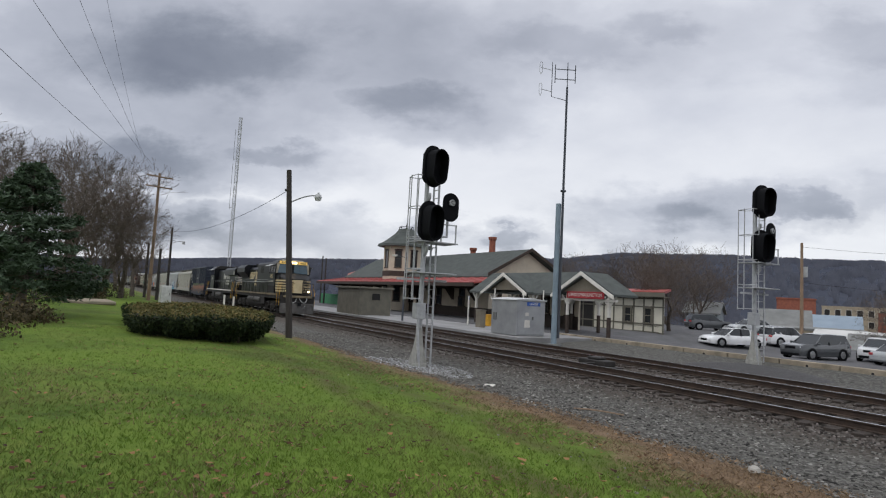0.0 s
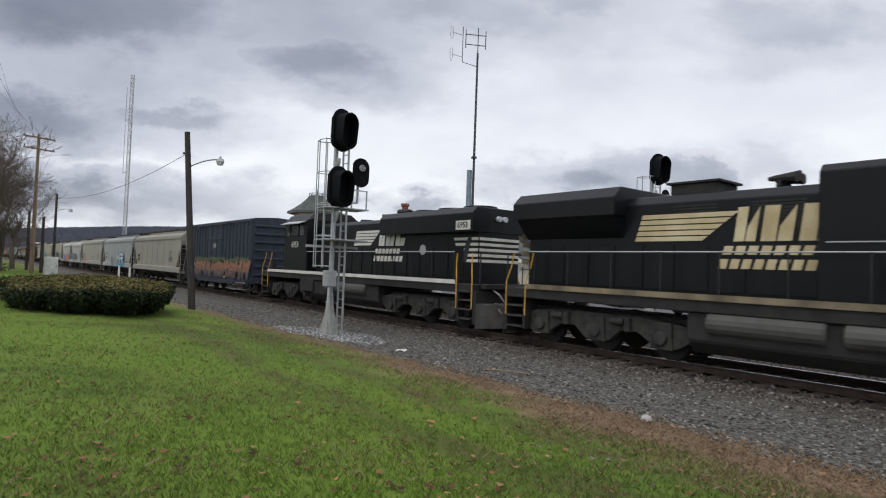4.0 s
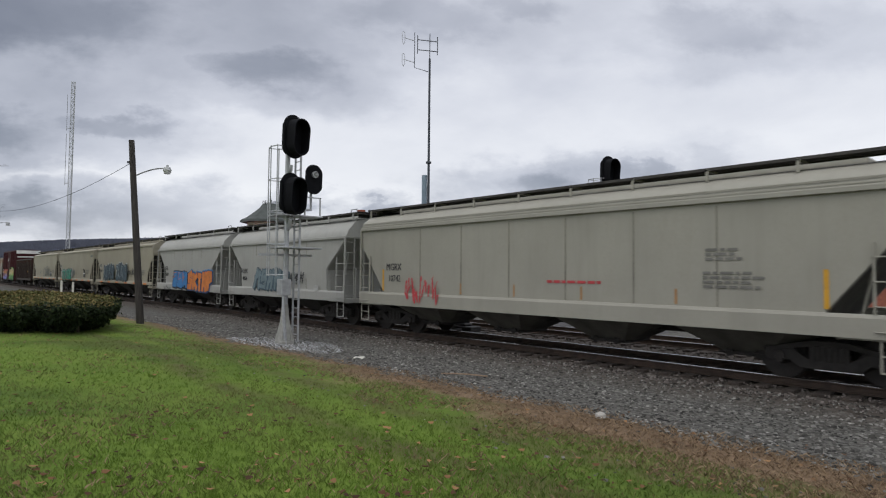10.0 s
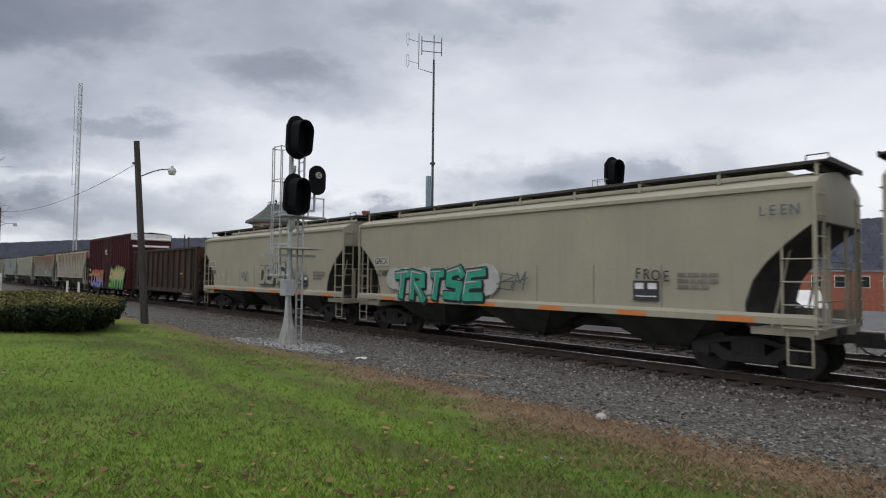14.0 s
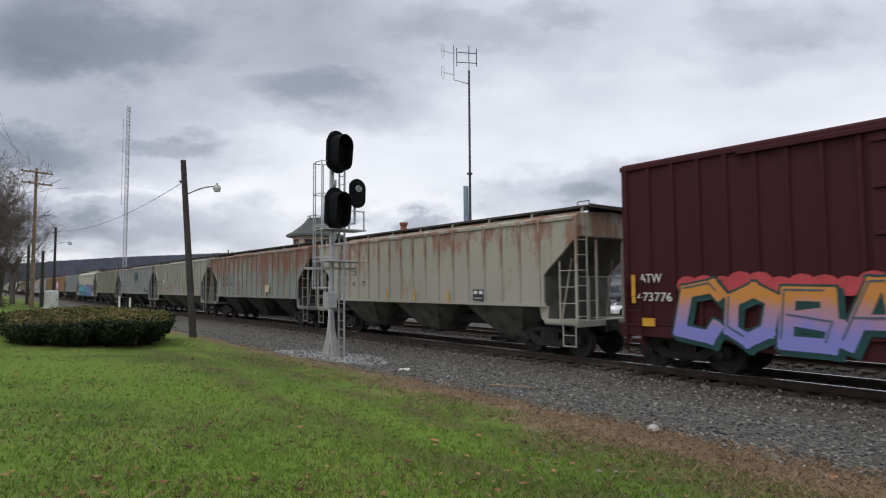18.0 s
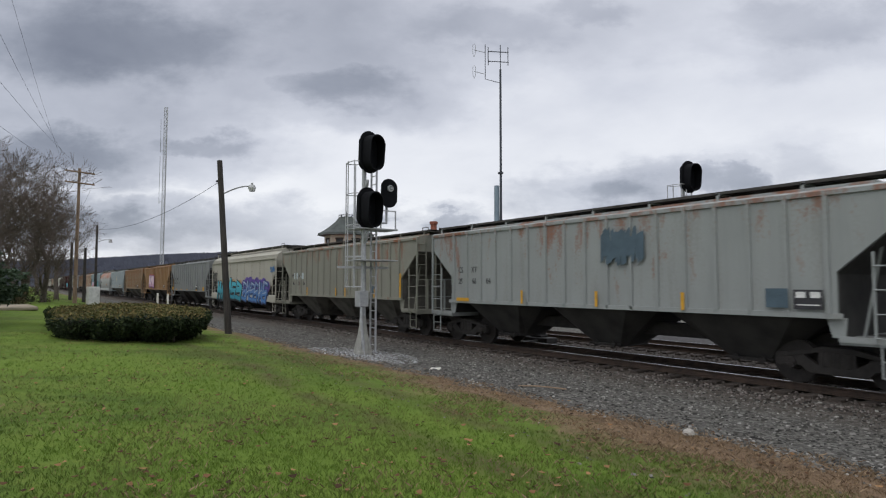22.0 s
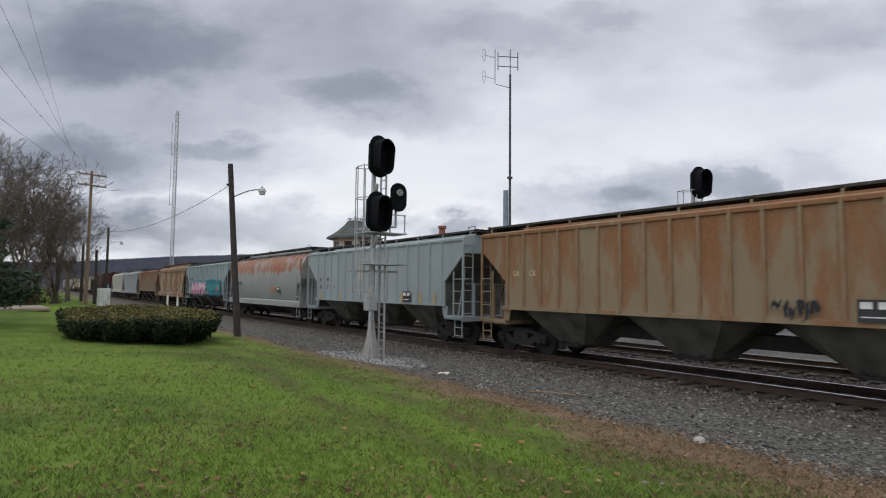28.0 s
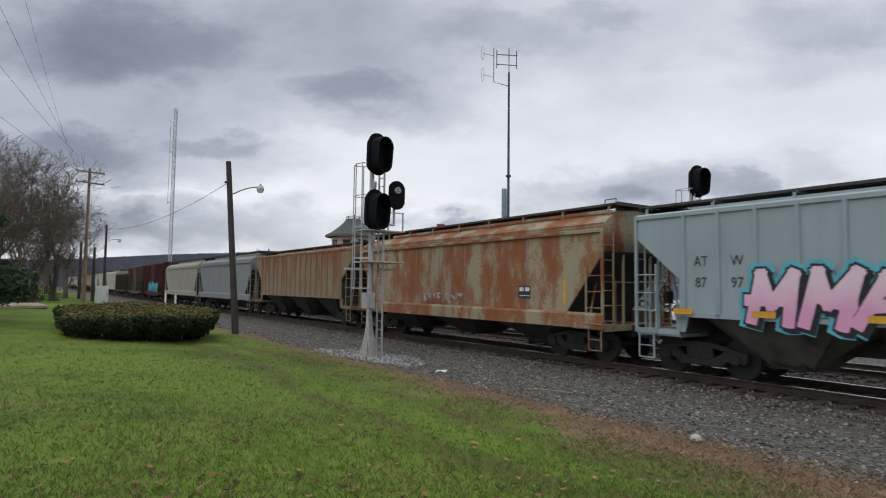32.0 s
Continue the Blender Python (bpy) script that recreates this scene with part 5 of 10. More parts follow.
        ade("plow", MB().add([(e + 0.1, -1.45, 0.95), (e + 0.1, 1.45, 0.95), (e + 0.1, 1.45, 0.12), (e + 0.1, -1.45, 0.12), (e + 0.48, 0.0, 0.85), (e + 0.55, 0.0, 0.12)], [(0, 3, 5, 4), (1, 4, 5, 2), (0, 4, 1), (2, 5, 3), (0, 1, 2, 3)]).mesh("plow", 0.01), "plow_grey")
        ade("anticlimber", MB().box(e + 0.02, e + 0.3, -1.2, 1.2, 1.42, 1.6).mesh("anticlimber", 0.02), "cream_edge" if q > 0 else "loco_frame")
        ade("coupler", coupler_mesh()).matrix_basis = R @ shift(e + 0.43, 0, 0.05)
        for s in (-1, 1):
            ade("air_hose", MB().tube([(e + 0.2, s * 0.75, 1.4), (e + 0.45, s * 0.7, 1.25), (e + 0.5, s * 0.5, 1.0), (e + 0.42, s * 0.25, 1.1), (e + 0.2, s * 0.12, 1.38)], 0.026, 6).tube([(e + 0.1, s * 0.55, 0.95), (e + 0.34, s * 0.6, 0.75), (e + 0.36, s * 0.45, 0.55), (e + 0.3, s * 0.3, 0.7)], 0.03, 6).mesh("air_hose"), "grey_paint")
            for k in range(4):
                st = ade("step", MB().box(e - 0.75, e - 0.1, s * 1.25 - 0.22, s * 1.25 + 0.22, 0.40 + 0.31 * k, 0.44 + 0.31 * k).mesh("step", 0.005), "loco_frame")
                ade("step_edge", MB().box(e - 0.75, e - 0.1, s * 1.49 - 0.015, s * 1.49 + 0.015, 0.39 + 0.31 * k, 0.45 + 0.31 * k).mesh("step_edge"), "loco_truck")
            ade("step_side", MB().box(e - 0.82, e - 0.76, s * 1.2 - 0.28, s * 1.2 + 0.28, 0.35, 1.58).mesh("step_side"), "loco_frame")
            for x in (e - 0.85, e - 0.05):
                ade("grab_iron", MB().tube([(x, s * 1.5, 0.75), (x, s * 1.5, 1.75), (x - 0.12, s * 1.42, 2.2), (x - 0.16, s * 1.36, 2.62)], 0.019, 6).mesh("grab_iron"), "rail_yellow")
            for x in (e - 1.0, e + 0.12):
                ade("end_post", MB().cyl((x, s * 1.3, 1.58), (x, s * 1.3, 2.62), 0.024, n=6).mesh("end_post"), "loco_frame")
            ade("end_rail", MB().tube([(e + 0.12, s * 1.3, 2.62), (e + 0.12, s * 0.3, 2.62)], 0.022, 6).mesh("end_rail"), "loco_frame")
        e = tail_e
    for s in (-1, 1):
        xr0, xr1 = -e + 1.0, cab0 - 0.1
        ad("handrail", MB().tube([(xr0, s * 1.5, 2.66), (xr1, s * 1.5, 2.66)], 0.018, 6).mesh("handrail"), "grey_paint")
        for i in range(10):
            ad("stanchion", MB().cyl((0, s * 1.5, 1.58), (0, s * 1.5, 2.66), 0.02, n=6).mesh("stanchion"), "loco_frame").matrix_basis = F @ shift(xr0 + (xr1 - xr0) * i / 9, 0, 0)
    # roof gear
    if wide_nose:
        ad("exhaust_stack", MB().box(-4.1, -2.9, -0.55, 0.55, 4.12, 4.42).mesh("exhaust_stack", 0.03), "loco_frame")
        ad("stack_cap", MB().box(-4.2, -2.8, -0.6, 0.6, 4.42, 4.47).mesh("stack_cap"), "loco_frame")
    else:
        ad("exhaust_stack", MB().cyl((0.3, 0, 4.03), (0.3, 0, 4.2), 0.35, 0.3, 14).mesh("exhaust_stack"), "loco_frame")
    hx = -1.6 if wide_nose else -3.0
    hn = MB()
    for k in range(3):
        hn.cyl((hx - 0.25, -0.2 + 0.2 * k, 4.40 + 0.05 * (k % 2)), (hx + 0.35, -0.2 + 0.2 * k, 4.40 + 0.05 * (k % 2)), 0.05, 0.13, 8)
    ad("air_horn", hn.box(hx - 0.05, hx + 0.05, -0.3, 0.3, 4.12, 4.36).mesh("air_horn"), "loco_frame")
    loco_truck(car, 5.75 if wide_nose else 5.8)
    loco_truck(car, -5.8)
    return car


M["front_cream"] = plain("grimy_cream_cab_front", (0.46, 0.42, 0.33), (0.20, 0.18, 0.14), 1.6, 0.7)
M["dusty_roof"] = plain("dusty_grey_cab_roof", (0.17, 0.17, 0.165), (0.09, 0.09, 0.088), 1.2, 0.7)
M["plow_grey"] = plain("scuffed_grey_plow", (0.11, 0.105, 0.10), (0.045, 0.043, 0.04), 1.8, 0.75)
M["windscreen_glass"] = plain("tinted_windscreen", (0.10, 0.15, 0.19), (0.07, 0.11, 0.14), 1, 0.08, 0, 0, spec=0.6)
loco_a = locomotive(9.02, "grimy black wide-nosed diesel locomotive with lit headlights", False, True, "cream_edge", "4103")
couple(loco_a, 20.92, "")
TRAIN[-1] = (loco_a, 11.15)
logo_bars(loco_a, -4.8, -2.1, 2.95, 3.65, 5, "logo_cream", -0.995, 0.9)
logo_blocks(loco_a, -2.25, 2.92, 3.70, "logo_cream", -0.998)
name_bars(loco_a, -2.5, -0.55, 2.62, 0.2, 7, "logo_cream", -1.014)
name_bars(loco_a, -2.6, -0.5, 2.30, 0.22, 8, "logo_cream", -1.014)
piece("cab_number", text_mesh("cab_number", "4103", 0.5, 0.006, 0.003), "logo_cream", loco_a, shift(5.85, -1.51, 3.14))
piece("cab_print", text_mesh("cab_print", "DC to AC  AC44C6M", 0.17, 0.002, 0.003), "logo_white", loco_a, shift(5.85, -1.51, 2.72))
piece("cab_vent", MB().box(5.0, 6.95, -1.515, -1.50, 1.75, 2.35).mesh("cab_vent"), "loco_frame", loco_a)
for s in (-1, 1):
    for i in range(5):
        za = 1.86 + 0.22 * i
        piece("nose_stripe", MB().add([(7.2 - 0.05 * i, s * 1.428, za), (7.85, s * 1.36, za), (7.85, s * 1.36, za + 0.13), (7.15 - 0.05 * i, s * 1.43, za + 0.13)], [(0, 1, 2, 3)]).mesh("nose_stripe"), "logo_cream", loco_a)
        piece("nose_stripe", MB().add([(7.92, s * 1.355, za), (8.67, s * 0.945, za), (8.67, s * 0.945, za + 0.13), (7.92, s * 1.355, za + 0.13)], [(0, 1, 2, 3)]).mesh("nose_stripe"), "logo_cream", loco_a)
for i in range(5):
    piece("nose_stripe", MB().box(8.655, 8.662, -0.9, 0.9, 1.86 + 0.22 * i, 1.99 + 0.22 * i).mesh("nose_stripe"), "logo_cream", loco_a)
piece("nose_emblem", MB().box(9.014, 8.67, -0.34, 0.34, 1.8, 2.9).mesh("nose_emblem"), "logo_cream", loco_a)
piece("nose_emblem_figure", MB().prism([(-0.18, 1.9), (0.02, 1.9), (0.12, 2.3), (0.24, 2.65), (0.1, 2.78), (-0.06, 2.55), (-0.2, 2.3)], "x", 8.672, 8.677).mesh("nose_emblem_figure"), "ink", loco_a)
for i in range(4):
    piece("tail_stripe", MB().box(-8.89, -8.882, -0.95, 0.95, 2.3 + 0.26 * i, 2.44 + 0.26 * i).mesh("tail_stripe"), "logo_cream", loco_a)

loco_b = locomotive(9.0, "black diesel locomotive running long hood first", True, False, "logo_white", "6953")
couple(loco_b, 19.52, "")
logo_bars(loco_b, 0.3, 2.5, 2.95, 3.62, 5, "logo_white", -0.995, 0.8)
logo_blocks(loco_b, 2.35, 2.92, 3.66, "logo_white", -0.998, (0.5, 0.7, 0.7))
name_bars(loco_b, 2.1, 4.0, 2.60, 0.2, 7, "logo_white", -1.014)
name_bars(loco_b, 2.0, 4.2, 2.28, 0.22, 8, "logo_white", -1.014)
piece("cab_number", text_mesh("cab_number", "6953", 0.42, 0.006, 0.003), "logo_white", loco_b, shift(-4.8, -1.51, 3.0))
for i in range(5):
    piece("end_stripe", MB().prism([(7.3 + 0.08 * (5 - i), 2.32 + 0.19 * i), (8.64, 2.32 + 0.19 * i), (8.64, 2.42 + 0.19 * i), (7.25 + 0.08 * (5 - i), 2.42 + 0.19 * i)], "y", -0.998, -0.992).mesh("end_stripe"), "logo_white", loco_b)
    piece("end_stripe", MB().box(8.655, 8.661, -0.95, 0.95, 2.32 + 0.19 * i, 2.42 + 0.19 * i).mesh("end_stripe"), "logo_white", loco_b)
piece("end_emblem", MB().prism([(7.85, 2.3), (8.05, 2.3), (8.17, 2.75), (8.31, 3.15), (8.15, 3.22), (7.97, 2.95)], "y", -1.004, -0.999).mesh("end_emblem"), "ink", loco_b)
for s in (-1, 1):
    nb = piece("number_board", MB().prism([(7.85, 3.42), (8.6, 3.42), (8.6, 3.74), (7.85, 3.74)], "y", s * 1.355 - 0.01, s * 1.355 + 0.01).mesh("number_board", 0.005), "logo_white", loco_b)
piece("board_number", text_mesh("board_number", "6953", 0.28, 0.006, 0.003), "ink", loco_b, shift(8.22, -1.372, 3.58))
for s in (-1, 1):
    piece("end_headlight", MB().cyl((8.65, s * 0.14, 3.85), (8.80, s * 0.14, 3.85), 0.1, 0.1, 12).mesh("end_headlight"), "lamp_glass", loco_b)
piece("hood_emblem", MB().cyl((5.5, -1.0, 2.75), (5.5, -1.01, 2.75), 0.2, 0.2, 16).mesh("hood_emblem"), "grey_paint", loco_b)


def paint(name, c, **kw):
    return car_paint(name, c, **kw)


P = dict(
    blue_box=paint("dark_blue_car_paint", (0.050, 0.062, 0.092), dirty=0.45, seed=1),
    mgrx=paint("warm_grey_car_paint", (0.49, 0.475, 0.405), dirty=0.25, seed=2),
    wfrx=paint("light_grey_car_paint", (0.52, 0.545, 0.545), dirty=0.25, seed=3),
    white=paint("off_white_car_paint", (0.54, 0.54, 0.50), dirty=0.35, seed=4),
    gacx=paint("tan_car_paint", (0.50, 0.465, 0.36), dirty=0.38, seed=5),
    brown=paint("dark_brown_car_paint", (0.055, 0.036, 0.030), dirty=0.5, rust=0.45, seed=6, rust_c=(0.12, 0.05, 0.03)),
    maroon=paint("maroon_car_paint", (0.075, 0.014, 0.019), dirt=(0.05, 0.02, 0.02), dirty=0.2, seed=7, rough=0.7),
    c13=paint("rust_streaked_grey_paint", (0.54, 0.52, 0.44), dirty=0.3, rust=0.30, seed=8),
    c14=paint("rust_streaked_green_grey_paint", (0.36, 0.39, 0.36), dirty=0.35, rust=0.52, seed=9),
    c15=paint("plain_khaki_grey_paint", (0.47, 0.465, 0.395), dirty=0.3, seed=10),
    c16=paint("faded_blue_grey_paint", (0.43, 0.46, 0.45), dirty=0.55, rust=0.16, seed=11),
    c17=paint("dirty_olive_grey_paint", (0.36, 0.36, 0.30), dirty=0.5, rust=0.22, seed=12),
    c18=paint("cream_white_paint", (0.60, 0.58, 0.49), dirty=0.3, seed=13),
    c19=paint("cool_grey_paint", (0.36, 0.38, 0.38), dirty=0.25, seed=14),
    c20=paint("faded_orange_paint", (0.45, 0.27, 0.13), dirty=0.4, rust=0.25, seed=15),
    c21=paint("rusted_tan_paint", (0.40, 0.31, 0.20), dirty=0.4, rust=0.66, seed=16, rust_c=(0.28, 0.12, 0.05)),
    c22=paint("pale_blue_grey_paint", (0.48, 0.55, 0.57), dirty=0.25, seed=17),
    c23=paint("grey_paint_with_rusted_top", (0.47, 0.49, 0.47), dirty=0.25, rust=0.55, seed=18, band=(3.55, 4.9), rust_c=(0.34, 0.11, 0.04)),
    c24=paint("pale_blue_paint", (0.43, 0.53, 0.56), dirty=0.25, seed=19),
    c25=paint("heavily_rusted_cream_paint", (0.46, 0.41, 0.28), dirty=0.4, rust=0.60, seed=20, broad=True, rust_c=(0.27, 0.085, 0.03)),
    c26=paint("rusty_tan_paint", (0.38, 0.29, 0.20), dirty=0.4, rust=0.5, seed=21),
    c27=paint("slate_grey_paint", (0.33, 0.35, 0.37), dirty=0.3, seed=22),
)
# dark bay and slope tones: grime, with the shade there painted in
M["bay_grey"] = plain("grimy_shaded_hopper_bay", (0.12, 0.115, 0.10), (0.05, 0.048, 0.042), 1.5, 0.85)
M["bay_dark"] = plain("dark_shaded_hopper_bay", (0.045, 0.043, 0.04), (0.02, 0.02, 0.019), 1.5, 0.85)

car_blue_box = boxcar(15.21, "dark blue steel boxcar covered in brown and orange graffiti", P["blue_box"], 4.74, 0.72)
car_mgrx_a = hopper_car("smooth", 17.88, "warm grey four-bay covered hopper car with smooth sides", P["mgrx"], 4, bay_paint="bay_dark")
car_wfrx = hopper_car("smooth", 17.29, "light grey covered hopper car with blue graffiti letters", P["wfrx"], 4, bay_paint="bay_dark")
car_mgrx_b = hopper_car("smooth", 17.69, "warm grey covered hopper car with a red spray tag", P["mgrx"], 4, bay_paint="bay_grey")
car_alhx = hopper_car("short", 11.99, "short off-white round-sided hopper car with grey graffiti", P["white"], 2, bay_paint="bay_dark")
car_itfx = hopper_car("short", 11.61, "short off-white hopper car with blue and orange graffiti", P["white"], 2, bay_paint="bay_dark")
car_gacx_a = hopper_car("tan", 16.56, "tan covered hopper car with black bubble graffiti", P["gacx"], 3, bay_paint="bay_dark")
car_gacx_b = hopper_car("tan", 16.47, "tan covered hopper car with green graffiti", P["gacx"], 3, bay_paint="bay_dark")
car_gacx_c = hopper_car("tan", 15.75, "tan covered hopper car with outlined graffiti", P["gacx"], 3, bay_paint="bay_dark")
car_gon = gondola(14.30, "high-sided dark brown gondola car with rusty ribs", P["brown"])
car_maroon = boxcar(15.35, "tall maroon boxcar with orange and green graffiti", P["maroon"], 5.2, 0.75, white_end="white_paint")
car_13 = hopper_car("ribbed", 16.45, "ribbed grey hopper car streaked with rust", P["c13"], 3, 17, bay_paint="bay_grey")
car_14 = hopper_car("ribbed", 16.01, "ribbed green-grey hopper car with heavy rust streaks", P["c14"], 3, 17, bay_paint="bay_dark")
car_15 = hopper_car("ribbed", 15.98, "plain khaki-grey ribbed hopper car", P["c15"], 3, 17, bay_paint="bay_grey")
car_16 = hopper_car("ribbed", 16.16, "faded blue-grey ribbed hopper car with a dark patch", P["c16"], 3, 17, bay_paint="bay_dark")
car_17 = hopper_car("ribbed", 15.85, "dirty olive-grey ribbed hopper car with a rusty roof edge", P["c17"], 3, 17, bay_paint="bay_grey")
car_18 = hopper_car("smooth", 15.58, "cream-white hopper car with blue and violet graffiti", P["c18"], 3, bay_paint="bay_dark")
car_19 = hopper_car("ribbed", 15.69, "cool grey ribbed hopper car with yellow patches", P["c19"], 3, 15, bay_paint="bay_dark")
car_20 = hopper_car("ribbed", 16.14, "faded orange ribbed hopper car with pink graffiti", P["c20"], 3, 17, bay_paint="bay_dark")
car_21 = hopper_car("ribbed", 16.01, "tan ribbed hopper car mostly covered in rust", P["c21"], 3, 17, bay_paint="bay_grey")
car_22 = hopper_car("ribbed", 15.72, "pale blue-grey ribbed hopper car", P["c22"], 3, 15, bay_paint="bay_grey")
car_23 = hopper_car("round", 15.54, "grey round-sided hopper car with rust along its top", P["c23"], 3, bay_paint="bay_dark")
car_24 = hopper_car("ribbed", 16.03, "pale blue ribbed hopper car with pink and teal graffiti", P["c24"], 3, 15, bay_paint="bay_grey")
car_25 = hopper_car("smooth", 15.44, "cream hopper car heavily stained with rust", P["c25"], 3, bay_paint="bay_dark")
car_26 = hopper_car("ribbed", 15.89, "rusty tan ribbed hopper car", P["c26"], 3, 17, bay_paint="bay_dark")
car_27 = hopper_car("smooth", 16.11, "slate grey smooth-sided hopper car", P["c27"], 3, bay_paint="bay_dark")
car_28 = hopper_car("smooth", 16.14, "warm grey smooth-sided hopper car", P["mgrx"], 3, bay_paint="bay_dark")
car_29 = boxcar(15.36, "dark red boxcar with teal graffiti", P["maroon"], 4.7, 0.75)
car_30 = boxcar(15.06, "plain rust-brown steel boxcar", P["brown"], 4.7, 0.75)
car_31 = gondola(14.30, "dark brown gondola car", P["brown"])
for i in range(9):
    pp, kk = (("mgrx", "smooth"), ("gacx", "tan"), ("c15", "ribbed"), ("c26", "ribbed"))[i % 4]
    hopper_car(kk, 15.9, "grey hopper car far down the train", P[pp], 3, bay_paint="bay_dark")


M["concrete_grey"] = plain("grey_cast_base", (0.36, 0.36, 0.33), (0.24, 0.24, 0.22), 4, 0.85, 0, 0.2)
M["galv_dark"] = plain("dull_steel_plate", (0.20, 0.21, 0.20), (0.13, 0.13, 0.13), 4, 0.7, 0.2)
M["frosted"] = plain("frosted_glass", (0.55, 0.56, 0.55), (0.45, 0.46, 0.45), 5, 0.35)
M["blue_grey"] = plain("blue_grey_paint", (0.22, 0.29, 0.34), (0.16, 0.21, 0.25), 2, 0.6)
M["mast_dark"] = plain("dark_mast_steel", (0.07, 0.08, 0.095), (0.045, 0.05, 0.06), 2, 0.6, 0.3)
M["platform"] = plain("pale_platform_asphalt", (0.27, 0.27, 0.27), (0.18, 0.18, 0.18), 0.5, 0.92, 0, 0.3, 70)
M["timber"] = plain("weathered_kerb_timber", (0.33, 0.28, 0.21), (0.17, 0.15, 0.11), 1.2, 0.95, 0, 0.5, 25)
M["cream"] = plain("cream_painted_wall", (0.60, 0.53, 0.42), (0.50, 0.44, 0.35), 1.2, 0.8, 0, 0.08)
M["brown_trim"] = plain("dark_brown_trim", (0.055, 0.038, 0.030), (0.035, 0.025, 0.02), 3, 0.7)
M["shingle"] = plain("green_grey_shingles", (0.075, 0.085, 0.080), (0.05, 0.057, 0.054), 1.5, 0.92, 0, 0.4, 40)
M["red_roof"] = plain("red_metal_roof", (0.36, 0.075, 0.065), (0.25, 0.055, 0.05), 1.0, 0.6, 0, 0.05)
M["brick"] = plain("red_brick", (0.30, 0.105, 0.065), (0.20, 0.07, 0.05), 3, 0.9, 0, 0.4)
M["white_trim"] = plain("white_trim", (0.68, 0.66, 0.60), (0.55, 0.53, 0.49), 2, 0.7)
# flat near-black that paints the shade inside bays, holes and empty windows
M["dark_inside"] = plain("painted_opening_shade", (0.02, 0.019, 0.018), (0.012, 0.012, 0.012), 1, 0.8)
M["olive"] = plain("olive_grey_paint", (0.155, 0.145, 0.115), (0.11, 0.105, 0.085), 1.5, 0.75)
M["sheet_metal"] = plain("dull_aluminium", (0.40, 0.41, 0.42), (0.30, 0.31, 0.32), 1.2, 0.42, 0.55, 0.05)
M["sign_red"] = plain("red_sign_paint", (0.38, 0.03, 0.04), (0.28, 0.025, 0.03), 2, 0.6)
M["sign_blue"] = plain("blue_sign_paint", (0.03, 0.10, 0.38), (0.025, 0.08, 0.30), 2, 0.5)
M["olive_pale"] = plain("khaki_boarding", (0.20, 0.18, 0.14), (0.15, 0.13, 0.10), 1.5, 0.8)
M["cream_pale"] = plain("pale_cream_panel", (0.62, 0.60, 0.50), (0.54, 0.52, 0.44), 1.5, 0.8)
M["sheet_pale"] = plain("pale_sheet_metal", (0.55, 0.56, 0.56), (0.45, 0.46, 0.46), 1.2, 0.5, 0.3)
M["red_pale"] = plain("faded_red_paint", (0.42, 0.15, 0.12), (0.34, 0.12, 0.1), 1.0, 0.7)
M["green_paint"] = plain("green_fence_paint", (0.05, 0.22, 0.10), (0.04, 0.16, 0.08), 1.0, 0.7)
M["ground_dark"] = plain("dark_gravel", (0.085, 0.083, 0.085), (0.035, 0.034, 0.034), 20, 0.95, 0, 0.8, 60)


# ---- lineside things ----
def oval(w, h, n=20):
    """An upright rounded outline."""
    r = w / 2
    pts = []
    for i in range(n):
        a = 2 * math.pi * i / n
        pts.append((r * math.cos(a), (h / 2 - r) * (1 if math.sin(a) > 0 else -1) + r * math.sin(a)))
    return pts


def hood_mesh(w, h, deep):
    """A deep tunnel visor all round the lenses, its lower lip cut back."""
    o = oval(w, h, 28)
    vs, n = [], len(o)
    for q, far in ((1.0, 0), (0.97, 1), (0.90, 1), (0.93, 0)):
        vs += [((deep * (0.80 + 0.20 * min(1.0, max(0.0, (v + h * 0.5) / h * 1.6))) if far else 0.0), -u * q, v * q) for u, v in o]
    fs = []
    for k in range(3):
        for i in range(n):
            fs.append((k * n + i, k * n + (i + 1) % n, (k + 1) * n + (i + 1) % n, (k + 1) * n + i))
    return MB().add(vs, fs).mesh("visor", smooth=True)


def signal_head(parent, x, y, z, w, h, deep=0.42, turn=0.0):
    hd = piece("signal_head", cached(("target", w, h), lambda: MB().prism([(-u, v) for u, v in oval(w, h, 28)], "x", -0.03, 0.03).mesh("signal_head", 0.01)), "black_metal", parent, pose(x, y, z, 0, 0, turn), "black oval signal backboard")
    piece("visor", cached(("visor", w, h, deep), lambda: hood_mesh(w * 0.78, h * 0.86, deep)), "black_metal", hd, shift(0.03, 0, -0.06))
    piece("housing", cached(("housing", w, h), lambda: MB().prism([(-u, v) for u, v in oval(w * 0.6, h * 0.8, 16)], "x", -0.32, -0.03).mesh("housing", 0.03)), "black_metal", hd)
    for i in range(3):
        piece("lens", cached("lens", lambda: MB().cyl((0, 0, 0), (0.05, 0, 0), 0.10, 0.10, 14).mesh("lens", 0.01)), "black_metal", hd, shift(0.03, 0, h * (0.27 - 0.27 * i)))


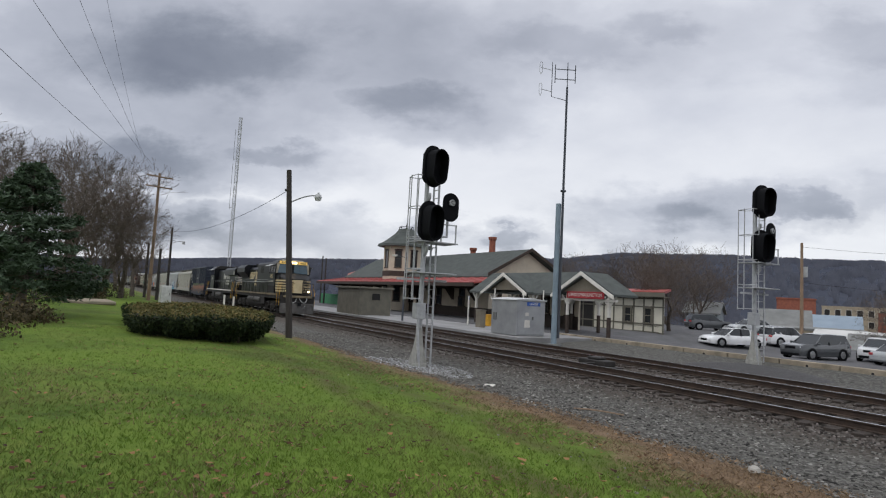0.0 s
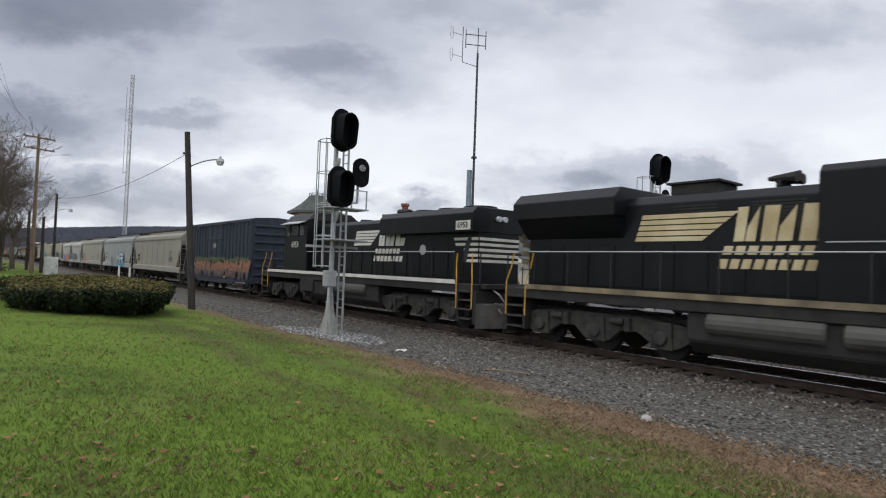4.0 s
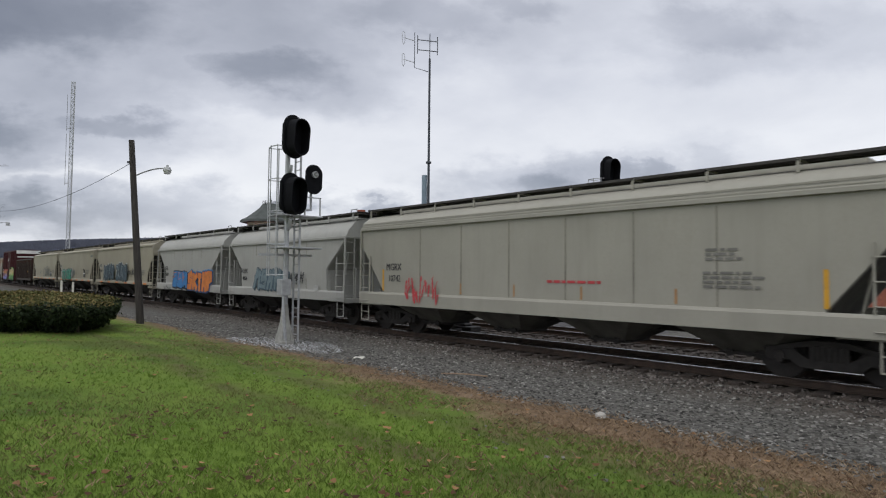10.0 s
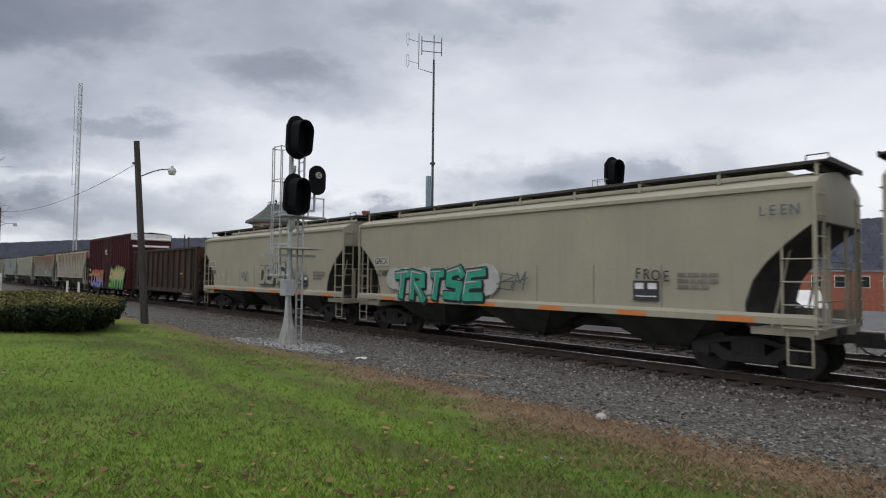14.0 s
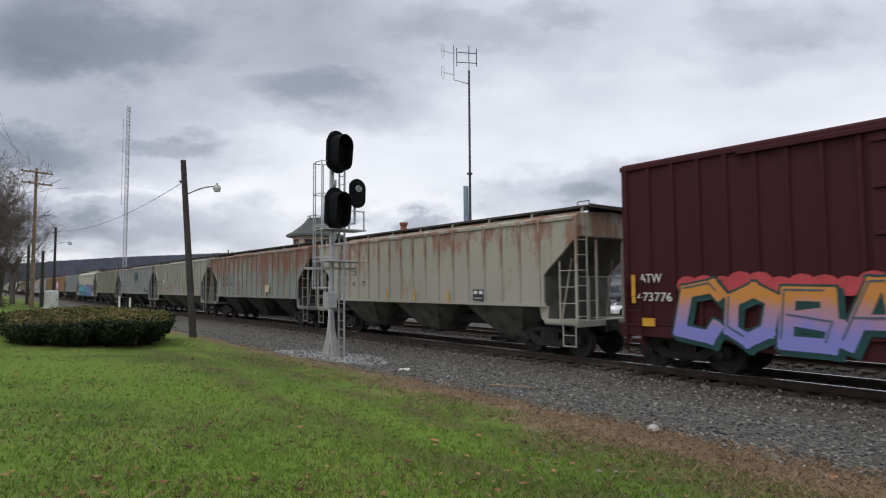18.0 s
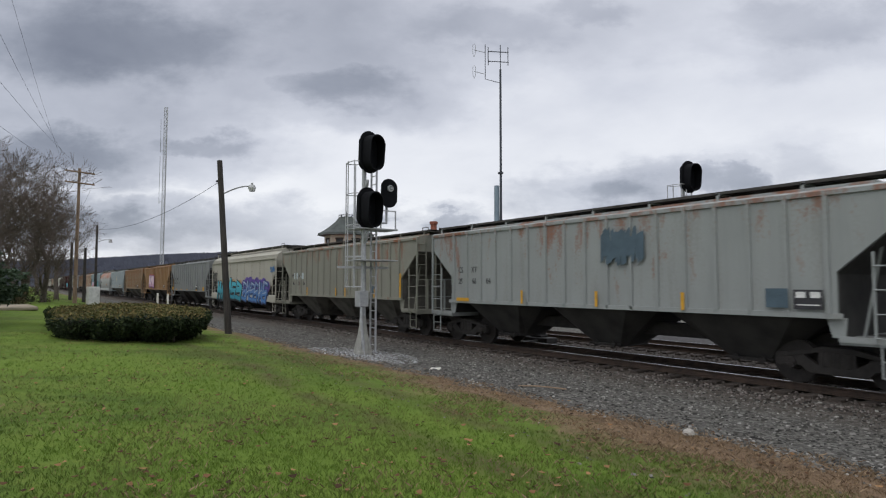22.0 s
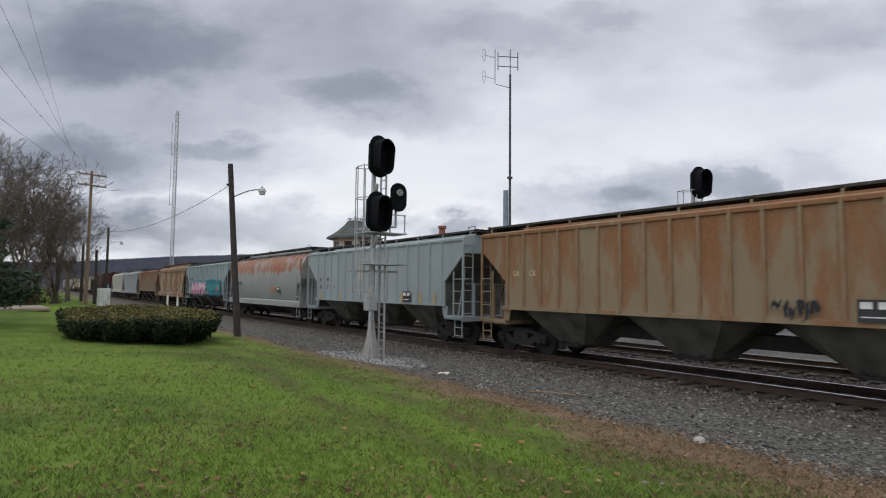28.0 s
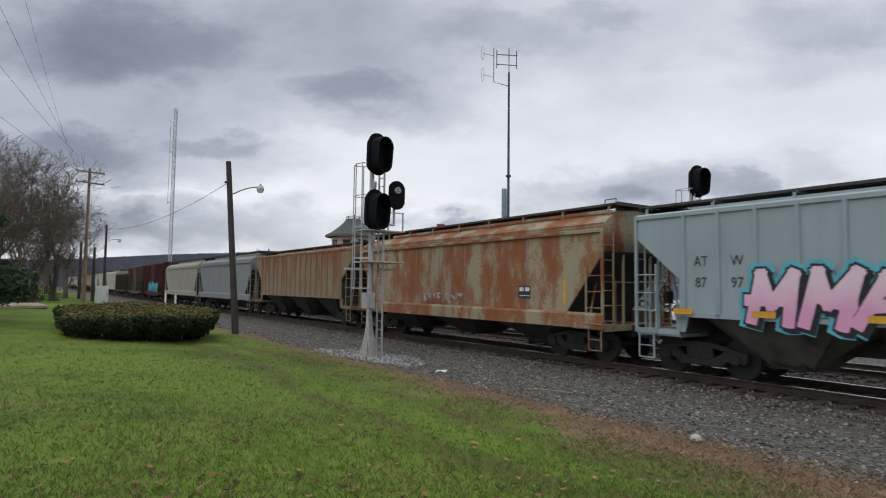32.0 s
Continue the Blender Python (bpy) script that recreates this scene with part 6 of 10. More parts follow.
def signal_mast(name, x, y, zb, label, mirror=1, turn=0.0):
    s = thing(name, label, "railway signal", shift(x, y, zb), "railway signals")
    q = mirror
    base = MB().loft([[(0.24 * u, 0.24 * v, z0) for u, v in ((-1, -1), (1, -1), (1, 1), (-1, 1))] for z0 in (-0.3, 0.12)]).loft([[(r * math.cos(i * math.pi / 4 + 0.39), r * math.sin(i * math.pi / 4 + 0.39), z0) for i in range(8)] for r, z0 in ((0.26, 0.12), (0.14, 0.95), (0.11, 1.35))])
    piece("base", base.mesh("base", 0.012), "concrete_grey", s)
    for i in range(4):
        a = i * math.pi / 2 + 0.78
        piece("base_fin", cached("fin", lambda: MB().prism([(0.1, 0.12), (0.33, 0.12), (0.12, 0.9)], "y", -0.02, 0.02).mesh("base_fin")), "concrete_grey", s, pose(0, 0, 0, 0, 0, math.degrees(a)))
    piece("mast", MB().cyl((0, 0, 1.2), (0, 0, 7.05), 0.095, 0.08, 14).mesh("mast", smooth=True), "galv", s)
    piece("junction_box", MB().box(-0.17, 0.19, -0.24, 0.12, 1.65, 2.2).mesh("junction_box", 0.015), "galv", s)
    piece("conduit", MB().tube([(0.12, -0.12, 1.65), (0.14, -0.14, 1.2), (0.17, -0.10, 0.6), (0.2, -0.05, -0.1)], 0.055, 8).mesh("conduit"), "galv", s)
    # ladder up one side
    lad = MB()
    for d in (-0.19, 0.19):
        lad.box(d - 0.02, d + 0.02, 0.40 * q - 0.03, 0.40 * q + 0.03, 0.05, 7.0)
    piece("ladder", lad.mesh("ladder"), "galv", s)
    for i in range(23):
        piece("rung", cached(("rung", q), lambda: MB().cyl((-0.19, 0.40 * q, 0), (0.19, 0.40 * q, 0), 0.016, n=6).mesh("rung")), "galv", s, shift(0, 0, 0.3 + 0.3 * i))
    # work cage of upright bars and hoops
    cage = ((-0.42, -0.12), (-0.50, -0.45), (-0.15, -0.55), (0.22, -0.50), (0.30, -0.20))
    for cx, cy in cage:
        piece("cage_bar", cached("cagebar", lambda: MB().cyl((0, 0, 2.3), (0, 0, 6.75), 0.02, n=6).mesh("cage_bar")), "galv", s, shift(cx, cy * q, 0))
    for z in (2.35, 3.4, 4.5, 5.6, 6.72):
        piece("cage_hoop", cached(("hoop", q), lambda: MB().tube([(c[0], c[1] * q, 0) for c in cage], 0.018, 5).tube([(-0.42, -0.12 * q, 0), (0, 0, 0), (0.30, -0.20 * q, 0)], 0.018, 5).mesh("cage_hoop")), "galv", s, shift(0, 0, z))
    for z in (3.25, 4.35):
        piece("platform", cached(("plat", q), lambda: MB().box(-0.5, 0.45, -0.55, 1.05, 0, 0.045).mesh("platform", 0.005)), "galv", s, shift(0, 0.1 * q, z))
    for py in (0.45, 1.05):
        piece("platform_post", cached("platpost", lambda: MB().box(0.40, 0.44, -0.02, 0.02, 4.4, 5.05).mesh("platform_post")), "galv", s, shift(0, py * q, 0))
    piece("platform_rail", MB().box(0.40, 0.44, 0.43 * q if q > 0 else -1.07, 1.07 if q > 0 else -0.43, 5.01, 5.05).mesh("platform_rail"), "galv", s)
    piece("cross_arm", MB().box(-0.03, 0.03, -1.0, 1.0, 2.98, 3.06).mesh("cross_arm"), "galv", s)
    for z in (6.15, 4.28):
        piece("bracket", cached("bracket", lambda: MB().tube([(0, 0, -0.28), (0.1, 0, -0.26), (0.22, 0, -0.1), (0.22, 0, 0.05)], 0.07, 8).mesh("bracket", smooth=True)), "galv", s, shift(0, 0, z - 0.1))
    signal_head(s, 0.28, 0.06, 7.08, 0.92, 1.50, turn=turn)
    signal_head(s, 0.28, 0.0, 5.08, 0.92, 1.50, turn=turn)
    piece("marker_arm", MB().tube([(0, 0.1, 4.6), (0, 0.92 * q, 4.65), (0, 0.92 * q, 5.4)], 0.05, 8).mesh("marker_arm"), "galv", s)
    mk = piece("marker_head", MB().prism([(-u, v) for u, v in oval(0.68, 1.05, 24)], "x", -0.03, 0.03).mesh("marker_head", 0.01), "black_metal", s, shift(0.15, 0.94 * q, 5.72), "small oval marker board")
    piece("marker_ring", MB().cyl((0, 0, 0), (0.1, 0, 0), 0.11, 0.12, 16).mesh("marker_ring", 0.01), "grey_paint", mk, shift(0.03, 0, 0.16))
    piece("marker_letter", text_mesh("marker_letter", "C", 0.2, 0.004, 0.004), "ink", mk, shift(0.137, 0, 0.16) @ pose(0, 0, 0, 0, 0, 90))
    return s


signal_mast("railway_signal", -18.55, 9.9, -0.34, "two-headed black railway signal on a galvanised mast with ladder", 1, 14)
signal_mast("railway_signal", -15.6, 24.9, -0.05, "railway signal with ladder cage beside the far track", 1, -12)


def rel(a, r, z=0.0):
    """A place at a bearing from straight across the tracks, and a range, from the viewer's lawn."""
    return Vector((r * math.sin(radians(a)), r * math.cos(radians(a)), z))


def leaning(base, top, r0, r1, name, mat, parent, n=10):
    return piece(name, MB().cyl(Vector(base) - Vector((0, 0, 0.3)), top, r0, r1, n).mesh(name, smooth=True), mat, parent)


def lamp_pole():
    base, top = Vector((-26.13, 7.49, 0.0)), Vector((-26.35, 7.0, 7.45))
    p = thing("lamp_pole", "dark wooden pole with a curved street lamp arm", "street lamp", None, "wooden poles")
    leaning(base, top, 0.15, 0.11, "pole", "wood_pole", p)
    a = base.lerp(top, 0.80)
    dirn = Vector((0.35, 0.94, 0))
    pts = [a + dirn * (1.25 * u) + Vector((0, 0, 0.42 * math.sin(u * 1.7))) for u in np.linspace(0, 1, 9)]
    piece("lamp_arm", MB().tube(pts, 0.028, 6).mesh("lamp_arm"), "galv_dark", p)
    e = pts[-1]
    head = piece("lamp_head", MB().cyl(e + Vector((0, 0, 0.06)), e - Vector((0, 0, 0.06)), 0.12, 0.17, 12).cyl(e + Vector((0, 0, 0.15)), e + Vector((0, 0, 0.06)), 0.05, 0.05, 8).mesh("lamp_head"), "grey_paint", p)
    piece("refractor", MB().cyl(e - Vector((0, 0, 0.06)), e - Vector((0, 0, 0.22)), 0.17, 0.12, 12).mesh("refractor"), "frosted", p, None, "frosted lamp bowl")
    piece("insulator", MB().cyl(base.lerp(top, 0.88) - Vector((0.2, 0.12, 0)), base.lerp(top, 0.88), 0.05, 0.05, 8).mesh("insulator"), "black_metal", p)
    return base.lerp(top, 0.88)


WIRE_A = lamp_pole()


def utility_pole(x, y, z, h, mat, arms=2, cans=2, name="utility_pole", label="tall wooden utility pole with two crossarms", r=0.17, arm=2.4, turn=20):
    p = thing(name, label, "utility pole", pose(x, y, z, 0, 0, turn), "wooden poles")
    piece("pole", MB().cyl((0, 0, -0.4), (0, 0, h), r, r * 0.62, 10).mesh("pole", smooth=True), mat, p)
    for i in range(arms):
        zz = h - 0.35 - 0.95 * i
        ar = piece("crossarm", MB().box(-0.06, 0.06, -arm / 2, arm / 2, -0.06, 0.06).mesh("crossarm", 0.01), mat, p, shift(0.16, 0, zz))
        for yy in (-arm * 0.46, -arm * 0.2, arm * 0.2, arm * 0.46):
            piece("insulator", cached("insul", lambda: MB().cyl((0, 0, 0.06), (0, 0, 0.2), 0.04, 0.025, 8).mesh("insulator")), "black_metal", ar, shift(0, yy, 0))
    for i in range(cans):
        piece("transformer", cached("can", lambda: MB().cyl((0, 0, -0.45), (0, 0, 0.45), 0.27, 0.27, 14).mesh("transformer", 0.03)), "grey_paint", p, shift(0.1, (-1) ** i * 0.62, h - 2.5))
    return p


up = rel(-86.03, 60)
utility_pole(up.x, up.y, ground_z(up.x, up.y), 12.1 - ground_z(up.x, up.y), "wood_pale", cans=0)
for az, r, el, md in ((-84.61, 77, 4.86, True), (-86.36, 74, 3.36, False), (-85.40, 66, 2.95, False), (-71.32, 105, 3.31, False), (-70.99, 100, 3.12, False)):
    q = rel(az, r)
    zg = ground_z(q.x, q.y)
    h = 2.1 + r * math.tan(radians(el)) - zg
    p = thing("wooden_pole", "plain dark wooden pole far along the line", "pole", shift(q.x, q.y, zg), "wooden poles")
    piece("pole", MB().cyl((0, 0, -0.3), (0, 0, h), 0.16, 0.11, 8).mesh("pole", smooth=True), "wood_pole", p)
    if md:
        piece("lamp_arm", MB().tube([(0, 0, h - 1.9), (0.3, 0.7, h - 1.6), (0.5, 1.3, h - 1.6)], 0.03, 5).mesh("lamp_arm"), "galv_dark", p)
        piece("lamp_head", MB().cyl((0.5, 1.3, h - 1.9), (0.5, 1.3, h - 1.55), 0.2, 0.14, 10).mesh("lamp_head"), "grey_paint", p)

wc = rel(-84.75, 58)
wcab = thing("lineside_cabinet", "small white equipment cabinet beside a utility pole", "cabinet", pose(wc.x, wc.y, ground_z(wc.x, wc.y), 0, 0, 10))
piece("cabinet_body", MB().box(-0.35, 0.35, -0.42, 0.42, 0, 1.55).mesh("cabinet_body", 0.02), "white_paint", wcab)
piece("cabinet_door", MB().box(0.35, 0.37, -0.36, 0.36, 0.12, 1.45).mesh("cabinet_door", 0.005), "white_paint", wcab)
piece("door_handle", MB().box(0.37, 0.40, 0.25, 0.29, 0.7, 0.9).mesh("door_handle"), "galv_dark", wcab)
for k, (az, rr) in enumerate(((-79.9, 40), (-79.1, 40.5))):
    q = rel(az, rr)
    sp = thing("marker_post", "thin white lineside marker post", "post", shift(q.x, q.y, ground_z(q.x, q.y)), "marker posts")
    piece("post", MB().box(-0.05, 0.05, -0.05, 0.05, -0.2, 1.5).mesh("post", 0.01), "white_trim", sp)


def antenna_mast():
    x, y, z = -26.20, 22.74, -0.28
    p = thing("antenna_mast", "slim radio mast with dipole antennas and a blue-grey lower pole", "antenna", shift(x, y, z))
    piece("lower_pole", MB().cyl((0, 0, 0), (0.0, 0, 8.15), 0.17, 0.15, 14).mesh("lower_pole", smooth=True), "blue_grey", p)
    piece("base_plate", MB().box(-0.35, 0.35, -0.35, 0.35, -0.05, 0.08).mesh("base_plate", 0.01), "galv_dark", p)
    piece("mast", MB().cyl((0.17, 0.16, 0.4), (0.18, 0.17, 15.1), 0.085, 0.06, 12).mesh("mast", smooth=True), "mast_dark", p)
    piece("clamp", MB().cyl((0.17, 0.16, 8.85), (0.17, 0.16, 8.95), 0.16, 0.16, 10).mesh("clamp"), "mast_dark", p)
    piece("spire", MB().cyl((0.18, 0.17, 15.1), (0.18, 0.17, 16.6), 0.025, n=6).mesh("spire"), "mast_dark", p)
    for zz in (15.6, 16.2):
        piece("boom", cached("boom", lambda: MB().cyl((-0.42, -0.62, 0), (0.26, 0.42, -0.05), 0.028, n=6).mesh("boom")), "mast_dark", p, shift(0.18, 0.17, zz))
    for u in (-0.72, 0.45):
        piece("element", cached("element", lambda: MB().cyl((0, 0, -0.55), (0, 0, 0.55), 0.026, n=6).mesh("element")), "mast_dark", p, shift(0.18 + 0.55 * u, 0.17 + 0.85 * u, 15.9))
    piece("side_mast", MB().tube([(-0.3, -0.6, 16.6), (-0.3, -0.6, 14.5), (0.15, 0.15, 14.3)], 0.022, 6).mesh("side_mast"), "mast_dark", p)
    for zz in (14.3, 15.6):
        zz += 0.5
        lp = MB().tube([(-0.3, -0.6, zz), (-0.6, -1.2, zz + 0.12)], 0.018, 5)
        lp.tube([(-0.6, -1.2, zz - 0.3), (-0.65, -1.26, zz - 0.1), (-0.65, -1.26, zz + 0.4), (-0.6, -1.2, zz + 0.5), (-0.55, -1.14, zz + 0.4), (-0.55, -1.14, zz - 0.1), (-0.6, -1.2, zz - 0.3)], 0.016, 5)
        piece("loop_dipole", lp.mesh("loop_dipole"), "galv", p)


antenna_mast()


def lattice_tower():
    q = rel(-79.62, 215)
    z0, h, w = -2.0, 62.6, 0.62
    p = thing("lattice_tower", "tall grey lattice radio tower on the far side of the tracks", "radio tower", pose(q.x, q.y, z0, 0, 0, 12))
    legs = [(w * math.cos(a), w * math.sin(a)) for a in (0.3, 0.3 + 2.094, 0.3 + 4.189)]
    for lx, ly in legs:
        piece("leg", MB().cyl((lx, ly, 0), (lx, ly, h), 0.09, 0.09, 5).mesh("leg"), "galv", p)
    n = 52
    for side in range(3):
        a, c = legs[side], legs[(side + 1) % 3]
        b = MB()
        for i in range(n):
            za, zb = h * i / n, h * (i + 1) / n
            f, t = (a, c) if i % 2 else (c, a)
            b.cyl((*f, za), (*t, zb), 0.06, n=4, caps=False)
            b.cyl((*a, zb), (*c, zb), 0.05, n=4, caps=False)
        piece("lattice", b.mesh("lattice"), "galv", p)
    for zz, hh in ((h - 15, 14), (h - 32, 20)):
        piece("side_antenna", MB().cyl((-2.0, -0.8, zz), (-2.0, -0.8, zz + hh * 0.8), 0.06, n=5).cyl((-2.0, -0.8, zz + 0.5), (-0.4, -0.4, zz + 0.5), 0.07, n=5).mesh("side_antenna"), "galv_dark", p)


lattice_tower()


def wire(a, b, sag, r=0.012, name="overhead_wire", label="thin sagging overhead wire between poles"):
    a, b = Vector(a), Vector(b)
    pts = [a.lerp(b, u) - Vector((0, 0, sag * 4 * u * (1 - u))) for u in np.linspace(0, 1, 17)]
    ob = piece(name, MB().tube(pts, r, 4).mesh(name), "black_metal", None, None)
    return tagged(ob, label, "wire", "overhead wires")


UPTOP = Vector((up.x, up.y, 0))
wire(WIRE_A, Vector((up.x, up.y, 7.2)), 1.1, 0.010)
for dy, dz, ez in ((-1.1, 11.9, 12.6), (-0.4, 11.9, 10.6), (0.5, 11.9, 9.2), (1.1, 11.0, 7.8)):
    at = UPTOP + Vector((0.2, dy, dz))
    wire(at, at + (Vector((-25.0, -0.9 + 0.03 * dz, ez)) - at) * 1.35, 0.5, 0.0055)
    wire(at, UPTOP + Vector((-60, dy + 1.0, dz)), 1.0, 0.008)


# ---- station ----
def slab(name, x0, x1, y0, y1, z0, z1, mat, label, category, kind="structure", bevel=0.02):
    ob = piece(name, MB().box(x0, x1, y0, y1, z0, z1).mesh(name, bevel), mat)
    return tagged(ob, label, category, kind=kind)



slab("platform", -120, -27.5, 21.2, 27.3, -0.35, 0.03, "platform", "pale worn asphalt platform beside the far track", "platform")


def lot_z(x, y):
    return 0.06 - 0.9 * min(1.0, max(0.0, (x + 34.0) / 7.0)) * min(1.0, max(0.0, (y - 29.5) / 8.0))


lot_x, lot_y = [-120, -60, -34, -33, -31, -29, -27, -20, 0, 60], [27.3, 29.5, 32, 35, 37.5, 45, 66]
lot_v = [(x, y, lot_z(x, y) - d) for d in (0.0, 0.4) for y in lot_y for x in lot_x]
lx, ly = len(lot_x), len(lot_y)
lot_f = [(j * lx + i, j * lx + i + 1, (j + 1) * lx + i + 1, (j + 1) * lx + i) for j in range(ly - 1) for i in range(lx - 1)]
lot_f += [tuple(q + lx * ly for q in reversed(f)) for f in lot_f]
lot_f += [(i, i + lx * ly, i + 1 + lx * ly, i + 1) for i in range(lx - 1)]
tagged(piece("forecourt", MB().add(lot_v, lot_f).mesh("forecourt"), "asphalt"), "grey asphalt forecourt sloping down to the car park", "car park", kind="structure")
for i in range(16):
    x0 = -31 + 2.55 * i
    kb = thing("kerb_timber", "weathered squared timber edging the car park", "kerb", shift(x0, 27.15, 0), "kerb timbers", "structure")
    piece("beam", cached("beam", lambda: MB().box(0, 2.5, -0.14, 0.14, -0.5, 0.13).mesh("beam", 0.02)), "timber", kb)
    # a dark disc paints the shade of each drain hole
    piece("drain_hole", cached("drain", lambda: MB().cyl((1.2, -0.146, -0.06), (1.2, -0.13, -0.06), 0.06, n=10).mesh("drain_hole")), "dark_inside", kb)
pile = []
prng = random.Random(9)
mound = MB()
rings = []
for k in range(7):
    u = k / 6
    rings.append([(-14.9 + (3.6 * (1 - u) + 0.2) * math.cos(a) * 0.9, 23.8 + (1.6 * (1 - u) + 0.1) * math.sin(a), -0.36 + 0.34 * (1 - (1 - u) ** 2) + prng.uniform(-0.015, 0.015)) for a in np.linspace(0, 2 * math.pi, 28, endpoint=False)])
tagged(piece("gravel_mound", mound.loft(rings).mesh("gravel_mound", smooth=True), "ground_dark"), "low mound of dark gravel at the signal's foot", "gravel mound")


def gable_roof(parent, x0, x1, y0, y1, ze, zr, over, mat, axis="x", thick=0.16, name="roof"):
    """Two slopes over a rectangle; the ridge runs along the axis."""
    if axis == "x":
        ym = (y0 + y1) / 2
        k = (zr - ze) / (ym - y0)
        a = [(y0 - over, ze - over * k), (ym, zr), (y1 + over, ze - over * k), (y1 + over, ze - over * k + thick), (ym, zr + thick * 1.2), (y0 - over, ze - over * k + thick)]
        me = MB().prism(a, "x", x0 - over, x1 + over).mesh(name, 0.01)
    else:
        xm = (x0 + x1) / 2
        k = (zr - ze) / (xm - x0)
        a = [(x0 - over, ze - over * k), (xm, zr), (x1 + over, ze - over * k), (x1 + over, ze - over * k + thick), (xm, zr + thick * 1.2), (x0 - over, ze - over * k + thick)]
        me = MB().prism(a, "y", y0 - over, y1 + over).mesh(name, 0.01)
    return piece(name, me, mat, parent)


def sash(parent, x, y, z, w, h, m=None, name="window", panes=2, frame="brown_trim"):
    """A window set into a wall that faces -Y (or turned by m)."""
    m = (m or Matrix()) @ shift(x, y, z)
    fr = MB()
    for s in (-1, 1):
        fr.box(s * w / 2 - 0.07, s * w / 2 + 0.07, -0.07, 0.05, 0, h)
    fr.box(-w / 2 - 0.14, w / 2 + 0.14, -0.10, 0.05, h - 0.05, h + 0.14).box(-w / 2 - 0.12, w / 2 + 0.12, -0.13, 0.05, -0.1, 0.0).box(-w / 2, w / 2, -0.04, 0.05, h / 2 - 0.035, h / 2 + 0.035)
    win = piece(name, cached(("sash", w, h), lambda: fr.mesh("window_frame")), frame, parent, m)
    for i in range(panes):
        piece("pane", cached(("pane", w, h, panes), lambda: MB().box(-w / 2 + 0.06, w / 2 - 0.06, -0.015, 0.0, 0, h / panes - 0.06).mesh("pane")), "glass", win, shift(0, 0, 0.03 + i * h / panes))
    return win


def station():
    st = thing("railway_station", "cream railway station with tower, dark shingle roof and red canopies", "station building")
    X0, X1, Y0, Y1 = -92.0, -52.0, 36.0, 46.0
    body = MB().box(X0, X1, Y0, Y1, -0.1, 4.75).prism([(Y0, 4.75), (Y1, 4.75), (41, 7.55)], "x", X0 + 0.01, X1 - 0.01)
    piece("wall", body.mesh("wall"), "cream", st)
    gable_roof(st, X0, X1, Y0, Y1, 4.85, 7.7, 0.75, "shingle", "x")
    piece("wainscot", MB().box(X0 - 0.03, X1 + 0.03, Y0 - 0.04, Y1 + 0.03, -0.05, 1.15).mesh("wainscot"), "brown_trim", st)
    for s, (ya, yb) in ((1, (35.3, 41)), (-1, (46.7, 41))):
        piece("bargeboard", MB().prism([(ya, 4.62), (ya, 4.95), (yb, 7.98), (yb, 7.62)], "x", X1 + 0.70, X1 + 0.78).mesh("bargeboard"), "brown_trim", st)
    for i in range(7):
        x = -88.5 + 5.2 * i
        if -76.5 < x < -68.5:
            continue
        sash(st, x, Y0, 1.25, 1.1, 2.1)
    for x in (-69.8, -64.0, -57.5):
        d = piece("door", cached("sdoor", lambda: MB().box(-0.6, 0.6, -0.06, 0.0, 0, 2.3).mesh("door", 0.01)), "brown_trim", st, shift(x, Y0 - 0.01, 0.05))
        piece("door_pane", cached("sdoorp", lambda: MB().box(-0.42, 0.42, -0.075, -0.06, 1.1, 2.1).mesh("door_pane")), "glass", d)
    # tower, octagonal, with a bell roof
    tx, ty, r = -73.0, 36.3, 2.9
    ring = lambda q, z: [(tx + q * math.cos(i * math.pi / 4 + math.pi / 8), ty + q * math.sin(i * math.pi / 4 + math.pi / 8), z) for i in range(8)]
    tw = piece("tower", MB().loft([ring(r, 0.0), ring(r, 8.7)]).mesh("tower"), "cream", st)
    piece("tower_band", MB().loft([ring(r + 0.06, 4.6), ring(r + 0.06, 5.3)]).mesh("tower_band"), "brown_trim", tw)
    piece("tower_roof", MB().loft([ring(q, z) for q, z in ((r + 0.95, 8.6), (r + 0.85, 8.9), (r + 0.1, 9.3), (2.2, 9.9), (1.5, 10.5), (1.1, 11.0), (1.05, 11.15))]).mesh("tower_roof"), "shingle", tw)
    cr = MB()
    for i in range(8):
        p, n = ring(1.0, 11.15)[i], ring(1.0, 11.15)[(i + 1) % 8]
        cr.cyl(p, (p[0], p[1], 11.5), 0.035, n=5).cyl((p[0], p[1], 11.45), (n[0], n[1], 11.45), 0.03, n=5)
    piece("cresting", cr.mesh("cresting"), "black_metal", tw, None, "iron roof cresting")
    piece("finial", MB().cyl((tx, ty, 11.1), (tx, ty, 12.1), 0.06, 0.02, 6).cyl((tx, ty, 11.55), (tx, ty, 11.75), 0.14, 0.14, 8).mesh("finial"), "black_metal", tw)
    for i in range(8):
        a = i * 45 - 90
        m = shift(tx, ty, 0) @ pose(0, 0, 0, 0, 0, a + 90)
        ap = r * math.cos(math.pi / 8)
        if math.sin(radians(a)) < 0.5:
            sash(tw, 0, -ap, 5.75, 0.85, 2.3, m, "tower_window")
            sash(tw, 0, -ap, 1.3, 0.85, 2.1, m, "bay_window")
    # red canopy over the platform side
    piece("canopy_roof", MB().prism([(31.0, 3.55), (36.0, 4.35), (36.0, 4.55), (31.0, 3.72)], "x", -94.0, -47.5).mesh("canopy_roof", 0.01), "red_roof", st)
